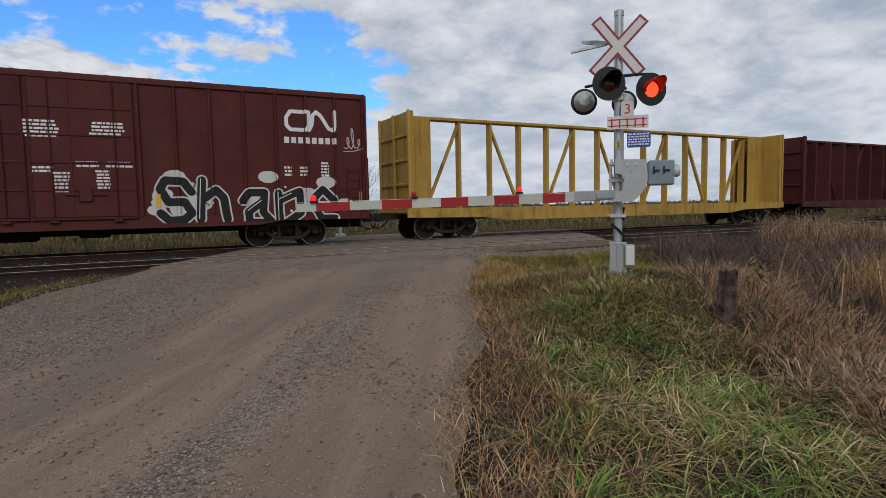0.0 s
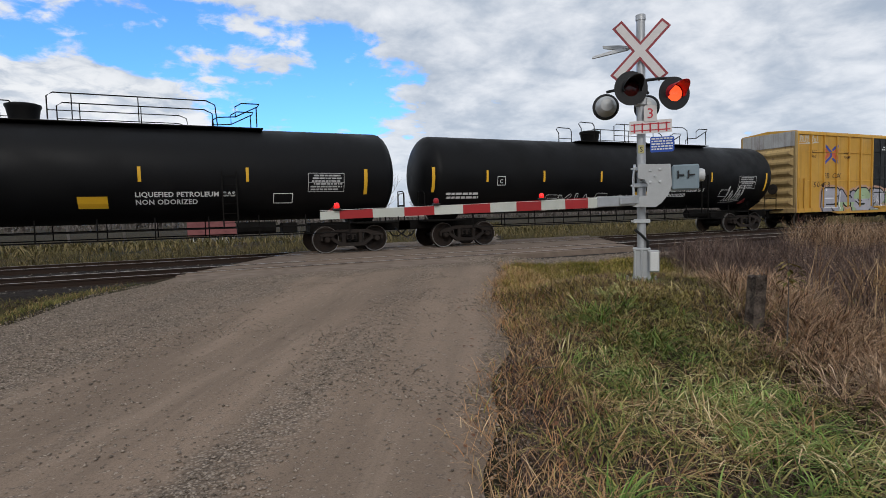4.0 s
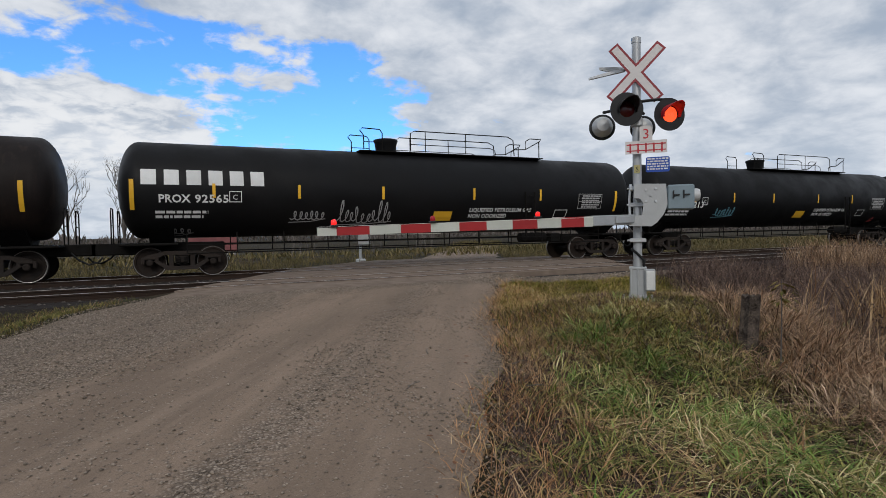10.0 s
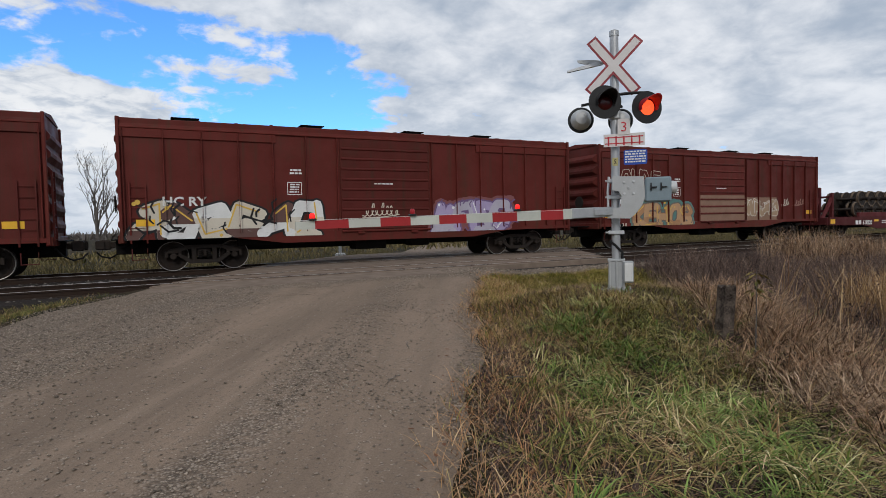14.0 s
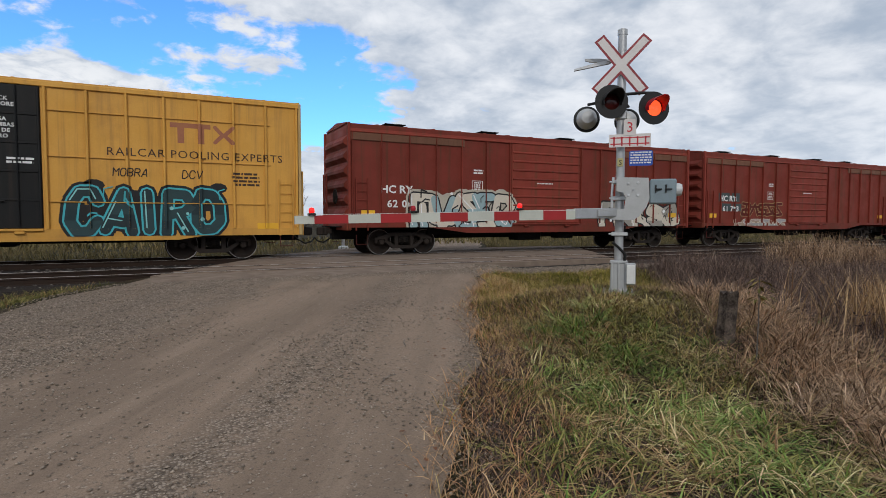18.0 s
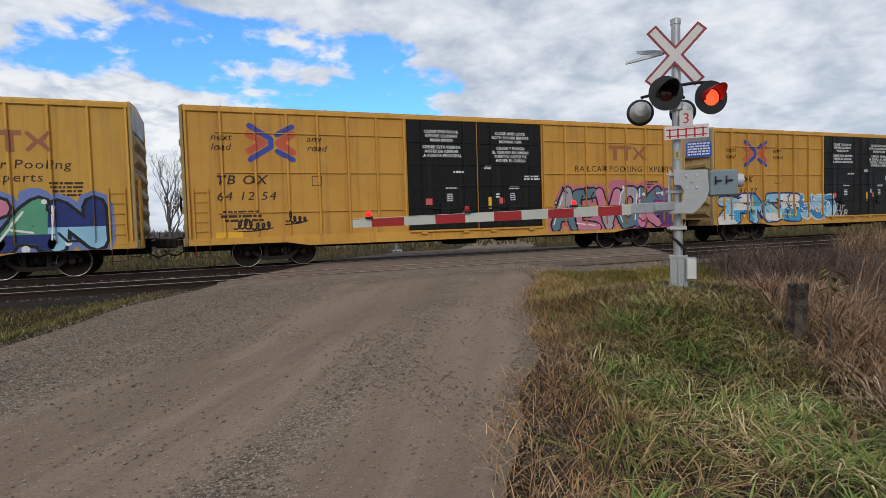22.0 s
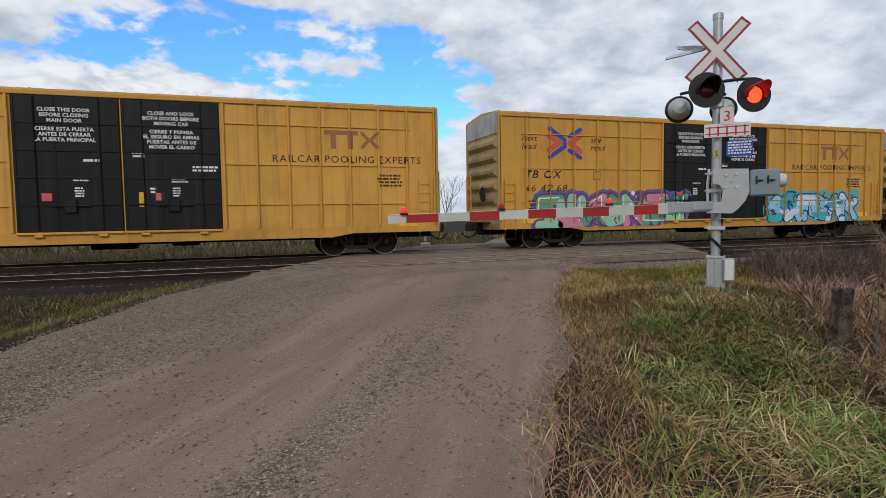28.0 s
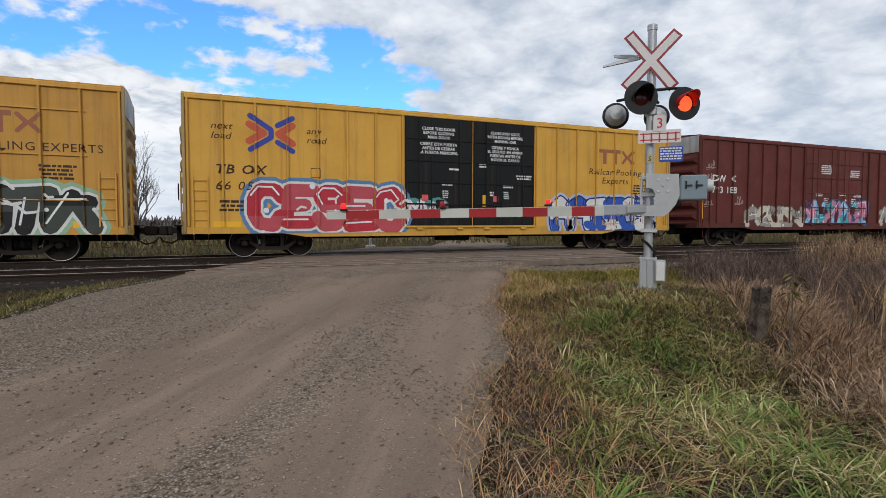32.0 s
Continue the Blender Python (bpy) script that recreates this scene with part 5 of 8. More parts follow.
    for x in (0.555, 0.70):
        part("latch", shared("latch", "latch", "black_metal", lambda sh: sh.box(-0.01, 0.01, -0.03, 0, -0.05, 0.07, 0.005).box(0.0, 0.085, -0.035, -0.01, -0.008, 0.012, 0.004)), cab, at=(x, -0.29, Z(1.74)))
    part("motor_end", Shape().lathe([(0.0, 0.10), (0.08, 0.09), (0.10, 0.05), (0.10, 0.0)], 20, "x", (0.85, -0.12, Z(1.74))).mesh("motor_end", "light_grey_metal", True), cab)
    for z in (1.88, 1.62, 1.40, 1.05):
        part("mast_clamp", shared("clamp", "mast_clamp", "galvanised", lambda sh: sh.box(-0.11, 0.14, -0.1, 0.1, -0.03, 0.03, 0.008).lathe([(0.0, -0.05), (0.016, -0.05), (0.016, 0.0)], 6, "x", (-0.1, -0.05, 0))), root, at=(0.02, 0, Z(z)))
    part("conduit", Shape().tube([(-0.07, -0.06, Z(1.95)), (-0.09, -0.07, Z(1.7)), (-0.085, -0.07, Z(1.42))], 0.02, 8).mesh("conduit", "galvanised", True), root)

    # lowered gate arm, laid across the road
    inv = root.matrix_basis.inverted()
    arm = part("gate_arm", Shape().box(-0.72, 0.12, -0.03, 0.03, -0.075, 0.085, 0.012).box(-0.3, 0.28, -0.06, -0.03, -0.05, 0.06, 0.012).mesh("gate_arm", "galvanised"), root, "steel arm bracket beside the mast")
    arm.matrix_local = inv @ pose(6.42, 6.78, 1.375, 0, -1.3, 0)
    x, k, end = -0.72, 0, -4.9
    spans = []
    while x > end + 0.01:
        n = max(end, x - (0.42 if k else 0.17))
        spans.append((n, x, k))
        x, k = n, k + 1
    for n, x1, k in spans:
        f = lambda v: 0.078 - 0.03 * (-v - 0.7) / 4.2
        me = Shape().add([(n, -0.02, -f(n)), (x1, -0.02, -f(x1)), (x1, -0.02, f(x1)), (n, -0.02, f(n)), (n, 0.02, -f(n)), (x1, 0.02, -f(x1)), (x1, 0.02, f(x1)), (n, 0.02, f(n))],
                         [(0, 1, 2, 3), (4, 7, 6, 5), (0, 4, 5, 1), (2, 6, 7, 3), (0, 3, 7, 4), (1, 5, 6, 2)]).mesh("arm_band", "gate_red" if k % 2 == 1 else "gate_white")
        part("arm_band", me, arm, "red reflective band" if k % 2 == 1 else "white reflective band")
    part("arm_rim", Shape().box(end, -0.72, -0.024, 0.024, -0.004, 0.0).mesh("arm_rim", "white_paint"), arm, at=(0, 0, 0.062))
    gate_lamp(arm, -4.70, 0.05, True)
    gate_lamp(arm, -3.38, 0.06, False)
    gate_lamp(arm, -1.72, 0.075, True)

    # signs
    crossbuck(root, 0.02, -0.1, Z(3.70), 0)
    wing = part("side_bracket", Shape().prism([(-0.72, 3.715), (-0.72, 3.745), (-0.16, 3.86), (-0.10, 3.83), (-0.16, 3.79)], 0.0, 0.05).mesh("side_bracket", "galvanised"), root, "pale sheet-metal bracket seen edge on", (0.0, 0.1, -gz))
    part("bracket_plate", Shape().prism([(-0.56, 3.915), (-0.55, 3.88), (-0.45, 3.845), (-0.14, 3.82), (-0.12, 3.86), (-0.3, 3.895)], 0.06, 0.10).mesh("bracket_plate", "light_grey_metal"), wing)
    part("crossbuck_arm", Shape().tube([(0.03, 0.0, Z(3.82)), (-0.40, 0.25, Z(3.83))], 0.025, 8).mesh("crossbuck_arm", "galvanised", True), root)
    s3 = part("number_sign", rounded_plate(0.19, 0.25, 0.006).mesh("number_sign", "sign_white"), root, "small white plate with a red figure", (0.165, -0.16, Z(2.72)))
    part("figure", lettering("3", 0.22, "sign_red", 1.0, align="CENTER"), s3, at=(0, -0.009, -0.075))
    rs = part("track_count_sign", rounded_plate(0.62, 0.20, 0.006, 0.004).mesh("track_count_sign", "sign_white"), root, "white plate with a red ladder-like track symbol", (0.165, -0.15, Z(2.515)))
    bars = Shape().box(-0.29, 0.29, -0.009, -0.006, 0.035, 0.052).box(-0.29, 0.29, -0.009, -0.006, -0.06, -0.043)
    for i in range(5):
        bars.box(-0.235 + 0.117 * i - 0.012, -0.235 + 0.117 * i + 0.012, -0.009, -0.006, -0.085, 0.06)
    part("track_symbol", bars.mesh("track_symbol", "sign_red"), rs)
    bs = part("notice_sign", rounded_plate(0.35, 0.235, 0.006).mesh("notice_sign", "sign_blue"), root, "blue notice plate with rows of small white writing", (0.335, -0.15, Z(2.235)))
    for i in range(5):
        rnd = random.Random(i)
        line, x = Shape(), -0.155
        while x < 0.15 - 0.05 * (i == 4):
            w = rnd.uniform(0.02, 0.06)
            line.box(x, min(x + w, 0.155), -0.009, -0.006, 0.078 - 0.04 * i, 0.1 - 0.04 * i)
            x += w + 0.012
        part("text_line", line.mesh("text_line", "white_paint"), bs)
    sm = part("small_plate", rounded_plate(0.09, 0.13, 0.005, 0.008).mesh("small_plate", "plate_dull"), root, "small yellow plate", (0.03, -0.075, Z(2.185)))
    part("letter", lettering("S", 0.11, "dark_paint", align="CENTER"), sm, at=(0, -0.008, -0.04))

    # lamps on their cross arms
    part("lamp_arm", Shape().tube([(-0.13, -0.14, Z(3.22)), (0.03, -0.05, Z(3.25)), (0.3, -0.12, Z(3.245)), (0.50, -0.14, Z(3.23)), (0.51, -0.10, Z(3.1))], 0.024, 8).mesh("lamp_arm", "black_metal", True), root)
    part("lamp_arm", Shape().tube([(-0.50, 0.24, Z(3.18)), (-0.2, 0.12, Z(3.2)), (0.03, 0.05, Z(3.2)), (0.14, 0.22, Z(3.1))], 0.024, 8).mesh("lamp_arm", "black_metal", True), root)
    flash_lamp(root, -0.118, -0.22, Z(3.115), 20, False, 0.262)
    flash_lamp(root, 0.505, -0.2, Z(2.985), 27, True, 0.25)
    flash_lamp(root, -0.52, 0.3, Z(2.95), 188, False, 0.215)
    flash_lamp(root, 0.12, 0.3, Z(2.89), 176, False, 0.20)
    part("junction_hub", Shape().box(-0.06, 0.12, -0.1, 0.1, Z(2.86), Z(3.0), 0.02).mesh("junction_hub", "galvanised"), root)


crossing_signal()


def far_signal():
    x, y = 8.45, 28.0
    gz = ground_z(x, y)
    root = thing("far_crossing_signal", "grey crossing signal with crossbuck and a lit lamp beyond the tracks", "crossing signal", pose(x, y, gz, 0, 0, -20))
    part("mast", Shape().tube([(0, 0, 0), (0, 0, 4.45 - gz - 0.3)], 0.075, 14).mesh("mast", "galvanised", True), root)
    part("base", Shape().box(-0.25, 0.25, -0.2, 0.2, -0.05, 0.5, 0.05).mesh("base", "light_grey_metal"), root)
    part("gate_machine", Shape().box(-0.1, 0.5, -0.2, 0.15, 1.2, 1.9, 0.05).mesh("gate_machine", "light_grey_metal"), root)
    crossbuck(root, 0, 0.12, 3.75 - gz, 175)
    part("lamp_arm", Shape().tube([(-0.4, 0, 3.05 - gz), (0.45, -0.05, 3.05 - gz)], 0.025, 8).mesh("lamp_arm", "black_metal", True), root)
    flash_lamp(root, 0.42, -0.15, 2.85 - gz, 0, False, 0.24)
    amber = part("flashing_lamp", Shape().lathe([(0.0, 0.02), (0.24, 0.02), (0.25, 0.0), (0.25, -0.012), (0.12, -0.012)], 28, "y").mesh("flashing_lamp", "black_metal", True), root, "lit round warning lamp", (0.45, -0.1, 2.45 - gz))
    part("lens", Shape().lathe([(0.0, -0.05), (0.10, -0.04), (0.15, -0.014)], 20, "y").mesh("lens", "lamp_amber", True), amber)
    inv = root.matrix_basis.inverted()
    arm = part("gate_arm", Shape().box(0.2, 4.6, -0.02, 0.02, -0.05, 0.05, 0.01).mesh("gate_arm", "gate_white"), root)
    arm.matrix_local = inv @ pose(x, y + 0.1, 1.2 + gz * 0, 0, 0, 0)


far_signal()


def stump():
    x, y = 5.88, 4.34
    gz = ground_z(x, y)
    top = 0.44
    sh = Shape()
    rings, n = 7, 16
    rnd = random.Random(3)
    prof = [0.084 + 0.008 * rnd.uniform(-1, 1) for _ in range(n)]
    for j in range(rings):
        z = gz - 0.15 + (top - gz + 0.15) * j / (rings - 1)
        for k in range(n):
            a = 2 * math.pi * k / n
            sq = 1.0 / max(abs(math.cos(a)), abs(math.sin(a))) ** 0.75
            r = prof[k] * sq * (1.0 - 0.04 * j / rings) * (0.9 if k % 4 == 0 else 1.0)
            sh.v.append((r * math.cos(a) * 0.95 + 0.02 * j / rings, r * math.sin(a), z - gz + (0.04 * rnd.uniform(-1, 1) if j == rings - 1 else 0)))
    sh.f = [(j * n + k, j * n + (k + 1) % n, (j + 1) * n + (k + 1) % n, (j + 1) * n + k) for j in range(rings - 1) for k in range(n)]
    sh.f.append(tuple(range((rings - 1) * n, rings * n)))
    ob = new("wooden_post", sh.mesh("wooden_post", "old_wood"))
    ob.matrix_basis = pose(x, y, gz, 0, 3, -14)
    tagged(ob, "short weathered square wooden post with split top in the grass", "post")


stump()


def marker_post():
    x, y = 30.0, 12.9
    gz = ground_z(x, y)
    root = thing("marker_post", "thin post with a small white marker plate among the weeds", "marker post", pose(x, y, gz, 0, 0, -60))
    part("post", Shape().tube([(0, 0, -0.2), (0, 0, 0.75 - gz)], 0.04, 8).mesh("post", "galvanised", True), root)
    part("plate", Shape().prism([(-0.14, 0.55 - gz), (0.14, 0.55 - gz), (0.2, 1.02 - gz), (-0.2, 1.02 - gz)], -0.06, -0.04).mesh("plate", "white_paint"), root)


marker_post()

# ---- plants and loose stones ----
def blade_mat(name, cols, rough=0.75):
    m = bpy.data.materials.new(name)
    m.use_nodes = True
    t = m.node_tree
    b = t.nodes["Principled BSDF"]
    g = t.nodes.new("ShaderNodeNewGeometry")
    ramp = t.nodes.new("ShaderNodeValToRGB")
    ramp.color_ramp.interpolation = "LINEAR"
    el = ramp.color_ramp.elements
    while len(el) < len(cols):
        el.new(0.5)
    for i, c in enumerate(cols):
        el[i].position, el[i].color = i / (len(cols) - 1), (*c, 1)
    co = t.nodes.new("ShaderNodeTexCoord")
    n = node(t, "ShaderNodeTexNoise", Scale=0.9, Detail=3.0)
    t.links.new(co.outputs["Object"], n.inputs["Vector"])
    mixv = math_node(t, "ADD", math_node(t, "MULTIPLY", g.outputs["Random Per Island"], 0.6), math_node(t, "MULTIPLY", smooth(t, n.outputs["Fac"], 0.35, 0.65), 0.4))
    t.links.new(mixv, ramp.inputs[0])
    t.links.new(ramp.outputs[0], b.inputs["Base Color"])
    b.inputs["Roughness"].default_value = rough
    b.inputs["Specular IOR Level"].default_value = 0.12
    MATS[name] = m


# near-black steps among bright ones put the dark of shaded gaps into blade colour
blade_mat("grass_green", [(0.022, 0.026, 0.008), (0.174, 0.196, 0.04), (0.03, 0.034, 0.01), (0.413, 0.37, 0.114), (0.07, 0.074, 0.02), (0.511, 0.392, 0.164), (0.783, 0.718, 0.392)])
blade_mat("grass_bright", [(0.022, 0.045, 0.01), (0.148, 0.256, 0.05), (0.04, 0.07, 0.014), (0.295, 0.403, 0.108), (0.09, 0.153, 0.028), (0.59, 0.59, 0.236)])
blade_mat("grass_short", [(0.04, 0.042, 0.009), (0.3, 0.263, 0.04), (0.07, 0.065, 0.016), (0.575, 0.425, 0.138), (0.225, 0.225, 0.03)])
blade_mat("grass_straw", [(0.106, 0.05, 0.022), (0.575, 0.393, 0.202), (0.149, 0.07, 0.032), (0.446, 0.276, 0.127), (0.851, 0.638, 0.393)])
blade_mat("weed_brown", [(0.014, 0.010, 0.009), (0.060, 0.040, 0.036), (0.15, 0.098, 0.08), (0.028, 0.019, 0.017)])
blade_mat("weed_red", [(0.06, 0.028, 0.017), (0.432, 0.198, 0.078), (0.624, 0.384, 0.198), (0.144, 0.06, 0.033), (0.672, 0.468, 0.264)])
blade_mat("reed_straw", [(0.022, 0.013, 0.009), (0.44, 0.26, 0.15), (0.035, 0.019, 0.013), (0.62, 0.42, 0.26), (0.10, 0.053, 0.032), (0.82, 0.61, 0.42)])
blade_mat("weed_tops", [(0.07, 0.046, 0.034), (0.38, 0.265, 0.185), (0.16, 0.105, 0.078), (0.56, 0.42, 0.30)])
blade_mat("woods", [(0.085, 0.07, 0.062), (0.13, 0.11, 0.10), (0.17, 0.15, 0.13)])


def blades(name, mat, pts, hgt, wid, lean, droop, rng, label, category="grass", segs=3, ang=None):
    """Many thin bent leaves, each with its own length, lean and droop."""
    n = len(pts)
    pts = np.asarray(pts)
    ang = rng.uniform(0, 2 * np.pi, n) if ang is None else ang
    h = hgt * rng.uniform(0.55, 1.25, n)
    dirx, diry = np.cos(ang), np.sin(ang)
    le = lean * rng.uniform(0.2, 1.6, n)
    dr = droop * rng.uniform(0.1, 1.5, n)
    w = wid * rng.uniform(0.6, 1.3, n)
    ca = ang + np.pi / 2 + rng.uniform(-0.5, 0.5, n)
    sx, sy = np.cos(ca) * w / 2, np.sin(ca) * w / 2
    cols = []
    for k in range(segs + 1):
        f = k / segs
        along = h * (le * f + dr * f * f)
        z = h * (f - 0.45 * dr * f * f * f)
        cx, cy, cz = pts[:, 0] + dirx * along, pts[:, 1] + diry * along, pts[:, 2] + z
        if k < segs:
            tp = 1.0 - 0.55 * f
            cols += [np.stack([cx - sx * tp, cy - sy * tp, cz], 1), np.stack([cx + sx * tp, cy + sy * tp, cz], 1)]
        else:
            cols.append(np.stack([cx, cy, cz], 1))
    per = 2 * segs + 1
    v = np.stack(cols, 1).reshape(-1, 3)
    base = (np.arange(n) * per)[:, None]
    quads = np.concatenate([base + np.array([2 * k, 2 * k + 1, 2 * k + 3, 2 * k + 2]) for k in range(segs - 1)], 1).reshape(n, segs - 1, 4)
    tri = base + np.array([2 * segs - 2, 2 * segs - 1, 2 * segs])
    loops = np.concatenate([quads.reshape(n, -1), tri], 1).reshape(-1)
    sizes = np.tile([4] * (segs - 1) + [3], n)
    me = bpy.data.meshes.new(name)
    me.vertices.add(len(v))
    me.vertices.foreach_set("co", v.astype(np.float32).ravel())
    me.loops.add(len(loops))
    me.loops.foreach_set("vertex_index", loops.astype(np.int32))
    me.polygons.add(len(sizes))
    me.polygons.foreach_set("loop_start", np.concatenate([[0], np.cumsum(sizes)[:-1]]).astype(np.int32))
    me.polygons.foreach_set("loop_total", sizes.astype(np.int32))
    me.update(calc_edges=True)
    me.materials.append(MATS[mat])
    return tagged(new(name, me), label, category, kind="stuff")


def scatter(n, x0, x1, y0, y1, keep, rng):
    """Random points on the land for which keep(x, y) gives a chance of growing."""
    out = []
    xs_, ys_, p = rng.uniform(x0, x1, n), rng.uniform(y0, y1, n), rng.uniform(0, 1, n)
    for x, y, q in zip(xs_, ys_, p):
        if q < keep(x, y):
            out.append((x, y, ground_z(x, y) - 0.01))
    return out


def patch(x, y, s, k):
    return noise.noise(Vector((x * s, y * s, k)))


def beside(x, y):
    return x - right_edge(y)


rng = np.random.default_rng(11)


def mound(x, y):
    return math.hypot(x - 6.8, y - 7.0)


def reed_line(x, y):
    """How far a place lies on the ditch side of the green verge."""
    return x - (3.05 + 0.67 * y)


def lush(x, y):
    b = beside(x, y)
    if b < 0.3 or y > 7.6:
        return 0
    d = lerp(b, 0.4, 1.1) * (1.0 - 0.92 * lerp(y, 4.7, 6.3)) * (1.0 - 0.9 * lerp(reed_line(x, y) + 0.5 * patch(x, y, 0.9, 3.0), -0.2, 0.6))
    gap = 0.42 + 0.58 * lerp(patch(x, y, 3.1, 6.0) + 0.5 * patch(x, y, 6.3, 7.0), -0.22, 0.05)
    return max(0.0, d) * (0.75 + 0.6 * patch(x, y, 0.9, 2.0)) * gap


def tufts(spots, count, spread):
    """Blades that grow outwards from the middles of clumps: their feet and their directions."""
    pts, ang = [], []
    for x, y, z in spots:
        k = rng.integers(int(count * 0.6), int(count * 1.4))
        a = rng.uniform(0, 2 * np.pi, k)
        r = spread * np.sqrt(rng.uniform(0, 1, k))
        lean = rng.uniform(0, 2 * np.pi)
        for ai, ri in zip(a, r):
            pts.append((x + ri * math.cos(ai), y + ri * math.sin(ai), z))
            ang.append(ai + 0.9 * math.sin(lean - ai) + rng.uniform(-0.5, 0.5))
    return pts, np.array(ang)


verge_label = "long bent green and straw-coloured autumn grass on the verge"
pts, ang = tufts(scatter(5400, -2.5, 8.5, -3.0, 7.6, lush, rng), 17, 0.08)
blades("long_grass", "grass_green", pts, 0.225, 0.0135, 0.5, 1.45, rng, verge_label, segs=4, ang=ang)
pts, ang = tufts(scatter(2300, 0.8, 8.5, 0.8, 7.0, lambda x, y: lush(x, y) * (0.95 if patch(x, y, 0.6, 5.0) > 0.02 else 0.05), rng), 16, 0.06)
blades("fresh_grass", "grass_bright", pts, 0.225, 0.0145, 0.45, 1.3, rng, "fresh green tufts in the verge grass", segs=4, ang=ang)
pts, ang = tufts(scatter(3800, -2.5, 9.0, -3.0, 7.6, lambda x, y: lush(x, y) * (0.85 if patch(x, y, 0.8, 9.0) > 0.0 else 0.3), rng), 14, 0.1)
blades("dead_grass", "grass_straw", pts, 0.25, 0.0115, 0.6, 1.3, rng, "dead straw-coloured blades among the verge grass", segs=4, ang=ang)
# low dark blades: the shade between tufts is put into their colour
blades("thatch", "weed_brown", scatter(75000, 0.4, 12.0, 0.6, 8.0, lambda x, y: 1.0 if beside(x, y) > 0.1 and reed_line(x, y) < 3.5 else 0, rng), 0.14, 0.007, 0.9, 0.4, rng, "low dark brown blades painting shade between the grass tufts")


def edge_zone(x, y):
    b = beside(x, y) + 0.35 * patch(x, y, 0.8, 14.0)
    return (1.0 - lerp(b, 0.75, 1.35)) * lerp(b, -0.30, 0.0) * (0.75 + 0.7 * patch(x, y, 1.2, 4.0)) * (1.0 if y < 11 else 0.4)


blades("edge_weeds", "weed_red", scatter(90000, -2.5, 9.0, -3.0, 12.5, edge_zone, rng), 0.17, 0.0065, 0.9, 0.6, rng, "low reddish-brown dead weeds along the road edge", "weeds")
blades("edge_straw", "grass_straw", scatter(42000, 0.2, 9.0, 0.5, 12.5, lambda x, y: edge_zone(x, y) * (0.8 if patch(x, y, 1.0, 11.0) > 0.05 else 0.15), rng), 0.18, 0.0065, 0.8, 0.7, rng, "straw blades among the road-edge weeds", "weeds")
blades("edge_green", "grass_green", scatter(9000, 0.2, 9.0, 0.5, 12.5, lambda x, y: edge_zone(x, y) * 0.6, rng), 0.17, 0.009, 0.7, 0.8, rng, "scattered green blades along the road edge")


def short_zone(x, y):
    b = beside(x, y)
    if b < 0.1 or y > shoulder_near(x) + 0.35:
        return 0
    strip = (1.0 - lerp(x, 10.5, 12.5)) * lerp(y, 7.5, 8.6) * (1.0 - lerp(y, shoulder_near(x) - 0.3, shoulder_near(x) + 0.3))
    return max(1.0 - lerp(mound(x, y), 2.4, 4.2), strip) * (0.8 + 0.4 * patch(x, y, 1.1, 7.0)) * lerp(y + 0.4 * patch(x, y, 1.0, 8.0), 4.4, 5.6)


blades("short_grass", "grass_short", scatter(190000, 2.5, 12.5, 4.2, 12.9, short_zone, rng), 0.115, 0.0075, 0.6, 0.7, rng, "short yellow-green grass round the signal mast")
blades("dry_tufts", "grass_straw", scatter(44000, 2.5, 12, 4.5, 12.9, lambda x, y: short_zone(x, y) * (0.7 if patch(x, y, 0.8, 1.0) > 0.05 else 0.15), rng), 0.16, 0.007, 0.6, 0.6, rng, "dry straw tufts in the short grass")


def weed_zone(x, y):
    if y > 13.2 or x < 7.0:
        return 0
    d = lerp(mound(x, y), 2.0, 2.9) * lerp(reed_line(x, y), 0.9, 1.9)
    if x < 17:
        d *= 1.0 - lerp(y, shoulder_near(x) + 0.9 * ease(lerp(x, 11.0, 17.0)) - 0.5, shoulder_near(x) + 1.1 * ease(lerp(x, 11.0, 17.0)))
    return d * (0.75 + 0.5 * patch(x, y, 0.35, 3.0)) * (1.0 - 0.75 * lerp(x, 22, 42))


brown_label = "dense thicket of dead brown weed stems beside the track"
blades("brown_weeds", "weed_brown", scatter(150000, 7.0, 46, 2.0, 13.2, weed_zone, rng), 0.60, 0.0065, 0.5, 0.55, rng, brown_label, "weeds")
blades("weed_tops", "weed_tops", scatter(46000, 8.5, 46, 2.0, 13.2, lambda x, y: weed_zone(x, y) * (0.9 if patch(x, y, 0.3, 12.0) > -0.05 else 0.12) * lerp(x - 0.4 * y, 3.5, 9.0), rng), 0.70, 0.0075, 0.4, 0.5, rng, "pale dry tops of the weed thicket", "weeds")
heads = [(x + rng.normal(0, 0.1), y + rng.normal(0, 0.1), z + rng.uniform(0.35, 0.72)) for x, y, z in scatter(42000, 7.0, 30, 2.0, 13.2, weed_zone, rng)]


def reed_zone(x, y):
    u = reed_line(x, y) + 0.4 * patch(x, y, 0.9, 3.0)
    return lerp(u, -0.3, 0.4) * (1.0 - lerp(u, 1.3, 2.2)) * (1.0 - lerp(y, 5.2, 6.6)) * (0.7 + 0.7 * patch(x, y, 0.8, 8.0))


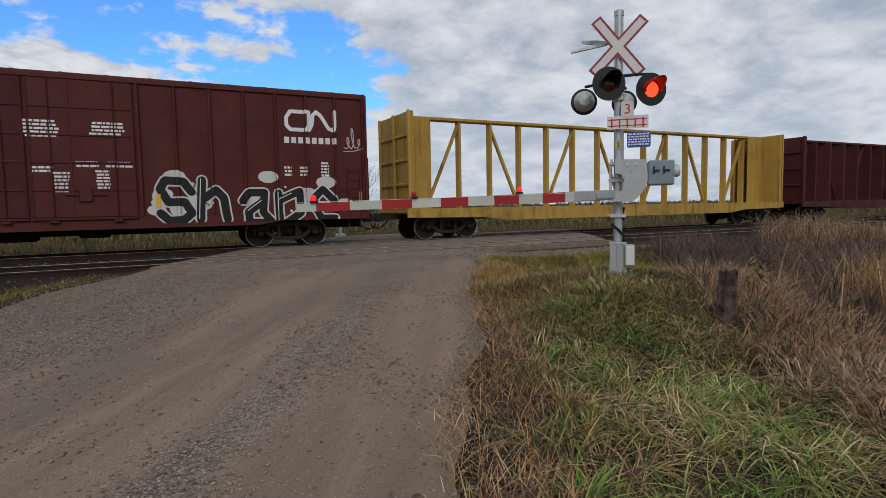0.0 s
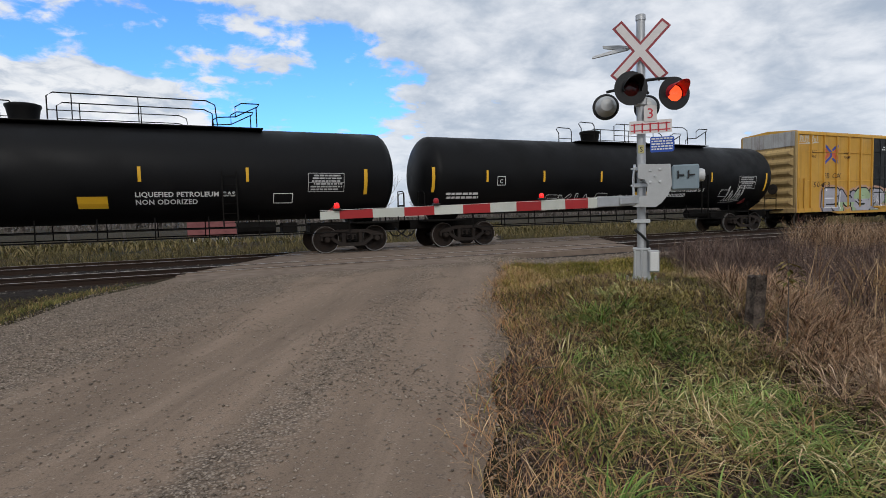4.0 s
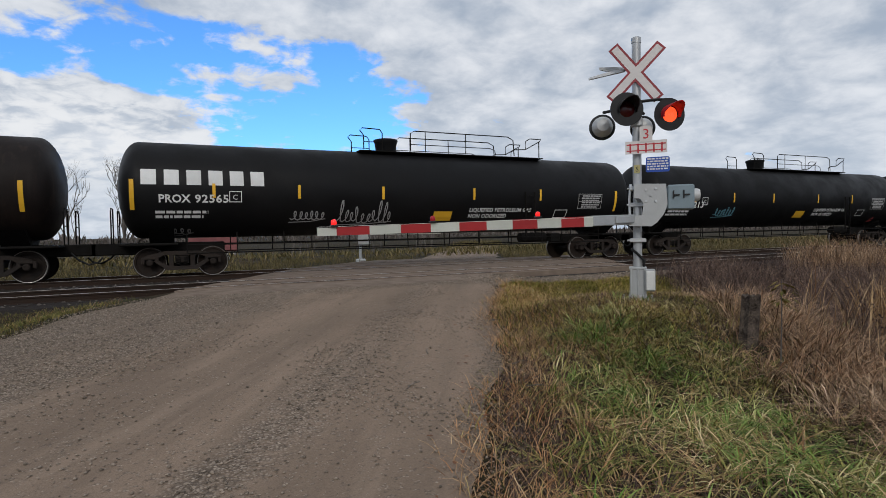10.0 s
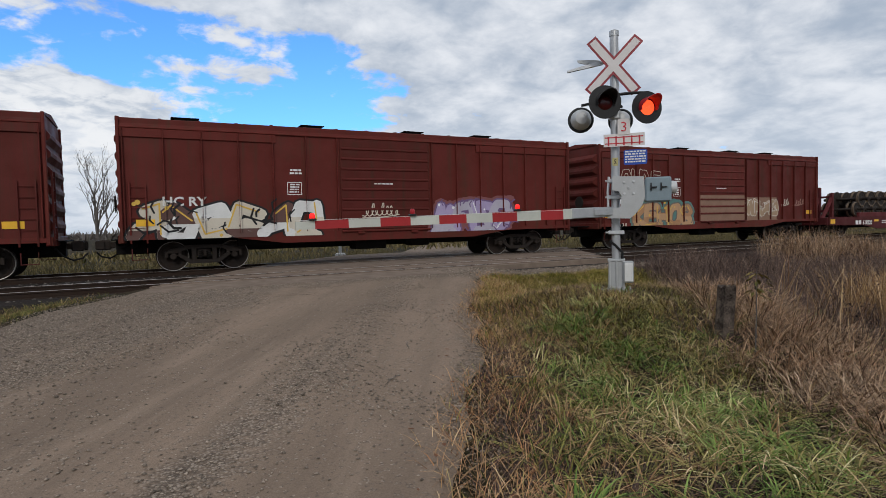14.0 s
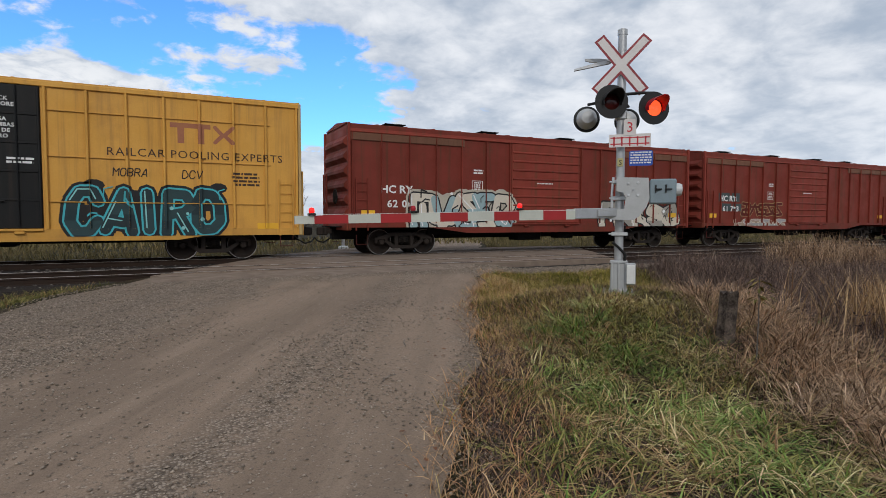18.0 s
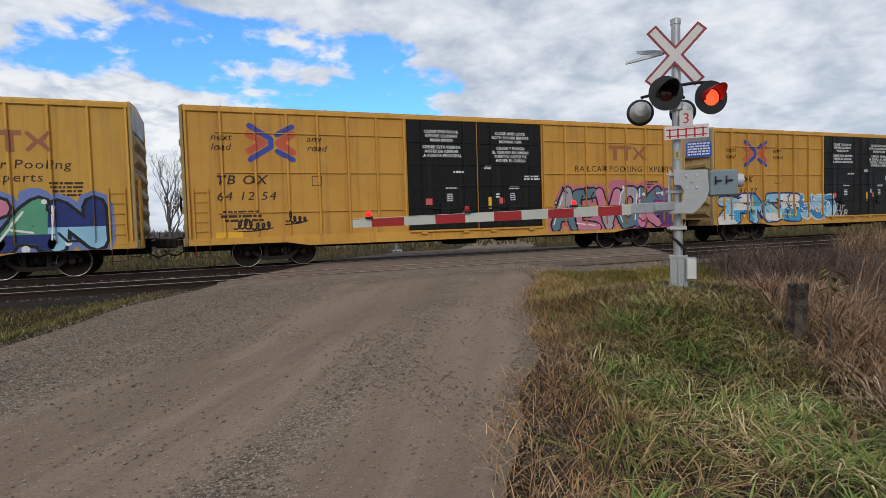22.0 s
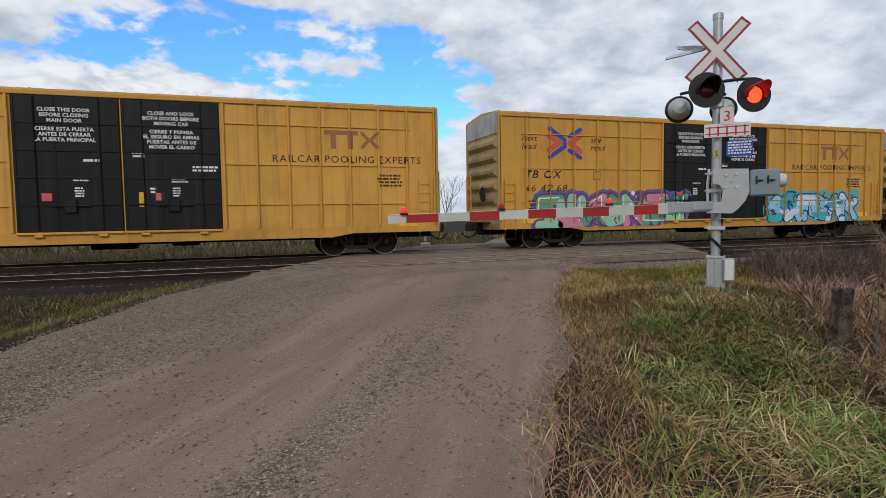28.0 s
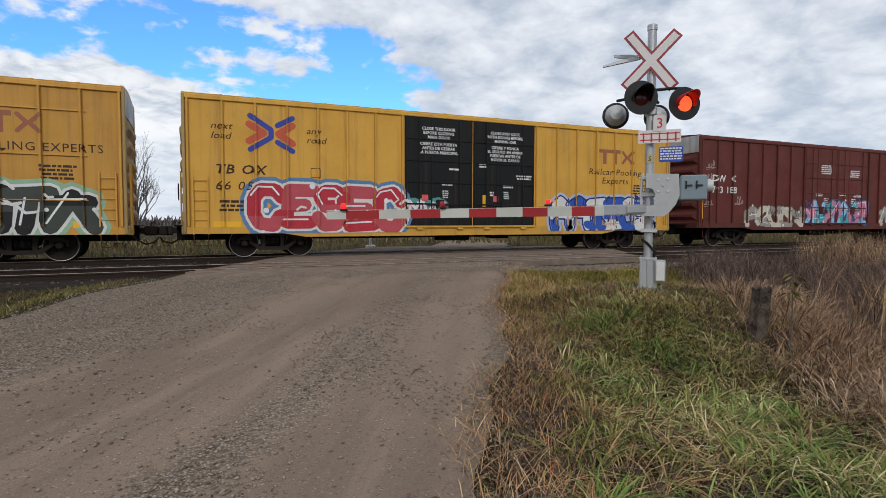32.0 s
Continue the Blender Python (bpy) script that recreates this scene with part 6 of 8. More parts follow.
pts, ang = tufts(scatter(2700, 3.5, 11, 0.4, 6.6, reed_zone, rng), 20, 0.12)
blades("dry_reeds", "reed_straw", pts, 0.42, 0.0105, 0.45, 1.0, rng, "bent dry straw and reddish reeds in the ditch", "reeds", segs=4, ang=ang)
blades("tall_stalks", "grass_straw", scatter(15000, 6.2, 13.5, 1.0, 5.4, lambda x, y: (0.05 * lerp(reed_line(x, y), 0.9, 1.7) + 0.95 * lerp(reed_line(x, y) + 0.5 * patch(x, y, 0.7, 2.0), 2.9, 3.8)) * (1.0 - lerp(reed_line(x, y), 5.5, 7.0)), rng), 0.95, 0.0085, 0.3, 0.3, rng, "tall pale straw and leafless stalks behind the reeds", "reeds")
blades("straw_clump", "reed_straw", scatter(34000, 15, 36, 8.0, 13.6, lambda x, y: max(0.0, 1 - math.hypot((x - 22) / 3.4, (y - 12.0) / 1.6)) ** 0.5, rng), 1.12, 0.012, 0.3, 0.35, rng, "clump of pale dry tall grass by the track")


def left_zone(x, y):
    d = left_edge(y) - x
    return lerp(d, -0.05, 0.35) * (1.0 if y < 12.7 else 0.35) * (0.65 + 0.6 * patch(x, y, 0.9, 6.0)) * (1.0 - 0.7 * lerp(-x, 8, 16))


def far_zone(x, y):
    if left_edge(y) - 0.4 < x < right_edge(y) + 0.4:
        return 0
    return (0.5 + 0.8 * patch(x, y, 0.22, 2.0)) * lerp(y, 23.4, 24.4)


blade_mat("bank", [(0.03, 0.034, 0.012), (0.15, 0.15, 0.042), (0.06, 0.064, 0.018), (0.26, 0.20, 0.075), (0.10, 0.115, 0.028)])
blade_mat("field", [(0.035, 0.030, 0.012), (0.16, 0.125, 0.055), (0.06, 0.058, 0.020), (0.24, 0.18, 0.085), (0.08, 0.07, 0.028)])
blades("bank_grass", "bank", scatter(64000, -16, 0.2, 8.5, 13.5, left_zone, rng), 0.11, 0.008, 0.5, 0.7, rng, "low green and yellow grass strip between the road and the tracks")
blades("bank_straw", "grass_straw", scatter(9000, -16, 0.2, 8.5, 13.4, lambda x, y: left_zone(x, y) * 0.6, rng), 0.14, 0.006, 0.5, 0.5, rng, "dead blades in the grass strip beside the tracks")
blades("field_grass", "field", scatter(70000, -26, 70, 23.4, 38, far_zone, rng), 0.42, 0.022, 0.35, 0.4, rng, "olive and straw field grass beyond the tracks")
blades("meadow_grass", "field", scatter(45000, -45, 110, 38, 80, lambda x, y: 0.6 + 0.8 * patch(x, y, 0.08, 2.0), rng), 0.6, 0.10, 0.4, 0.4, rng, "rough olive-brown meadow in the hollow")


def pebbles(name, mat, pts, lo, hi, rng, label, sink=0.35):
    """Small angular stones, each a lumpy octahedron with a flattened top."""
    dirs = np.array([(1, 0, 0), (0.3, 0.95, 0), (-0.8, 0.6, 0), (-0.8, -0.55, 0), (0.35, -0.9, 0), (0.25, 0.15, 0.8), (-0.35, -0.1, 0.7), (0, 0, -0.7)])
    tris = np.array([(0, 1, 5), (1, 2, 5), (2, 6, 5), (2, 3, 6), (3, 4, 6), (4, 0, 5), (4, 5, 6), (1, 0, 7), (2, 1, 7), (3, 2, 7), (4, 3, 7), (0, 4, 7)])
    n = len(pts)
    p = np.asarray(pts)
    r = lo + (hi - lo) * rng.uniform(0, 1, n) ** 2.5
    a = rng.uniform(0, 2 * np.pi, n)
    v = dirs[None] * rng.uniform(0.65, 1.3, (n, 8, 1)) * r[:, None, None]
    v[:, :, 2] *= rng.uniform(0.5, 1.0, (n, 1))
    x = v[:, :, 0] * np.cos(a)[:, None] - v[:, :, 1] * np.sin(a)[:, None]
    y = v[:, :, 0] * np.sin(a)[:, None] + v[:, :, 1] * np.cos(a)[:, None]
    v = np.stack([x + p[:, 0:1], y + p[:, 1:2], v[:, :, 2] + p[:, 2:3] + (r * sink)[:, None]], 2).reshape(-1, 3)
    f = (tris[None] + (np.arange(n) * 8)[:, None, None]).reshape(-1, 3)
    me = bpy.data.meshes.new(name)
    me.vertices.add(len(v))
    me.vertices.foreach_set("co", v.astype(np.float32).ravel())
    me.loops.add(f.size)
    me.loops.foreach_set("vertex_index", f.astype(np.int32).ravel())
    me.polygons.add(len(f))
    me.polygons.foreach_set("loop_start", (np.arange(len(f)) * 3).astype(np.int32))
    me.polygons.foreach_set("loop_total", np.full(len(f), 3, np.int32))
    me.update(calc_edges=True)
    me.materials.append(MATS[mat])
    return tagged(new(name, me), label, "stones", kind="stuff")


tagged(pebbles("weed_heads", "weed_brown", heads, 0.006, 0.02, rng, "dry brown seed heads on the weed stems"), category="weeds")


def on_road(n, y0, y1, chance):
    out = []
    ys_ = y0 + (y1 - y0) * rng.uniform(0, 1, n) ** 1.5
    for y, q, p in zip(ys_, rng.uniform(0, 1, n), rng.uniform(0, 1, n)):
        a, b = left_edge(y), right_edge(y) + 0.32
        x = max(a, -6) + (b - max(a, -6)) * q
        u = x - 0.593 * y
        g = max(0.75 - 0.75 * lerp(abs(u + 1.95), 0.05, 0.8), 1.0 - lerp(u, -5.4, -3.9), lerp(u, -0.5, -0.05), 0.9 * lerp(y, 11.3, 12.4)) + 0.9 * patch(x, y, 0.9, 1.0)
        if p < chance * lerp(g, 0.15, 0.85) + 0.04:
            out.append((x, y, road_z(y) + 0.012 + 0.018 * noise.noise(Vector((x * 0.7, y * 0.5, 0))) if x < b - 0.34 else ground_z(x, y) + 0.004))
    return out


pebbles("road_gravel", "stone", on_road(120000, 1.4, 12.8, 0.8), 0.004, 0.0165, rng, "loose grey gravel stones on the road crowns")
pebbles("road_stones", "stone", on_road(6500, 1.4, 12.8, 0.6), 0.010, 0.022, rng, "larger loose stones lying on the road", 0.5)
pebbles("shoulder_gravel", "stone", [(x, y, ground_z(x, y) + 0.032) for x, y in zip(rng.uniform(6.8, 14.5, 5200), rng.uniform(11.9, Y2 - 1.5, 5200)) if y > shoulder_near(x) + 1.1 * ease(lerp(x, 11.5, 17.0))], 0.010, 0.035, rng, "loose stones on the gravel shoulder")
pebbles("track_ballast", "ballast", [(x, Y2 - y, -0.20 - 0.34 * lerp(y, 1.5, 2.9)) for x, y in zip(rng.uniform(-14, 1.2, 5200), rng.uniform(1.35, 2.9, 5200)) if x < left_edge(Y2 - y) + 0.3], 0.02, 0.055, rng, "grey crushed-stone ballast beside the near rail")
pebbles("track_ballast_middle", "ballast", [(x, y, -0.17) for x, y in zip(rng.uniform(-12, 26, 9000), rng.uniform(Y2 - 1.3, YC + 1.6, 9000)) if not left_edge(y) - 0.1 < x < crossing_right(y) + 0.1], 0.02, 0.05, rng, "dark ballast stones between the rails")


def leaves():
    """Fallen leaves and twigs on the road and its edge."""
    r = random.Random(8)
    sh = Shape()
    spots = [(2.12, 3.72), (1.45, 2.5)] + [(right_edge(y) + r.uniform(-0.7, 0.5), y) for y in [r.uniform(1.8, 9) for _ in range(60)]]
    for x, y in spots:
        z = road_z(y) + 0.03
        s, a = r.uniform(0.015, 0.035), r.uniform(0, 6.28)
        pts = [(1, 0), (0.35, 0.45), (-0.5, 0.5), (-1, 0), (-0.5, -0.5), (0.35, -0.45)]
        v = [(x + s * (p * math.cos(a) - q * math.sin(a)), y + s * (p * math.sin(a) + q * math.cos(a)), z + 0.3 * s * abs(q)) for p, q in pts]
        sh.add(v, [(0, 1, 2, 3), (0, 3, 4, 5)])
    tagged(new("fallen_leaves", sh.mesh("fallen_leaves", "leaf_brown")), "brown fallen leaves scattered on the road edge", "leaves", kind="stuff")
    for x, y, l, a in ((2.62, 6.05, 0.28, 70), (1.98, 4.9, 0.22, 40), (3.35, 5.15, 0.3, 15), (3.0, 4.35, 0.2, -20), (4.3, 7.4, 0.25, 10)):
        t = Shape().tube([(-l / 2, 0, 0.01), (0, 0.015, 0.016), (l / 2, -0.01, 0.01)], 0.006, 5, 0.003)
        ob = new("twig", t.mesh("twig", "bark"))
        ob.matrix_basis = pose(x, y, road_z(y) + 0.016, 0, 0, a)
        tagged(ob, "thin dry twig lying on the gravel road", "twig", group="twigs on the road")


leaves()


def limb(sh, rnd, p, d, length, r, depth, tips):
    path = [p]
    for k in range(3):
        d = (d + Vector((rnd.uniform(-0.2, 0.2), rnd.uniform(-0.2, 0.2), rnd.uniform(-0.02, 0.16)))).normalized()
        p = p + d * length / 3
        path.append(p)
    sh.tube(path, r, 5 if depth > 2 else 3, r * 0.62, cap=False)
    if depth == 0:
        return
    for k in range(rnd.choice((2, 3, 3))):
        side = Vector((rnd.uniform(-1, 1), rnd.uniform(-1, 1), rnd.uniform(0.1, 0.9))).normalized()
        start = path[rnd.choice((2, 3, 3))]
        limb(sh, rnd, start, (d * 0.9 + side * 0.75).normalized(), length * rnd.uniform(0.6, 0.82), r * 0.56, depth - 1, tips)


def bare_tree(x, y, height, seed, label="leafless grey tree beyond the field", depth=5, stems=1):
    rnd = random.Random(seed)
    gz = ground_z(x, y)
    root = thing("bare_tree", label, "tree", pose(x, y, gz), "leafless trees")
    trunk, crown = Shape(), Shape()
    for s in range(stems):
        lean = Vector((rnd.uniform(-0.25, 0.25), rnd.uniform(-0.25, 0.25), 1)).normalized() if stems > 1 else Vector((rnd.uniform(-0.06, 0.06), 0, 1)).normalized()
        r = height * 0.014
        foot = Vector((rnd.uniform(-0.6, 0.6), rnd.uniform(-0.6, 0.6), -0.1)) if stems > 1 else Vector((0, 0, -0.1))
        tip = foot + lean * height * 0.42
        trunk.tube([foot, foot + lean * height * 0.2, tip], r, 7, r * 0.7)
        for k in range(4):
            side = Vector((rnd.uniform(-1, 1), rnd.uniform(-1, 1), rnd.uniform(0.3, 1.1))).normalized()
            limb(crown, rnd, foot + lean * height * rnd.uniform(0.2, 0.42), (lean + side * 0.7).normalized(), height * rnd.uniform(0.17, 0.25), r * 0.55, depth - 2, None)
        limb(crown, rnd, tip, lean, height * 0.24, r * 0.68, depth - 1, None)
    part("trunk", trunk.mesh("trunk", "bark"), root)
    part("crown", crown.mesh("crown", "bark"), root, "bare branches and twigs")


for i, (x, y, hh, st) in enumerate(((1.5, 66, 10.5, 1), (-3.8, 58, 8.5, 2), (4.6, 74, 8.0, 2), (-9, 62, 9.0, 1), (13, 70, 6.5, 3), (24, 72, 7.5, 2), (29, 66, 6.0, 3), (-16, 70, 8.0, 2), (33, 80, 6.0, 3), (18, 84, 7.0, 2), (122, 50, 8.5, 2))):
    bare_tree(x, y, hh + 1.2, 40 + i, stems=st)


def conifer(x, y, height, seed):
    rnd = random.Random(seed)
    root = thing("conifer", "dark evergreen conifer on the skyline", "tree", pose(x, y, ground_z(x, y)), "conifers")
    part("trunk", Shape().tube([(0, 0, -0.2), (0, 0, height)], height * 0.018, 7, 0.02).mesh("trunk", "bark"), root)
    sh = Shape()
    for k in range(26):
        f = k / 26
        z, rad = height * (0.12 + 0.86 * f), height * 0.21 * (1 - f) ** 0.85 + 0.12
        for j in range(9):
            a = 2 * math.pi * (j + rnd.random()) / 9
            l = rad * rnd.uniform(0.6, 1.15)
            d, e = Vector((math.cos(a), math.sin(a), 0)), Vector((-math.sin(a), math.cos(a), 0))
            b = Vector((0, 0, z + rnd.uniform(-0.1, 0.1)))
            w = l * 0.28 + 0.05
            tip = b + d * l + Vector((0, 0, -0.22 * l))
            mid = b + d * l * 0.55 + Vector((0, 0, 0.02 * l))
            sh.add([tuple(b), tuple(mid + e * w), tuple(tip), tuple(mid - e * w), tuple(mid + Vector((0, 0, -0.3 * w)))], [(0, 1, 2), (0, 2, 3), (0, 4, 1), (1, 4, 2), (2, 4, 3), (3, 4, 0)])
    part("crown", sh.mesh("crown", "evergreen"), root)


conifer(110, 47.5, 8.3, 1)
conifer(98, 36.0, 8.0, 2)
conifer(128, 40.0, 7.0, 3)


def treeline():
    """Low hazy woods along the horizon, as rows of ragged bushy clumps."""
    r = np.random.default_rng(4)
    pts = []
    for x in np.arange(-330, 520, 1.6):
        y = 250 + 0.12 * x + r.uniform(-12, 12)
        top = (3.2 + 2.2 * noise.noise(Vector((x * 0.02, 0, 0))) + 1.5 * noise.noise(Vector((x * 0.09, 3, 0)))) * (1.0 if x < 40 else 0.55)
        for k in range(12):
            pts.append((x + r.uniform(-2, 2), y + r.uniform(-3, 3), -1.7 + (1.2 + max(0.3, top)) * r.uniform(0, 0.75)))
    blades("far_woods", "woods", pts, 2.2, 0.8, 0.35, 0.25, r, "low grey-brown woods along the horizon", "woods")


treeline()


def sapling(x, y, height):
    """A young shoot in the ditch that still holds its yellow-green leaves."""
    rnd = random.Random(3)
    gz = ground_z(x, y)
    root = thing("sapling", "thin dark sapling with a few yellow-green leaves", "sapling", pose(x, y, gz))
    part("stem", Shape().tube([(0, 0, -0.05), (0.02, 0, height * 0.5), (0.05, 0.02, height)], 0.009, 6, 0.004).mesh("stem", "bark"), root)
    for k in range(26):
        f = rnd.uniform(0.72, 1.0)
        a, l = rnd.uniform(0, 6.28), rnd.uniform(0.07, 0.12)
        d, e = Vector((math.cos(a), math.sin(a), -0.35)), Vector((-math.sin(a), math.cos(a), 0.1))
        b = Vector((0.05 * f, 0.02 * f, height * f)) + d * rnd.uniform(0.0, 0.10)
        w = l * 0.2
        sh = Shape().add([tuple(b), tuple(b + d * l * 0.4 + e * w), tuple(b + d * l + Vector((0, 0, -0.02))), tuple(b + d * l * 0.4 - e * w)], [(0, 1, 2), (0, 2, 3)])
        part("leaf", sh.mesh("leaf", "grass_short"), root)


sapling(5.75, 3.85, 1.02)


def far_house(x0, x1, y, z, eave, ridge):
    """A small low house in the hollow beyond the tracks."""
    w, d = (x1 - x0) / 2, 1.6
    root = thing("house", "small distant house with pale walls and a dull red roof", "house", pose((x0 + x1) / 2, y, z))
    e, r = eave - z, ridge - z
    part("wall", Shape().box(-w, w, -d, d, 0, e, 0.02).mesh("wall", "wall_siding"), root)
    part("roof", Shape().side([(-d - 0.3, e - 0.08), (-d - 0.3, e), (0, r), (d + 0.3, e), (d + 0.3, e - 0.08)], -w - 0.2, w + 0.2).mesh("roof", "roof_red"), root, "dull red shingled roof")
    for x in (-w * 0.72, -w * 0.25, w * 0.3, w * 0.75):
        win = part("window", Shape().box(-0.24, 0.24, -d - 0.03, -d + 0.02, e - 0.62, e - 0.16, 0.01).mesh("window", "window_dark"), root, at=(x, 0, 0))
        part("frame", Shape().box(-0.29, -0.24, -d - 0.05, -d, e - 0.66, e - 0.12).box(0.24, 0.29, -d - 0.05, -d, e - 0.66, e - 0.12).box(-0.24, 0.24, -d - 0.05, -d, e - 0.16, e - 0.12).box(-0.24, 0.24, -d - 0.05, -d, e - 0.66, e - 0.62).mesh("frame", "white_paint"), win)


far_house(1.1, 5.2, 61.5, -1.85, -0.2, 1.1)

# ---- lettering, marks and graffiti on the cars ----
SPRAY = {}


def spray(col):
    key = tuple(round(c, 3) for c in col)
    if key not in SPRAY:
        SPRAY[key] = paint("spray_paint", col, tuple(c * 0.8 for c in col), 0.55, 2.2, 35, 0.05, amount=0.6, grime=RUST, grime_amount=0.12, spread=0.0)
    return SPRAY[key]


def cut(poly, axis, lo, hi):
    """The part of a convex polygon between two limits on one axis."""
    for limit, keep in ((lo, 1), (hi, -1)):
        out = []
        for i, p in enumerate(poly):
            q = poly[i - 1]
            a, b = (p[axis] - limit) * keep, (q[axis] - limit) * keep
            if (a >= 0) != (b >= 0):
                f = a / (a - b)
                out.append((p[0] + (q[0] - p[0]) * f, p[1] + (q[1] - p[1]) * f))
            if a >= 0:
                out.append(p)
        poly = out
        if len(poly) < 3:
            return []
    return poly


TANK_R, TANK_Z = 1.52, 2.72


SINGLE = ("mark", "panel_mark", "reflector", "safety_stripe", "sticker", "number_patch", "rust_wash", "primer_patch")


def lay(root, name, polys, mat, lift, parent=None, label=""):
    """Paint marks that stand apart are parts of their own; sprayed layers and fine stencils stay whole."""
    if name in SINGLE and len(polys) > 1:
        return [lay_one(root, name, [p], mat, lift, parent, label) for p in polys][0]
    ob = lay_one(root, name, polys, mat, lift, parent, label)
    if ob is not None and len(polys) > 1:
        ob["kind"] = "stuff"
    return ob


def lay_one(root, name, polys, mat, lift, parent=None, label=""):
    """Thin paint over the car's near side: it steps over posts and doors, or bends round a tank."""
    v, f = [], []
    relief = RELIEF.get(root)
    for i, poly in enumerate(polys):
        up = lift + (i % 60) * 0.00007
        if relief is None:
            zs = [p[1] for p in poly]
            z = math.floor(min(zs) / 0.2) * 0.2
            while z < max(zs):
                bit = cut(poly, 1, z, z + 0.2)
                if bit:
                    n = len(v)
                    v += [(x, -math.sqrt(max(0.01, TANK_R ** 2 - (q - TANK_Z) ** 2)) - up - 0.006, q) for x, q in bit]
                    f.append(tuple(range(n, n + len(bit))))
                z += 0.2
            continue
        posts, w, d0, d1, foot, ledge = relief
        low = cut(poly, 1, foot, ledge)
        if low and not d0 < low[0][0] < d1:
            n = len(v)
            v += [(x, -HW - 0.037 - up, q) for x, q in low]
            f.append(tuple(range(n, n + len(low))))
        poly = cut(poly, 1, ledge, 99)
        if not poly:
            continue
        lo, hi = min(p[0] for p in poly), max(p[0] for p in poly)
        marks = sorted({lo, hi} | {m for m in [x + s * w for x in posts for s in (-1, 1)] + [d0, d1] if lo < m < hi})
        for a, b in zip(marks, marks[1:]):
            mid = (a + b) / 2
            y = -HW + 0.02
            if d0 < mid < d1:
                y = -HW - 0.018
            if any(abs(mid - x) < w for x in posts):
                y = -HW - 0.07
            bit = cut(poly, 0, a, b)
            if bit:
                n = len(v)
                v += [(x, y - up, q) for x, q in bit]
                f.append(tuple(range(n, n + len(bit))))
    if not f:
        return None
    me = bpy.data.meshes.new(name)
    me.from_pydata(v, [], [t[::-1] if ((v[t[1]][0] - v[t[0]][0]) * (v[t[2]][2] - v[t[1]][2]) - (v[t[1]][2] - v[t[0]][2]) * (v[t[2]][0] - v[t[1]][0])) < 0 else t for t in f])
    me.materials.append(MATS[mat] if isinstance(mat, str) else mat)
    return part(name, me, parent or root, label)


def stroke(points, w):
    """Polygons of a brush line: one for each stretch, and a round one at each bend."""
    out = []
    for (x0, z0), (x1, z1) in zip(points, points[1:]):
        l = math.hypot(x1 - x0, z1 - z0)
        if l < 1e-6:
            continue
        nx, nz = -(z1 - z0) / l * w / 2, (x1 - x0) / l * w / 2
        out.append([(x0 + nx, z0 + nz), (x0 - nx, z0 - nz), (x1 - nx, z1 - nz), (x1 + nx, z1 + nz)])
    for x, z in points:
        out.append([(x + w / 2 * math.cos(k * math.pi / 4), z + w / 2 * math.sin(k * math.pi / 4)) for k in range(8)])
    return out


# sprayed letters as brush lines on a grid five wide and five high: each pair of figures is a point
STROKES = {"A": "00 23 34 40,11 31", "B": "00 04 34 43 32 02,32 41 30 00", "C": "43 34 14 03 01 10 30 41", "D": "00 04 24 42 41 20 00", "E": "40 00 04 44,02 32", "F": "00 04 44,02 32",
           "G": "43 34 04 00 30 41 42 22", "H": "00 04,40 44,02 42", "I": "20 24", "K": "00 04,44 02 40", "L": "04 00 40", "M": "00 04 22 44 40", "N": "00 04 40 44", "O": "14 03 01 10 30 41 43 34 14",
           "P": "00 04 34 43 32 02", "R": "00 04 34 43 32 02,22 40", "S": "43 34 14 03 12 32 41 30 10 01", "T": "04 44,24 20", "U": "04 01 10 30 41 44", "V": "04 20 44", "X": "00 44,04 40", "Y": "04 22 44,22 20", "W": "04 10 23 30 44",
           "a": "02 13 33 31 40,32 11 10 30", "e": "01 31 32 13 02 01 10 30", "h": "04 00,02 23 32 30", "p": "03 0Z,02 23 33 31 10", "n": "00 03,02 23 33 30", "t": "24 20 40,03 43"}
# bent bands that are no letters, for pieces that nobody could read
BANDS = ("00 04 23 02 31 40", "04 00 30 42 44,22 42", "40 42 14 02 10 30,24 44", "00 03 24 43 40,02 32", "04 34 22 00 40,32 44", "00 24 40,03 43", "44 04 02 42 40 00,20 24", "03 14 42 30 10 01 33",
         "00 04 40,43 22", "04 10 24 30 44", "41 10 03 34 43 22", "00 04 44 41,20 23")


def lines_of(code):
    return [[(int(p[0]) / 4, -0.25 if p[1] == "Z" else int(p[1]) / 4) for p in line.split()] for line in code.split(",")]


def form(rnd, letter=None):
    """A sprayed letter or band in a unit cell, with the unevenness of a free hand."""
    lines = lines_of(STROKES[letter] if letter else rnd.choice(BANDS))
    j = 0.055 if letter else 0.07
    return [[(x + rnd.uniform(-j, j), z + rnd.uniform(-j, j)) for x, z in line] for line in lines]


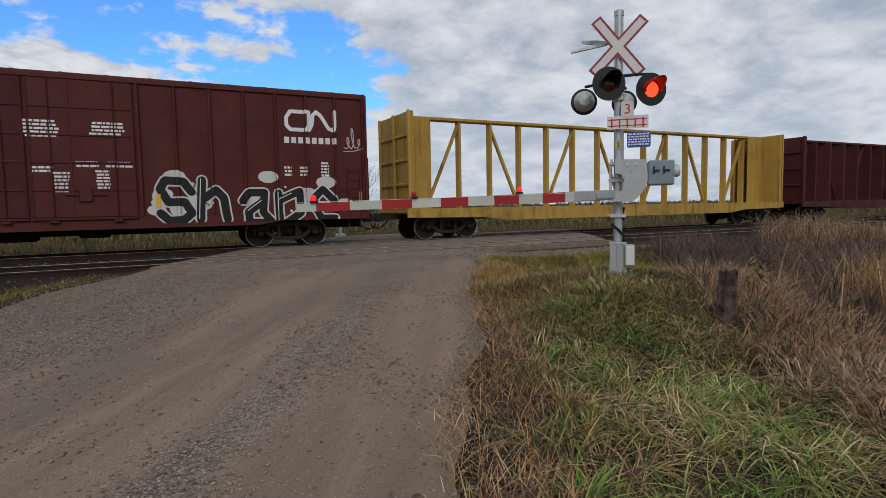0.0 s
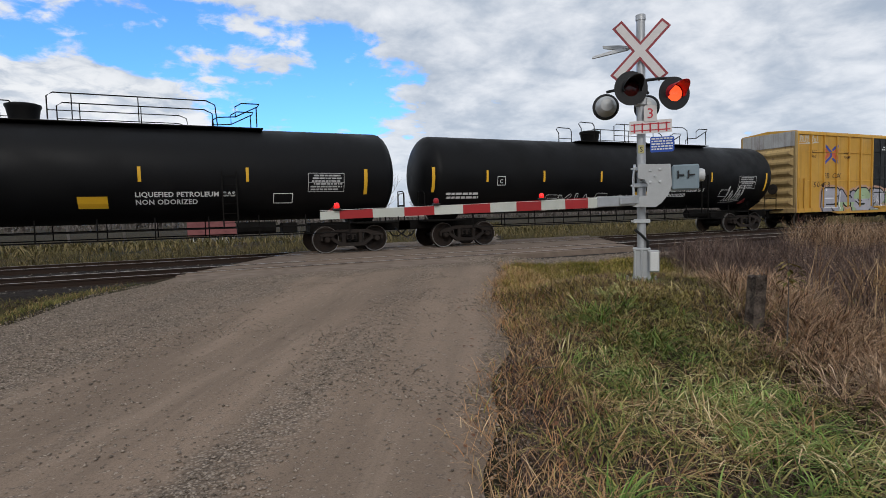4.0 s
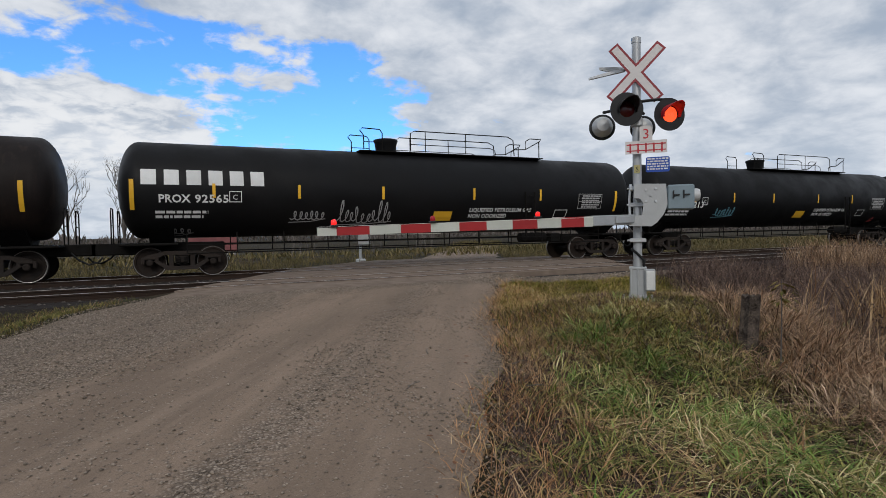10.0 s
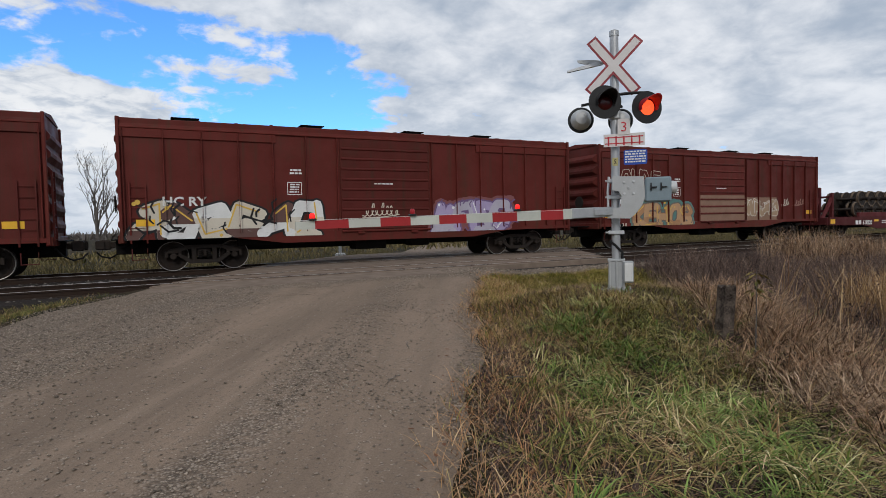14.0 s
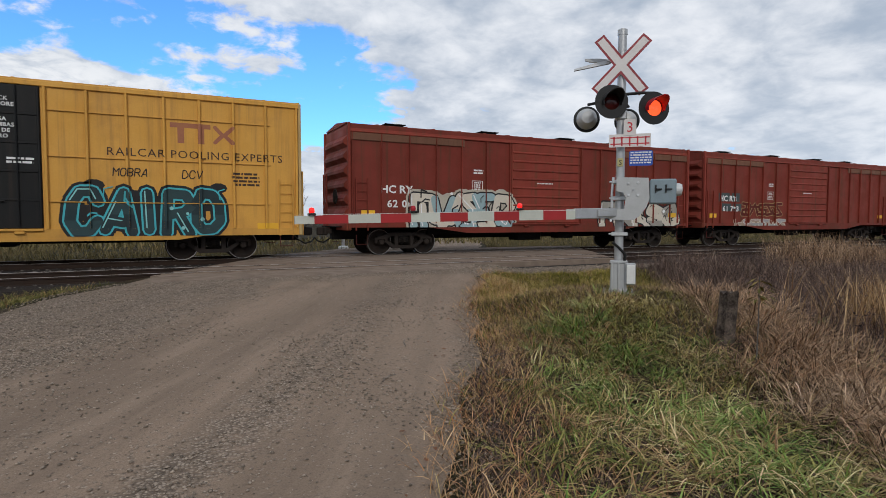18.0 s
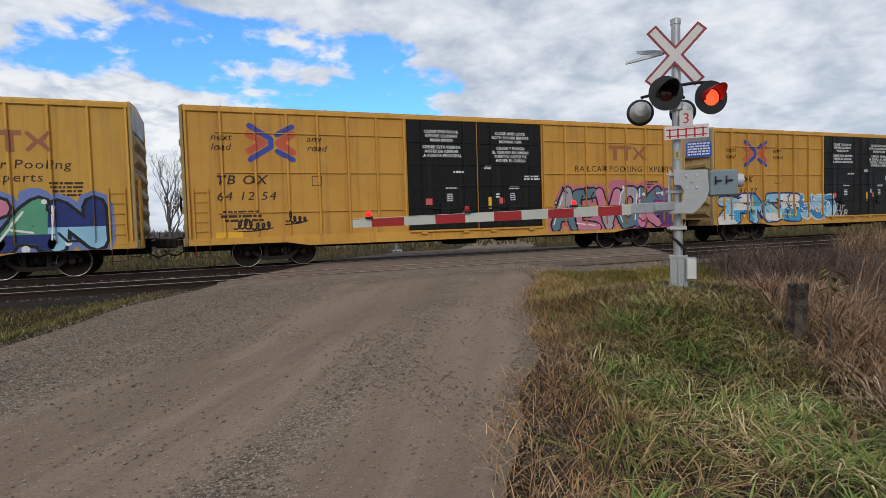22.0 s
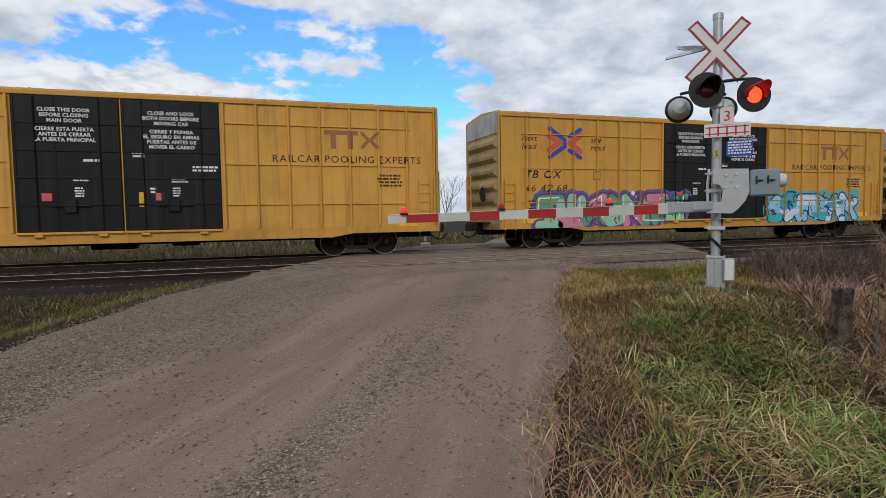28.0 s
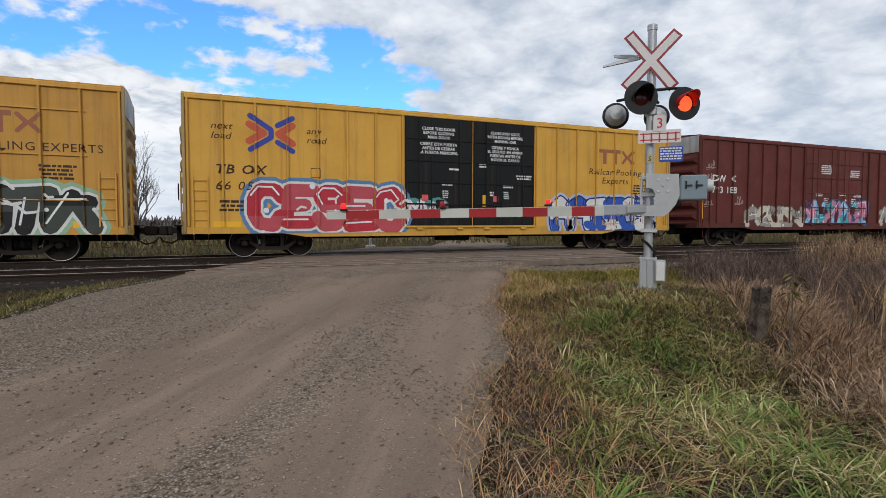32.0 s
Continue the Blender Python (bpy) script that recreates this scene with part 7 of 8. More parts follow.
def graffiti(root, x0, x1, z0, z1, n, fills, edge=(0.01, 0.01, 0.01), halo=None, seed=1, weight=0.30, shine=(0.8, 0.8, 0.8), label="spray-painted graffiti", body=None):
    """A sprayed piece in layers of halo, outline, fill and shine; n is its word, or the count of its bands."""
    rnd = random.Random(seed)
    word = n if isinstance(n, str) else ""
    n = len(word) or n
    fills = [fills] if isinstance(fills[0], (int, float)) else fills
    step = (x1 - x0) / n
    H = z1 - z0
    w = min(step * 1.15, H) * weight
    forms = []
    for i in range(n):
        g = form(rnd, word[i] if word else None)
        fx, fz = not word and rnd.random() < 0.4, not word and rnd.random() < 0.3
        sl, dz, sc = rnd.uniform(-0.06, 0.14), rnd.uniform(-0.05, 0.05), rnd.uniform(0.90, 1.05)
        for line in g:
            pts = []
            for px_, pz_ in line:
                px_, pz_ = (1 - px_ if fx else px_), (1 - pz_ if fz else pz_)
                u = (px_ - 0.5) * (0.86 if word else 0.98) + 0.5 + sl * (pz_ - 0.5)
                pts.append((x0 + step * (i + u * 0.92 + 0.04), z0 + w * 0.6 + (H - w * 1.2) * min(1.02, max(-0.22, pz_ * sc + dz))))
            forms.append((pts, i))
    first = None
    if halo:
        polys = [p for pts, _ in forms for p in stroke(pts, w * 1.95)]
        for k in range(n * 3):
            cx, cz, r = rnd.uniform(x0, x1), rnd.uniform(z0 + H * 0.3, z1 + H * 0.03), rnd.uniform(0.12, 0.24) * H
            polys.append([(cx + r * 1.3 * math.cos(a * math.pi / 5), cz + r * 0.8 * math.sin(a * math.pi / 5)) for a in range(10)])
        first = lay(root, "graffiti", polys, spray(halo), 0.002, None, label)
    polys = [p for pts, _ in forms for p in stroke(pts, w * 1.38)]
    ob = lay(root, "outline_paint" if first else "graffiti", polys, spray(edge), 0.007, first, "" if first else label)
    first = first or ob
    for c in range(len(fills)):
        polys = [p for pts, i in forms for p in stroke(pts, w) if i % len(fills) == c or len(fills) == 1]
        lay(root, "fill_paint", polys, body or spray(fills[c]), 0.0125 + 0.0005 * c, first)
    if body:
        return
    if len(fills) > 1:
        for c in range(len(fills)):
            polys = []
            for pts, i in forms:
                if (i + 1) % len(fills) == c:
                    for p in stroke(pts, w * 0.98):
                        bit = cut(p, 1, z0 - 1, z0 + H * (0.34 + 0.12 * (i % 3)))
                        if bit:
                            polys.append(bit)
            lay(root, "shade_paint", polys, spray(fills[c]), 0.0185, first)
    polys = []
    for pts, _ in forms:
        if rnd.random() < 0.7:
            polys += stroke([(x - w * 0.22, z + w * 0.22) for x, z in pts[:max(2, len(pts) // 2)]], w * 0.13)
    for k in range(n):
        cx, cz, r = rnd.uniform(x0, x1), rnd.uniform(z0, z1), w * rnd.uniform(0.12, 0.25)
        polys.append([(cx + r * math.cos(a), cz + r * math.sin(a)) for a in [k2 * math.pi / 4 for k2 in range(8)]])
    lay(root, "shine_paint", polys, spray(shine), 0.0235, first)
    polys = []
    for k in range(n if word else n * 3):
        px_, pz_ = rnd.uniform(x0, x1), rnd.uniform(z0 + 0.1 * H, z1 - 0.1 * H)
        a, l = rnd.choice((0.3, 1.2, 1.57, 1.9, 2.8)) + rnd.uniform(-0.2, 0.2), rnd.uniform(0.15, 0.4) * H
        mid_ = (px_ + l * 0.5 * math.cos(a + 0.4), pz_ + l * 0.5 * math.sin(a + 0.4))
        end_ = (mid_[0] + l * 0.5 * math.cos(a - 0.5), min(z1, max(z0, mid_[1] + l * 0.5 * math.sin(a - 0.5))))
        polys += stroke([(px_, pz_), mid_, end_], w * rnd.uniform(0.10, 0.2))
    lay(root, "detail_paint", polys, spray(edge), 0.0285, first)


def tag(root, x0, x1, z0, z1, col=(0.65, 0.65, 0.65), seed=1, w=0.035):
    """A quick scrawled line."""
    rnd = random.Random(seed)
    n = max(3, round((x1 - x0) / 0.2))
    step, H = (x1 - x0) / (n + 0.6), z1 - z0
    pts = []
    for i in range(n):
        tall, base, tilt = H * rnd.choice((0.45, 0.55, 0.7, 1.0)) / 2, z0 + H * rnd.uniform(0.0, 0.12), rnd.uniform(-0.2, 0.4)
        for k in range(9):
            a = 2 * math.pi * (k / 9) - 2.2
            z = base + tall * (1 + math.sin(a))
            pts.append((x0 + step * (i + 0.4 + k / 9 + 0.42 * math.cos(a)) + tilt * (z - base) * 0.5, z))
    lay(root, "scrawl", stroke(pts, w), spray(col), 0.003, None, "scrawled paint line")
    lay(root, "scrawl", stroke([(x0, z0 - 0.05), (x0 + (x1 - x0) * 0.6, z0 - 0.02), (x1, z0 + 0.06)], w * 0.8), spray(col), 0.0034)


def scrawl(root, word, x, z, size, col, w=0.03):
    """A short word written with one thin line."""
    polys = []
    for i, ch in enumerate(word):
        for line in lines_of(STROKES[ch]):
            polys += stroke([(x + size * (0.82 * i + 0.62 * a + 0.12 * b), z + size * b) for a, b in line], w)
    lay(root, "scrawl", polys, spray(col), 0.008, None, "scrawled paint word")


def rect(x0, x1, z0, z1):
    return [(x0, z0), (x1, z0), (x1, z1), (x0, z1)]


def bars(root, x0, x1, z0, z1, rows, mat="white_paint", seed=1, name="stencil_print"):
    """Rows of small unreadable stencil writing, as broken bars."""
    rnd = random.Random(seed)
    polys = []
    h = (z1 - z0) / rows
    for r in range(rows):
        x = x0 + rnd.uniform(0, 0.12) * (x1 - x0)
        end = x1 - rnd.uniform(0, 0.15) * (x1 - x0)
        while x < end:
            l = min(end - x, rnd.uniform(0.5, 2.2) * h)
            polys.append(rect(x, x + l, z0 + h * r + h * 0.2, z0 + h * r + h * 0.78))
            x += l + h * 0.28
    return lay(root, name, polys, mat, 0.003)


def blocks(root, x0, x1, z0, z1, n, mat="white_paint", gap=0.16, slant=0.0, name="mark"):
    """Plain letter-sized bars in place of an owner's mark."""
    step = (x1 - x0) / n
    polys = []
    for i in range(n):
        a, b = x0 + step * i + step * gap / 2, x0 + step * (i + 1) - step * gap / 2
        polys.append([[(x + slant * (z - z0), z) for x, z in rect(a, b, z0, z1)]])
    return [lay_one(root, name, p, mat, 0.003) for p in polys]


def text(root, words, x, z, size, mat, wide=1.0, slant=0.0, spacing=1.0, thick=0.0, align="LEFT", name="lettering"):
    """Painted words that follow the car's side."""
    src = lettering(words, size, mat, wide, spacing, slant, thick, align)
    me = src.copy()
    relief = RELIEF.get(root)
    for p in me.vertices:
        gx, gz = p.co.x + x, p.co.z + z
        if relief is None:
            y = -math.sqrt(max(0.01, TANK_R ** 2 - (gz - TANK_Z) ** 2)) - 0.014
        else:
            posts, w, d0, d1 = relief[:4]
            y = -HW + 0.02
            if d0 < gx < d1:
                y = -HW - 0.045
            if any(abs(gx - q) < w + 0.02 for q in posts):
                y = -HW - 0.07
            y -= 0.006
        p.co = (gx, p.co.y + y, gz)
    ob = part(name, me, root)
    ob["kind"] = "stuff"
    return ob


def cross_logo(root, x0, x1, z0, z1):
    X = lambda u: x0 + (x1 - x0) * u
    Zf = lambda u: z0 + (z1 - z0) * u
    w = (x1 - x0) * 0.135
    P = lambda *pts: [(X(a), Zf(b)) for a, b in pts]
    red = stroke(P((0.08, 0.72), (0.36, 0.5), (0.08, 0.28)), w) + stroke(P((0.92, 0.74), (0.64, 0.5), (0.92, 0.26)), w)
    blue = stroke(P((0.1, 0.94), (0.5, 0.6), (0.5, 0.4), (0.1, 0.06)), w * 0.75) + stroke(P((0.62, 0.72), (0.92, 0.94)), w * 0.75) + stroke(P((0.62, 0.28), (0.92, 0.06)), w * 0.75)
    a = lay(root, "emblem", red, "logo_red", 0.003, None, "red and blue crossed emblem")
    lay(root, "emblem_blue", blue, "logo_blue", 0.009, a)


def owner_mark(root, x0, x1, z0, z1):
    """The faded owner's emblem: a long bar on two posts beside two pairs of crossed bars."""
    w, t = x1 - x0, (z1 - z0) * 0.24
    lay(root, "owner_emblem", [rect(x0, x0 + 0.62 * w, z1 - t, z1), rect(x0 + 0.11 * w, x0 + 0.21 * w, z0, z1 - t), rect(x0 + 0.42 * w, x0 + 0.52 * w, z0, z1 - t)]
        + stroke([(x0 + 0.69 * w, z1 - t / 2), (x0 + 0.81 * w, (z0 + z1) / 2), (x0 + 0.69 * w, z0 + t / 2)], t * 0.8) + stroke([(x0 + 0.97 * w, z1 - t / 2), (x0 + 0.84 * w, (z0 + z1) / 2), (x0 + 0.97 * w, z0 + t / 2)], t * 0.8),
        "faded_red", 0.003, None, "faded red owner's emblem")


def yellow_marks(root, number, patched=False, emblem=(-7.95, -6.35, 3.35, 4.55), word_x=(-8.95, -6.05), num=(-8.85, 2.15), slogan=True, owner=True, seed=1):
    """The standing marks of the yellow boxcars."""
    cross_logo(root, *emblem)
    zm = (emblem[2] + emblem[3]) / 2
    for x, a, b in ((word_x[0], "next", "load"), (word_x[1], "any", "road")):
        text(root, a, x, zm + 0.06, 0.30, "brown_lettering", 1.15, 0.25)
        text(root, b, x, zm - 0.24, 0.30, "brown_lettering", 1.15, 0.25)
    if owner:
        text(root, "TB OX", num[0], num[1] + 0.5, 0.40, "brown_lettering", 1.15, 0.2, 1.15, 0.006)
    if patched:
        for k, pair in enumerate(number.split()):
            lay(root, "number_patch", [rect(num[0] + 0.78 * k - 0.04, num[0] + 0.78 * k + 0.60, num[1] - 0.07, num[1] + 0.37)], "dark_paint", 0.002)
            text(root, pair, num[0] + 0.78 * k, num[1], 0.38, "white_paint", 1.15, 0.1, 1.1, 0.006)
    else:
        text(root, number, num[0], num[1], 0.38, "brown_lettering", 1.15, 0.2, 1.15)
    owner_mark(root, 5.9, 7.7, 3.55, 4.15)
    if slogan == 3:
        for i, wd in enumerate(("Railcar Pooling", "Experts")):
            text(root, wd, 6.75, 3.1 - 0.36 * i, 0.36, "brown_lettering", 1.15, 0.12, 1.1, align="CENTER")
    elif slogan == 2:
        text(root, "Railcar Pooling Experts", 6.75, 3.1, 0.36, "brown_lettering", 1.15, 0.05, 1.1, align="CENTER")
    else:
        text(root, "RAILCAR POOLING EXPERTS", 6.7, 3.1, 0.33, "brown_lettering", 1.05, 0.0, 1.12, align="CENTER")
    for x, rows in ((-1.35, ("CLOSE THIS DOOR", "BEFORE CLOSING", "MAIN DOOR")), (1.4, ("CLOSE AND LOCK", "BOTH DOORS BEFORE", "MOVING CAR"))):
        for i, wd in enumerate(rows):
            text(root, wd, x, 4.42 - 0.15 * i, 0.145, "white_paint", 1.0, 0.0, 1.05, 0.004, "CENTER")
    for x, rows in ((-1.35, ("CIERRE ESTA PUERTA", "ANTES DE CERRAR", "LA PUERTA PRINCIPAL")), (1.4, ("CIERRE Y PONGA", "EL SEGURO EN AMBAS", "PUERTAS ANTES DE", "MOVER EL CARRO"))):
        for i, wd in enumerate(rows):
            text(root, wd, x, 3.88 - 0.15 * i, 0.145, "white_paint", 1.0, 0.0, 1.05, 0.004, "CENTER")
    rnd = random.Random(seed)
    for x, z, a, b in ((-0.95, 3.0, 0.5, 0.12), (0.3, 3.15, 0.35, 0.2), (1.9, 2.75, 0.75, 0.2), (-1.2, 2.0, 0.26, 0.3), (-1.25, 2.45, 0.5, 0.14), (1.35, 2.0, 0.24, 0.3), (1.3, 2.42, 0.5, 0.14), (0.75, 2.1, 0.18, 0.2), (-1.75, 1.75, 0.5, 0.08), (2.0, 1.75, 0.45, 0.08)):
        bars(root, x, x + a, z, z + b, max(1, int(b / 0.07)), seed=rnd.randint(0, 99))
    lay(root, "sticker", [rect(-2.0, -1.75, 1.9, 2.12), rect(0.9, 1.12, 1.9, 2.12)], "placard_red", 0.004)
    lay(root, "reflector", [rect(0.45, 0.58, 1.72, 2.15), rect(-8.9, -8.1, 0.98, 1.16), rect(8.35, 9.0, 0.98, 1.16)], "reflector_yellow", 0.004, None, "yellow reflector plates")
    bars(root, -8.75, -7.4, 1.45, 1.85, 3, "brown_lettering", seed=rnd.randint(0, 99))
    bars(root, 7.6, 8.5, 2.3, 2.75, 4, "brown_lettering", seed=rnd.randint(0, 99))
    lay(root, "small_box", stroke([(-5.9, 2.6), (-5.6, 2.6), (-5.6, 2.9), (-5.9, 2.9), (-5.9, 2.6)], 0.02), "brown_lettering", 0.003)


WHITE, BLACK, GREY = (0.72, 0.72, 0.70), (0.010, 0.010, 0.011), (0.34, 0.34, 0.34)
TEAL, AQUA, SKYB, NAVY = (0.02, 0.22, 0.24), (0.06, 0.42, 0.48), (0.30, 0.56, 0.74), (0.015, 0.03, 0.16)
PINK, MAG, RED_, ORANGE = (0.62, 0.22, 0.32), (0.34, 0.03, 0.16), (0.48, 0.03, 0.05), (0.62, 0.24, 0.07)
LILAC, PURPLE, GREEN, LIME = (0.40, 0.33, 0.52), (0.11, 0.05, 0.18), (0.10, 0.34, 0.20), (0.42, 0.46, 0.05)
PEACH, CREAM, SAND = (0.60, 0.42, 0.30), (0.62, 0.56, 0.46), (0.40, 0.27, 0.17)

# brown and maroon boxcars at the head
lay(A1, "logo", stroke([(7.85, 4.4), (7.25, 4.4), (7.12, 4.2), (7.12, 3.95), (7.25, 3.82), (7.75, 3.82), (7.85, 4.0), (7.85, 4.4)], 0.12) + stroke([(7.85, 3.82), (7.95, 4.0), (7.98, 4.3), (8.1, 4.42), (8.25, 4.3), (8.5, 3.9), (8.65, 3.84), (8.72, 3.95), (8.72, 4.45)], 0.12), "white_paint", 0.003, None, "white curved line emblem")
blocks(A1, 7.0, 8.8, 3.38, 3.58, 8, gap=0.3)
tag(A1, 9.0, 9.65, 3.2, 3.9, (0.5, 0.45, 0.43), 3)
graffiti(A1, 3.2, 9.0, 0.80, 2.25, "Shape", [BLACK], BLACK, (0.62, 0.60, 0.58), 4, 0.13)
graffiti(A1, -7.7, -3.9, 0.85, 2.6, "ISEN", [(0.50, 0.50, 0.34), (0.30, 0.42, 0.28), PEACH], (0.66, 0.44, 0.32), (0.30, 0.12, 0.09), 9, 0.30)
text(A1, "793 054", -8.7, 2.48, 0.42, "white_paint", 1.1, 0, 1.1, 0.008)
text(A1, "DW  C", -8.7, 3.02, 0.44, "white_paint", 1.1, 0, 1.1, 0.008)
for i, (x, z, a, b) in enumerate(((0.1, 3.3, 0.9, 0.5), (1.65, 3.4, 0.9, 0.4), (0.2, 2.35, 0.6, 0.2), (1.3, 2.5, 0.6, 0.2), (2.0, 2.5, 0.7, 0.2), (0.75, 1.8, 0.4, 0.6), (1.75, 1.9, 0.4, 0.55), (7.0, 2.3, 0.25, 0.35), (7.5, 2.3, 0.25, 0.35), (8.2, 2.3, 0.3, 0.5), (-2.0, 3.4, 0.9, 0.5), (-1.3, 1.9, 0.4, 0.5))):
    bars(A1, x, x + a, z, z + b, max(2, int(b / 0.09)), seed=i)
lay(A1, "reflector", [rect(-9.6, -9.48, 1.5, 2.3), rect(3.25, 3.37, 1.35, 1.75), rect(9.5, 9.6, 1.4, 1.8), rect(-3.6, -3.5, 1.4, 1.75)], "reflector_yellow", 0.026)
blocks(A2, 2.55, 6.9, 3.52, 3.90, 9, gap=0.55)
blocks(A2, 2.6, 6.85, 2.95, 3.33, 7, gap=0.62)
graffiti(A2, 1.9, 6.6, 0.72, 2.25, "TOSKE", [(0.16, 0.30, 0.22), (0.40, 0.46, 0.36)], (0.06, 0.07, 0.06), (0.46, 0.52, 0.42), 12, 0.34)
graffiti(A2, -1.4, 2.0, 0.70, 1.7, 4, [(0.10, 0.05, 0.05), GREY], (0.6, 0.55, 0.5), None, 15, 0.2)
lay(A2, "shield", stroke([(-6.0, 4.5), (-5.45, 4.42), (-4.9, 4.5), (-4.85, 3.9), (-5.0, 3.6), (-5.45, 3.4), (-5.9, 3.6), (-6.05, 3.9), (-6.0, 4.5)], 0.05), "white_paint", 0.003, None, "white shield outline")
bars(A2, -5.85, -5.0, 3.65, 4.3, 3, seed=5)
text(A2, "21 596", -6.95, 1.95, 0.40, "white_paint", 1.1, 0, 1.1, 0.008)
blocks(A2, -7.0, -6.2, 2.45, 2.75, 2)
graffiti(A2, -5.4, -1.7, 0.82, 2.0, 5, [(0.45, 0.40, 0.34), TEAL, CREAM], (0.5, 0.45, 0.4), None, 16, 0.22)
bars(A2, 0.7, 1.3, 2.7, 3.1, 4, seed=8)
bars(A2, 6.3, 6.9, 2.0, 2.5, 5, seed=9)
lay(A2, "reflector", [rect(7.0, 7.12, 1.5, 2.0), rect(-7.6, -7.48, 1.5, 2.0)], "reflector_yellow", 0.02)
lay(A3, "name_panel", [rect(5.8, 7.8, 3.78, 4.25)], "dark_paint", 0.003, None, "black panel with a white mark")
blocks(A3, 6.0, 7.7, 3.86, 4.17, 3, gap=0.1, name="panel_mark")
for ob in [c for c in A3.children if c.name.startswith("panel_mark")]:
    ob.location.y = -0.004
text(A3, "Railcar Pooling", 7.0, 3.5, 0.22, "brown_lettering", 1.1, 0.2, 1.1, 0, "CENTER")
text(A3, "Experts", 7.0, 3.25, 0.22, "brown_lettering", 1.1, 0.2, 1.1, 0, "CENTER")
graffiti(A3, 0.5, 7.9, 0.66, 2.2, 6, [(0.36, 0.32, 0.42), (0.36, 0.46, 0.30), (0.42, 0.40, 0.46)], BLACK, (0.42, 0.22, 0.14), 22, 0.3)
graffiti(A3, -1.6, 1.7, 0.66, 1.9, 4, [GREY, (0.2, 0.28, 0.12), SAND], (0.6, 0.6, 0.6), None, 23, 0.26)
graffiti(A3, -5.9, -0.2, 0.66, 2.1, "EMSR", [(0.42, 0.41, 0.46), (0.34, 0.33, 0.38), (0.36, 0.48, 0.28)], BLACK, (0.5, 0.3, 0.2), 24, 0.28)
cross_logo(A3, -5.9, -4.55, 3.35, 4.45)
text(A3, "next", -7.0, 3.95, 0.26, "brown_lettering", 1.1, 0.25)
text(A3, "load", -7.0, 3.70, 0.26, "brown_lettering", 1.1, 0.25)
text(A3, "any", -4.1, 3.95, 0.26, "brown_lettering", 1.1, 0.25)
text(A3, "road", -4.1, 3.70, 0.26, "brown_lettering", 1.1, 0.25)
text(A3, "FB OX", -5.9, 2.62, 0.40, "brown_lettering", 1.2, 0.2, 1.2)
text(A3, "50428", -6.7, 2.15, 0.38, "brown_lettering", 1.2, 0.1, 1.3)
tag(A3, -8.0, -6.3, 4.45, 4.95, (0.6, 0.6, 0.55), 30)
bars(A3, -0.6, 0.9, 4.2, 4.45, 2, seed=3)

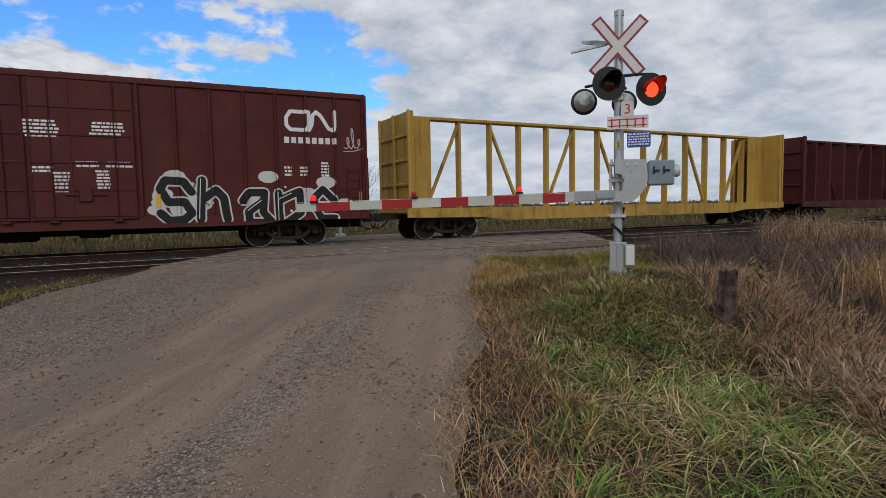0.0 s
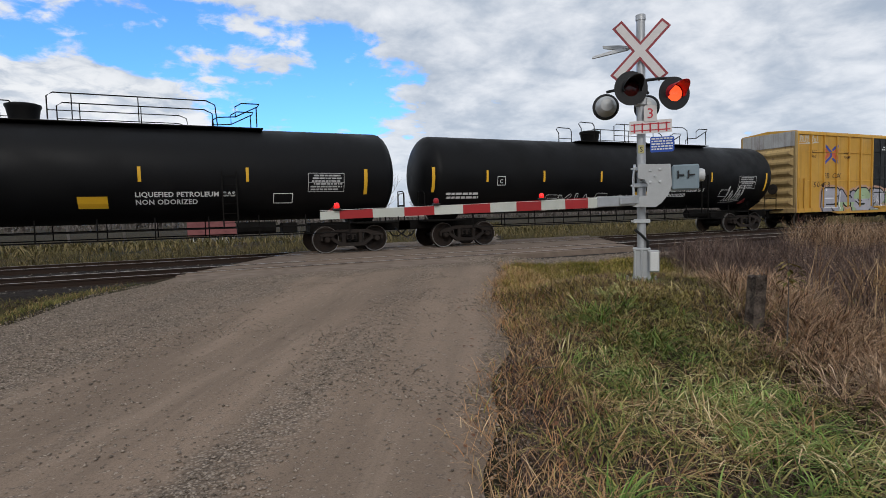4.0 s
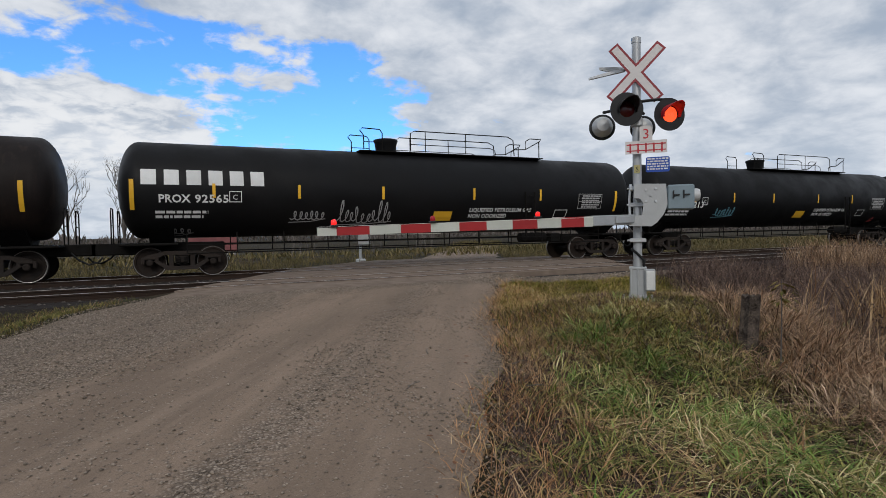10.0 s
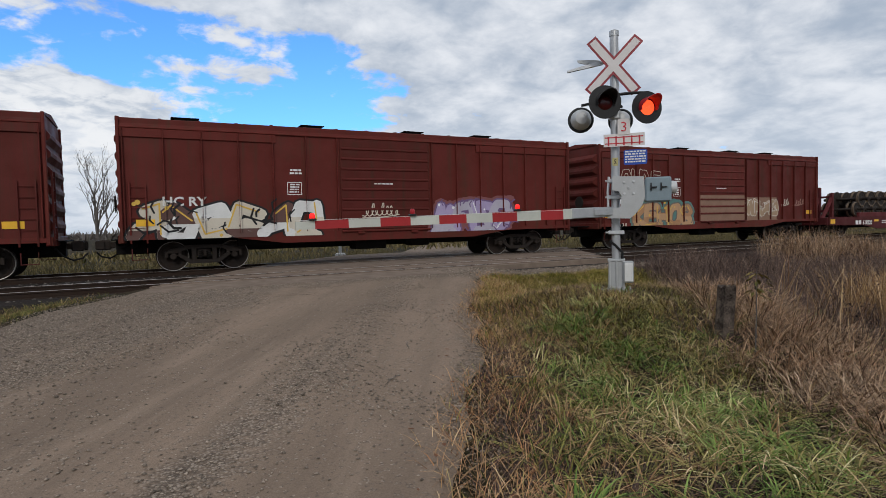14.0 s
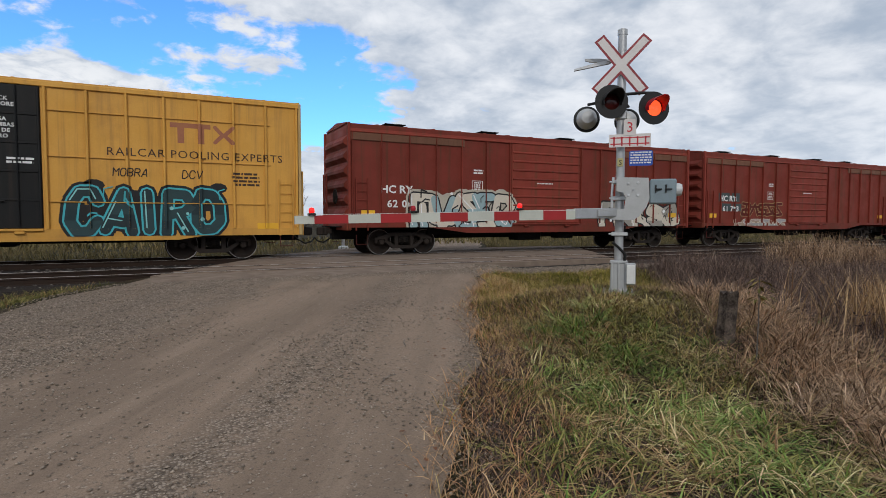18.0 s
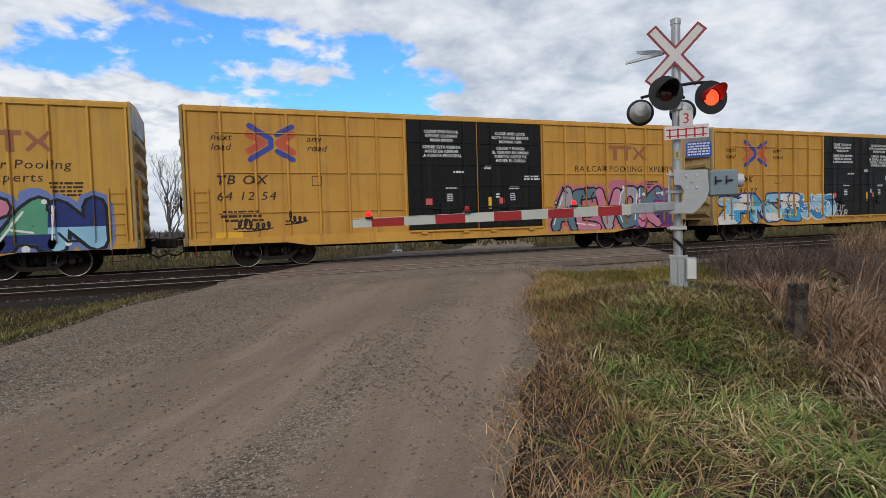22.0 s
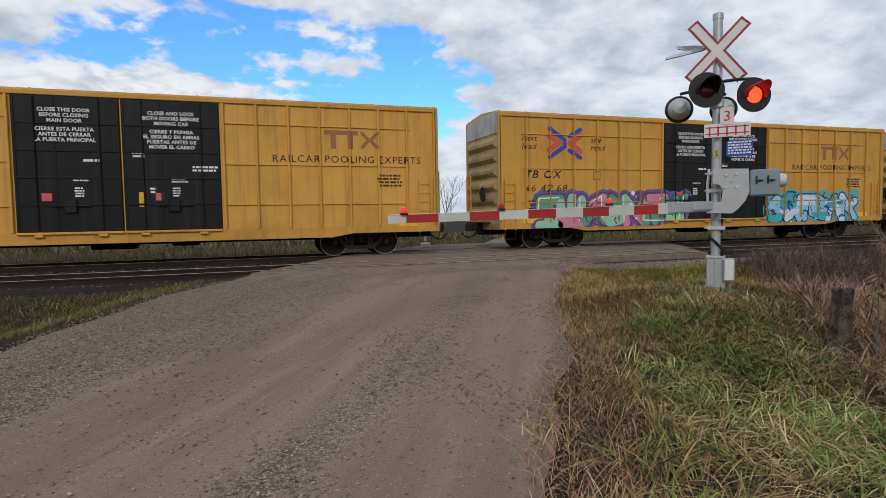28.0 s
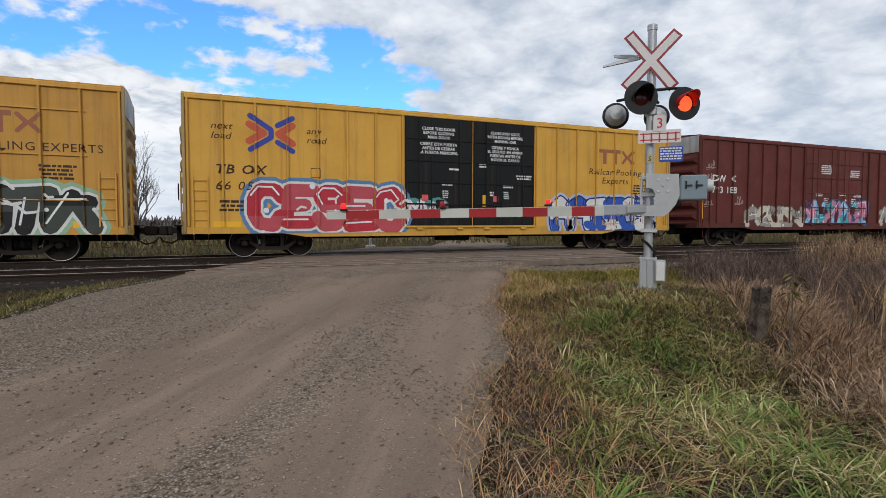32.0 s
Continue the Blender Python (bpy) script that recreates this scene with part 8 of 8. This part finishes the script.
# tank cars
STRIPES = (-7.2, -4.6, -1.7, 1.9, 4.9)
for i, (car, number, big, tags) in enumerate((
        (TANKS[0], None, False, ((1.1, 1.95, 1.35, 2.1, WHITE), (6.1, 7.4, 1.5, 2.2, WHITE), (1.2, 1.7, 1.4, 1.7, WHITE))), (TANKS[1], "92628", True, ((-4.2, -2.2, 1.9, 2.4, GREY),)),
        (TANKS[2], "92574", True, ((-1.7, -0.1, 1.85, 2.3, GREY), (-7.0, -5.8, 1.6, 2.0, WHITE))), (TANKS[3], "305131", False, ((1.0, 1.7, 2.6, 3.2, GREY),)),
        (TANKS[4], "305102", False, ((-9.3, -8.3, 1.4, 1.8, GREY), (5.2, 6.8, 2.3, 3.3, GREY))), (TANKS[5], "781213", False, ((-5.8, -4.4, 1.75, 2.3, (0.15, 0.35, 0.42)),)),
        (TANKS[6], "92565", True, ((-4.9, -3.7, 1.7, 2.2, GREY), (-3.4, -1.3, 1.6, 2.3, GREY), (-8.7, -7.8, 1.3, 1.6, GREY))), (TANKS[7], "781217", False, ((-6.0, -5.3, 1.5, 1.9, WHITE), (-3.9, -2.3, 1.6, 2.0, (0.5, 0.5, 0.3)), (-1.0, 0.2, 1.6, 2.05, GREY))))):
    hl = 9.6
    lay(car, "safety_stripe", [rect(-hl + 0.1, -hl + 0.22, 2.05, 2.95), rect(hl - 0.9, hl - 0.78, 2.0, 2.85)], "reflector_yellow", 0.004, None, "upright yellow reflective stripes")
    for x in STRIPES:
        lay(car, "safety_stripe", [rect(x - 0.045, x + 0.045, 2.42, 2.86)], "reflector_yellow", 0.004)
    if big:
        blocks(car, -9.3, -5.6, 2.80, 3.26, 6, gap=0.34, name="mark")
        text(car, "PROX", -8.75, 2.28, 0.33, "white_paint", 1.0, 0, 1.0, 0.008)
        text(car, number, -7.75, 2.28, 0.33, "white_paint", 1.1, 0, 1.1, 0.008)
    elif number:
        text(car, "CTCX" if number.startswith("78") else "TILX", -9.05, 2.16, 0.38, "white_paint", 0.95, 0, 1.0, 0.008)
        text(car, number, -8.0, 2.16, 0.38, "white_paint", 1.12, 0, 1.1, 0.008)
    bars(car, -9.0, -7.3, 1.78, 2.06, 2, seed=i)
    lay(car, "class_box", stroke([(-6.75, 2.3), (-6.4, 2.3), (-6.4, 2.62), (-6.75, 2.62), (-6.75, 2.3)], 0.025), "white_paint", 0.003)
    text(car, "C", -6.66, 2.37, 0.22, "white_paint")
    text(car, "LIQUEFIED PETROLEUM GAS", 1.75, 1.98, 0.20, "white_paint", 1.05, 0, 1.05, 0.005)
    text(car, "NON ODORIZED", 1.75, 1.76, 0.20, "white_paint", 1.05, 0, 1.05, 0.005)
    lay(car, "placard", [rect(0.3, 1.05, 1.66, 2.0)], "reflector_yellow", 0.004, None, "yellow stencil panel")
    lay(car, "data_panel", stroke([(6.8, 2.1), (8.0, 2.1), (8.0, 2.7), (6.8, 2.7), (6.8, 2.1)], 0.018) + stroke([(6.8, 2.4), (8.0, 2.4)], 0.012), "grey_paint", 0.003, None, "framed white inspection table")
    bars(car, 6.86, 7.94, 2.13, 2.67, 6, "grey_paint", seed=i, name="panel_print")
    for ob in [c for c in car.children if c.name.startswith("panel_print")]:
        ob.location.y = -0.004
    lay(car, "class_box", stroke([(5.7, 1.75), (6.3, 1.75), (6.3, 2.05), (5.7, 2.05), (5.7, 1.75)], 0.025), "white_paint", 0.003)
    lay(car, "hazard_diamond", [[(7.75, 1.25), (7.95, 1.45), (7.75, 1.65), (7.55, 1.45)]], "placard_red", 0.004, None, "red diamond hazard placard")
    for k, (a, b, c, d, col) in enumerate(tags):
        tag(car, a, b, c, d, col, 60 + i * 7 + k, 0.035)
lay(TANKS[3], "pale_panel", [rect(5.0, 6.4, 2.15, 2.5)], "white_paint", 0.003)
graffiti(TANKS[0], -4.4, -1.2, 1.30, 1.95, "EXILE", [BLACK], WHITE, None, 41, 0.17, shine=BLACK)
scrawl(TANKS[0], "YDI", -0.85, 1.5, 0.36, WHITE, 0.035)
graffiti(TANKS[1], -7.6, -5.0, 1.55, 2.2, 4, [AQUA, SKYB], BLACK, None, 42, 0.32)
graffiti(TANKS[2], -4.9, -2.9, 2.15, 2.95, 4, [WHITE, GREY], BLACK, None, 43, 0.32)

# flat car: smooth sides, no posts
RELIEF[FLAT] = ([], 0.03, 99.0, 99.0, -9.0, -8.0)
for ob in (text(FLAT, "618220", -6.6, 0.70, 0.34, "white_paint", 1.0, 0, 1.0, 0.008), *blocks(FLAT, -7.4, -6.75, 0.71, 0.95, 2), text(FLAT, "MAXIMUM 2 ROWS HIGH", -3.3, 1.21, 0.17, "white_paint", 1.0, 0, 1.0, 0.004),
           *[lay_one(FLAT, "reflector", [r], "reflector_yellow", 0.004, None, "yellow reflector plate") for r in [rect(x, x + 0.5, 0.86, 0.98) for x in (-5.35, -3.15, -0.55, 2.85, 5.45)] + [rect(-9.95, -9.5, 0.8, 1.05), rect(9.5, 9.95, 0.8, 1.05)]], bars(FLAT, -4.5, -3.7, 0.72, 0.95, 2), bars(FLAT, 5.6, 6.6, 0.8, 0.9, 1)):
    ob.location.y = -0.052


# red-brown boxcars
lay(H1, "primer_patch", [rect(-1.6, 1.7, 1.15, 2.4), rect(1.8, 4.4, 1.12, 2.3)], spray((0.26, 0.15, 0.10)), 0.002, None, "patch of faded bare primer")
graffiti(H1, -6.7, -4.3, 2.45, 3.55, "SUDE", [RED_], CREAM, None, 51, 0.22, body=MATS["boxcar_red"])
graffiti(H1, -6.0, -2.2, 0.82, 2.05, "KEHOS", [(0.42, 0.22, 0.11), (0.5, 0.30, 0.16)], (0.16, 0.14, 0.12), (0.10, 0.22, 0.20), 52, 0.36, shine=(0.7, 0.45, 0.08))
graffiti(H1, 1.9, 4.5, 1.35, 2.25, 4, [SAND], CREAM, None, 53, 0.3)
tag(H1, 4.8, 5.5, 1.9, 2.2, CREAM, 54)
tag(H1, 5.8, 6.8, 1.9, 2.2, (0.35, 0.2, 0.16), 55)
tag(H1, -7.4, -6.4, 0.9, 1.3, CREAM, 56)
graffiti(H2, -8.0, -2.4, 0.80, 2.2, 6, [CREAM, (0.12, 0.06, 0.05), WHITE], BLACK, None, 57, 0.34, shine=(0.7, 0.45, 0.08))
graffiti(H2, 1.9, 5.3, 0.82, 2.2, 4, [LILAC, (0.45, 0.42, 0.5)], (0.16, 0.10, 0.22), (0.22, 0.08, 0.08), 58, 0.34)
tag(H2, -0.9, 0.5, 1.6, 2.05, CREAM, 59)
graffiti(H3, 1.7, 4.9, 1.2, 2.3, "SADE", [RED_], CREAM, None, 61, 0.22, body=MATS["boxcar_red"])
graffiti(H3, -6.5, -1.8, 0.85, 2.0, 5, [AQUA, WHITE], TEAL, None, 62, 0.3)
graffiti(H4, -6.5, -2.0, 0.85, 1.9, 5, [ORANGE, (0.6, 0.45, 0.1)], BLACK, None, 63, 0.3)
graffiti(H4, 1.9, 7.0, 0.85, 1.7, 6, [GREY, CREAM], BLACK, None, 64, 0.26)
lay(H5, "number_patch", [rect(-7.15, -6.35, 2.2, 2.62), rect(-6.2, -5.6, 2.2, 2.62), rect(-6.9, -6.2, 1.72, 2.1), rect(-6.1, -5.45, 1.72, 2.1)], spray((0.05, 0.07, 0.07)), 0.002, None, "dark grey patches behind the number")
graffiti(H5, -5.4, -2.2, 1.5, 2.2, 5, [RED_], (0.42, 0.30, 0.14), None, 65, 0.2, body=MATS["boxcar_red"])
graffiti(H5, -6.0, -1.9, 0.82, 1.35, 6, [(0.36, 0.26, 0.2), GREY], CREAM, None, 66, 0.24)
graffiti(H6, 3.0, 7.6, 0.82, 2.1, 5, [(0.32, 0.30, 0.26), CREAM], BLACK, None, 67, 0.32)
graffiti(H6, -5.9, -1.6, 0.82, 2.3, 5, [CREAM, (0.30, 0.42, 0.44)], BLACK, (0.46, 0.42, 0.34), 68, 0.30)
for i, (car, num) in enumerate(((H1, "62 19"), (H2, "62 08"), (H3, "61 70"), (H4, "61 10"), (H5, "61 793"), (H6, "62 061"))):
    z = 1.72 if i > 3 else 1.5
    text(car, num, -6.85, z, 0.36, "white_paint", 1.1, 0, 1.1, 0.008).location.y = -0.004
    text(car, "HC RY", -7.1, z + 0.5, 0.38, "white_paint", 1.1, 0, 1.0, 0.01).location.y = -0.004
    lay(car, "class_box", stroke([(-3.4, 2.35), (-2.95, 2.35), (-2.95, 2.75), (-3.4, 2.75), (-3.4, 2.35)], 0.02), "white_paint", 0.003)
    bars(car, -3.35, -3.0, 2.4, 2.72, 4, seed=i)
    bars(car, -3.35, -2.9, 3.0, 3.2, 2, seed=i + 9)
    bars(car, -0.5, 0.4, 2.7, 2.78, 1, seed=i + 5)
    lay(car, "reflector", [rect(-7.8, -7.3, 1.4, 1.6), rect(7.0, 7.5, 1.4, 1.6)], "reflector_yellow", 0.02, None, "yellow reflector plates")

# yellow boxcars
for i, (car, num, kind) in enumerate(zip(YELLOW, ("63 84 68", "66 29", "63 91 32", "64 12 54", "66 53 86", "64 06 05", "64 11 20", "66 41 03", "66 42 68", "63 06 86"), (1, 2, 1, 1, 3, 1, 1, 1, 1, 1))):
    if i == 9:
        yellow_marks(car, num, emblem=(-5.5, -4.05, 3.35, 4.45), word_x=(-6.6, -3.6), num=(-9.4, 3.3), seed=i)
    else:
        yellow_marks(car, num, patched=i == 0, slogan=kind, seed=i)
yellow_marks(Z1, "66 05", slogan=3, seed=20)
yellow_marks(Z2, "66 41 77", slogan=1, seed=21)
yellow_marks(Z3, "66 40 12", slogan=1, seed=22)
Y = YELLOW
graffiti(Y[0], -9.0, -6.4, 0.78, 2.05, "COI", [WHITE, (0.3, 0.6, 0.55)], (0.03, 0.20, 0.20), None, 71, 0.3)
graffiti(Y[0], -6.2, -2.8, 0.82, 1.9, "SEKOH", [WHITE, CREAM], BLACK, None, 72, 0.28)
graffiti(Y[0], 3.3, 7.3, 0.74, 2.2, "CAIRO", [(0.012, 0.03, 0.035), (0.02, 0.05, 0.055)], AQUA, BLACK, 73, 0.30, shine=(0.25, 0.55, 0.55))
scrawl(Y[0], "DCV", 6.2, 2.5, 0.24, BLACK, 0.028)
scrawl(Y[0], "MOBRA", 4.4, 2.52, 0.22, BLACK, 0.028)
graffiti(Y[1], -7.4, -1.4, 0.74, 2.3, 6, [AQUA, (0.03, 0.25, 0.32)], WHITE, (0.42, 0.16, 0.20), 74, 0.34)
graffiti(Y[1], 3.6, 8.2, 0.74, 2.1, "ONES", [AQUA, TEAL], BLACK, (0.55, 0.22, 0.26), 75, 0.34)
tag(Y[1], -0.4, 2.2, 1.15, 1.5, CREAM, 76)
graffiti(Y[2], -9.3, -4.4, 0.78, 2.15, 5, [SKYB, WHITE, (0.05, 0.35, 0.6)], NAVY, None, 77, 0.34, shine=(0.75, 0.6, 0.1))
graffiti(Y[2], -4.2, -1.9, 0.78, 2.1, 3, [(0.05, 0.25, 0.5), SKYB], WHITE, None, 78, 0.36)
graffiti(Y[2], 3.4, 8.2, 0.72, 1.95, 4, [WHITE, (0.5, 0.5, 0.5)], BLACK, None, 79, 0.3, shine=(0.7, 0.5, 0.1))
graffiti(Y[3], 3.2, 8.4, 0.78, 2.5, "AEVOK", [(0.40, 0.36, 0.40), (0.12, 0.20, 0.24), PINK], BLACK, (0.55, 0.16, 0.24), 80, 0.3)
graffiti(Y[3], 7.2, 9.3, 0.8, 2.4, 2, [PURPLE, (0.10, 0.16, 0.36)], MAG, None, 81, 0.34)
scrawl(Y[5], "TMK", 0.7, 2.55, 0.42, (0.30, 0.42, 0.62))
scrawl(Y[2], "RIP", -1.75, 1.35, 0.26, WHITE)
scrawl(Y[2], "SOUR", -1.85, 1.0, 0.28, WHITE, 0.04)
tag(Y[3], -8.4, -7.2, 1.2, 1.65, BLACK, 82, 0.05)
tag(Y[3], -6.8, -6.1, 1.4, 1.75, BLACK, 83, 0.05)
graffiti(Y[4], -9.5, -3.0, 0.74, 2.25, 7, [PINK, LIME, (0.36, 0.10, 0.16), LILAC], BLACK, (0.66, 0.62, 0.60), 84, 0.38)
lay(Y[4], "rust_wash", [rect(-2.7, 2.8, 0.7, 2.5)], spray((0.40, 0.14, 0.035)), 0.002, None, "rusty orange lower doors")
wear = random.Random(44)
lay(Y[4], "worn_paint", [[(x - w, 2.46), (x + w, 2.46), (x + w * 0.5, 2.46 + hgt * 0.7), (x, 2.46 + hgt), (x - w * 0.7, 2.46 + hgt * 0.55)] for x, w, hgt in [(wear.uniform(-2.5, 2.6), wear.uniform(0.05, 0.2), wear.uniform(0.08, 0.5)) for k in range(46)]], spray((0.17, 0.085, 0.045)), 0.0045, None, "streaky edge of the rust")
lay(Y[4], "worn_paint", [rect(x, x + w, z, z + hgt) for x, w, z, hgt in [(wear.uniform(-2.6, 2.5), wear.uniform(0.05, 0.3), wear.uniform(1.3, 2.4), wear.uniform(0.04, 0.3)) for k in range(30)]], spray((0.12, 0.06, 0.035)), 0.006, None, "dark scuffs on the rust")
graffiti(Y[4], 2.9, 8.8, 0.74, 2.3, "SMEAN", [SKYB, WHITE, PINK, GREEN, NAVY], BLACK, (0.15, 0.22, 0.5), 85, 0.36)
graffiti(Y[5], -7.6, -2.2, 0.72, 2.3, 6, [(0.035, 0.03, 0.045), LILAC, (0.2, 0.15, 0.25)], (0.62, 0.58, 0.62), (0.5, 0.24, 0.36), 86, 0.34)
graffiti(Y[5], 2.9, 9.1, 1.30, 3.55, "SenT", [SKYB, (0.42, 0.62, 0.78)], RED_, (0.62, 0.25, 0.16), 87, 0.34)
graffiti(Y[5], 8.2, 9.5, 1.4, 2.6, 2, [(0.06, 0.12, 0.4)], RED_, None, 88, 0.34)
graffiti(Y[6], 2.9, 5.6, 0.80, 1.7, "CFK", [WHITE, SKYB], NAVY, (0.62, 0.62, 0.66), 89, 0.3)
graffiti(Y[7], -8.6, -2.9, 0.74, 2.0, 6, [WHITE, (0.5, 0.5, 0.5)], BLACK, None, 90, 0.32)
graffiti(Y[7], 3.0, 6.6, 0.74, 1.8, 5, [WHITE, GREY], BLACK, None, 91, 0.28)
graffiti(Y[8], -8.3, -1.6, 0.74, 2.1, 7, [GREEN, (0.30, 0.55, 0.40), PINK], (0.10, 0.06, 0.14), (0.14, 0.10, 0.32), 92, 0.34)
graffiti(Y[8], 2.8, 8.2, 0.74, 2.1, 6, [SKYB, AQUA, (0.6, 0.72, 0.8)], NAVY, (0.08, 0.42, 0.46), 93, 0.32)

# blue boxcar, brown boxcar and the last yellow ones
blocks(G1, 5.75, 8.7, 3.35, 4.05, 4, gap=0.35, name="mark")
text(G1, "LR   S", -7.75, 3.78, 0.44, "white_paint", 1.15, 0, 1.1, 0.01)
text(G1, "13 74 25", -7.75, 3.25, 0.42, "white_paint", 1.15, 0, 1.4, 0.01)
lay(G1, "class_box", stroke([(-3.8, 2.5), (-3.4, 2.5), (-3.4, 2.85), (-3.8, 2.85), (-3.8, 2.5)], 0.025), "white_paint", 0.003)
for i, (x, z, a, b) in enumerate(((-7.7, 2.35, 0.5, 0.35), (-6.6, 2.35, 0.5, 0.35), (-1.6, 4.2, 0.7, 0.25), (1.0, 4.2, 0.7, 0.25), (-1.9, 2.8, 0.5, 0.25), (0.2, 2.9, 0.3, 0.3), (0.9, 2.8, 0.5, 0.2), (2.3, 2.7, 0.55, 0.25), (-0.9, 1.9, 0.25, 0.45), (1.7, 1.9, 0.25, 0.45), (-7.9, 4.3, 0.5, 0.2), (4.6, 1.5, 0.3, 0.2), (6.0, 1.5, 0.3, 0.2), (7.2, 1.5, 0.4, 0.2))):
    bars(G1, x, x + a, z, z + b, max(2, int(b / 0.09)), seed=i)
lay(G1, "reflector", [rect(-8.7, -7.7, 0.98, 1.1), rect(-5.6, -5.1, 0.98, 1.1), rect(7.9, 8.8, 0.98, 1.1), rect(3.6, 4.1, 0.98, 1.1), rect(8.2, 8.7, 1.3, 1.42)], "reflector_yellow", 0.004, None, "yellow reflector plates")
lay(D1, "logo", stroke([(7.9, 4.3), (7.35, 4.3), (7.22, 4.1), (7.22, 3.85), (7.35, 3.7), (7.8, 3.7), (7.9, 3.9), (7.9, 4.3)], 0.12) + stroke([(7.85, 3.7), (7.98, 3.9), (8.0, 4.2), (8.12, 4.32), (8.25, 4.2), (8.45, 3.8), (8.55, 3.74), (8.64, 3.85), (8.64, 4.35)], 0.12), "white_paint", 0.003, None, "white curved line emblem")
blocks(D1, 7.15, 8.7, 3.22, 3.42, 8, gap=0.3)
graffiti(D1, -2.3, 2.7, 0.85, 2.3, 7, [PINK, SKYB, AQUA], (0.04, 0.12, 0.3), None, 95, 0.34)
graffiti(D1, 4.1, 7.2, 0.85, 2.05, 4, [(0.38, 0.36, 0.30), CREAM], (0.14, 0.10, 0.09), None, 96, 0.34)
graffiti(D1, -6.6, -2.6, 0.85, 2.0, 5, [(0.34, 0.30, 0.26), CREAM], (0.10, 0.07, 0.06), None, 97, 0.32)
text(D1, "793 188", -8.9, 2.5, 0.42, "white_paint", 1.1, 0, 1.1, 0.008)
text(D1, "DW  C", -8.9, 3.02, 0.44, "white_paint", 1.1, 0, 1.1, 0.008)
for i, (x, z) in enumerate(((-9.3, 3.6), (-9.3, 3.1), (8.95, 3.3), (8.95, 2.9), (-9.4, 1.9), (8.9, 1.6), (-7.4, 2.0))):
    tag(D1, x, x + 0.6, z, z + 0.35, (0.5, 0.45, 0.42), 100 + i, 0.022)
for i, (x, z, a, b) in enumerate(((-1.2, 3.6, 1.0, 0.6), (1.2, 3.5, 0.9, 0.4), (-1.6, 2.45, 0.7, 0.2), (0.4, 2.5, 0.6, 0.2), (1.6, 2.45, 0.7, 0.2), (-0.9, 1.9, 0.4, 0.5), (1.4, 1.9, 0.4, 0.5), (7.1, 2.2, 0.25, 0.5), (7.5, 2.2, 0.25, 0.5), (8.2, 1.6, 0.5, 0.35))):
    bars(D1, x, x + a, z, z + b, max(2, int(b / 0.09)), seed=i)
lay(D1, "reflector", [rect(9.45, 9.55, 1.3, 2.2), rect(6.55, 6.68, 1.35, 1.8), rect(-9.6, -9.48, 1.3, 2.2)], "reflector_yellow", 0.026)
graffiti(Z1, -7.8, -2.7, 0.78, 2.4, "CESEC", [RED_, (0.5, 0.08, 0.10)], WHITE, (0.10, 0.22, 0.42), 105, 0.36)
graffiti(Z1, -2.5, -1.0, 1.35, 1.95, "MVC", [WHITE], MAG, (0.08, 0.32, 0.30), 106, 0.2)
graffiti(Z1, 3.6, 8.8, 0.76, 2.2, 6, [WHITE, (0.03, 0.10, 0.45)], NAVY, (0.45, 0.52, 0.70), 107, 0.34, shine=(0.7, 0.4, 0.25))
graffiti(Z2, 5.6, 8.9, 0.76, 2.2, 3, [BLACK, (0.05, 0.06, 0.05)], WHITE, (0.30, 0.48, 0.32), 108, 0.34)


# ---- spare wheelsets on the flat car ----
def wheelset(x, y, z, start):
    root = thing("spare_wheelset", "rusty dark spare railway wheelset stacked on the flat car", "wheelset", pose(start + x - SPEED * 16, YC + y, z), "spare wheelsets")
    CARS.append((root, start + x, YC + y, z))
    tm = truck_meshes()
    part("axle", shared("spare_axle", "axle", "spare_wheel", lambda sh: sh.lathe([(0.075, -1.08), (0.08, -0.8), (0.09, -0.7), (0.075, 0), (0.09, 0.7), (0.08, 0.8), (0.075, 1.08)], 14, "y"), True), root)
    for s in (-1, 1):
        part("wheel", shared("spare_wheel", "wheel", "spare_wheel", lambda sh: sh.lathe([(0.08, -0.06), (0.12, -0.06), (0.17, -0.012), (0.37, -0.03), (0.39, -0.055), (0.455, -0.06), (0.46, 0.06), (0.49, 0.07), (0.49, 0.09), (0.37, 0.085), (0.12, 0.07), (0.08, 0.07)], 26, "y"), True), root, at=(0, s * 0.72, 0), turn=0 if s < 0 else math.pi)
        part("wheel_rim", shared("spare_rim", "wheel_rim", "spare_rim", lambda sh: sh.lathe([(0.42, -0.0595), (0.452, -0.064), (0.4615, -0.055), (0.4615, 0.05), (0.44, 0.05)], 26, "y", cap=False), True), root, "brown rust-bright rim", at=(0, s * 0.72, 0), turn=0 if s < 0 else math.pi)
        part("bearing_cap", tm["hub"], root, "greasy bearing cap", at=(0, s * 1.02, 0), turn=0 if s < 0 else math.pi)


mid = 73.45 + 20.1 / 2
for i in range(24):
    wheelset(-6.3 + 0.535 * i, -0.34 if i % 2 == 0 else 0.26, 1.63, mid)
for i in range(22):
    wheelset(-5.8 + 0.535 * i, -0.34 if i % 2 == 0 else 0.26, 2.27, mid)


def motions():
    """Every car and its load rolls along the track at the train's pace."""
    for root, middle, y, z in CARS:
        walk(root, [(t, pose(middle + SPEED * (t - 16) + SLOWING * (t - 16) ** 2, y, z)) for t in (0.0, 0.1, 4.0, 8.0, 12.0, 16.0, 20.0, 24.0, 28.0, 31.9, 32.0)])


motions()
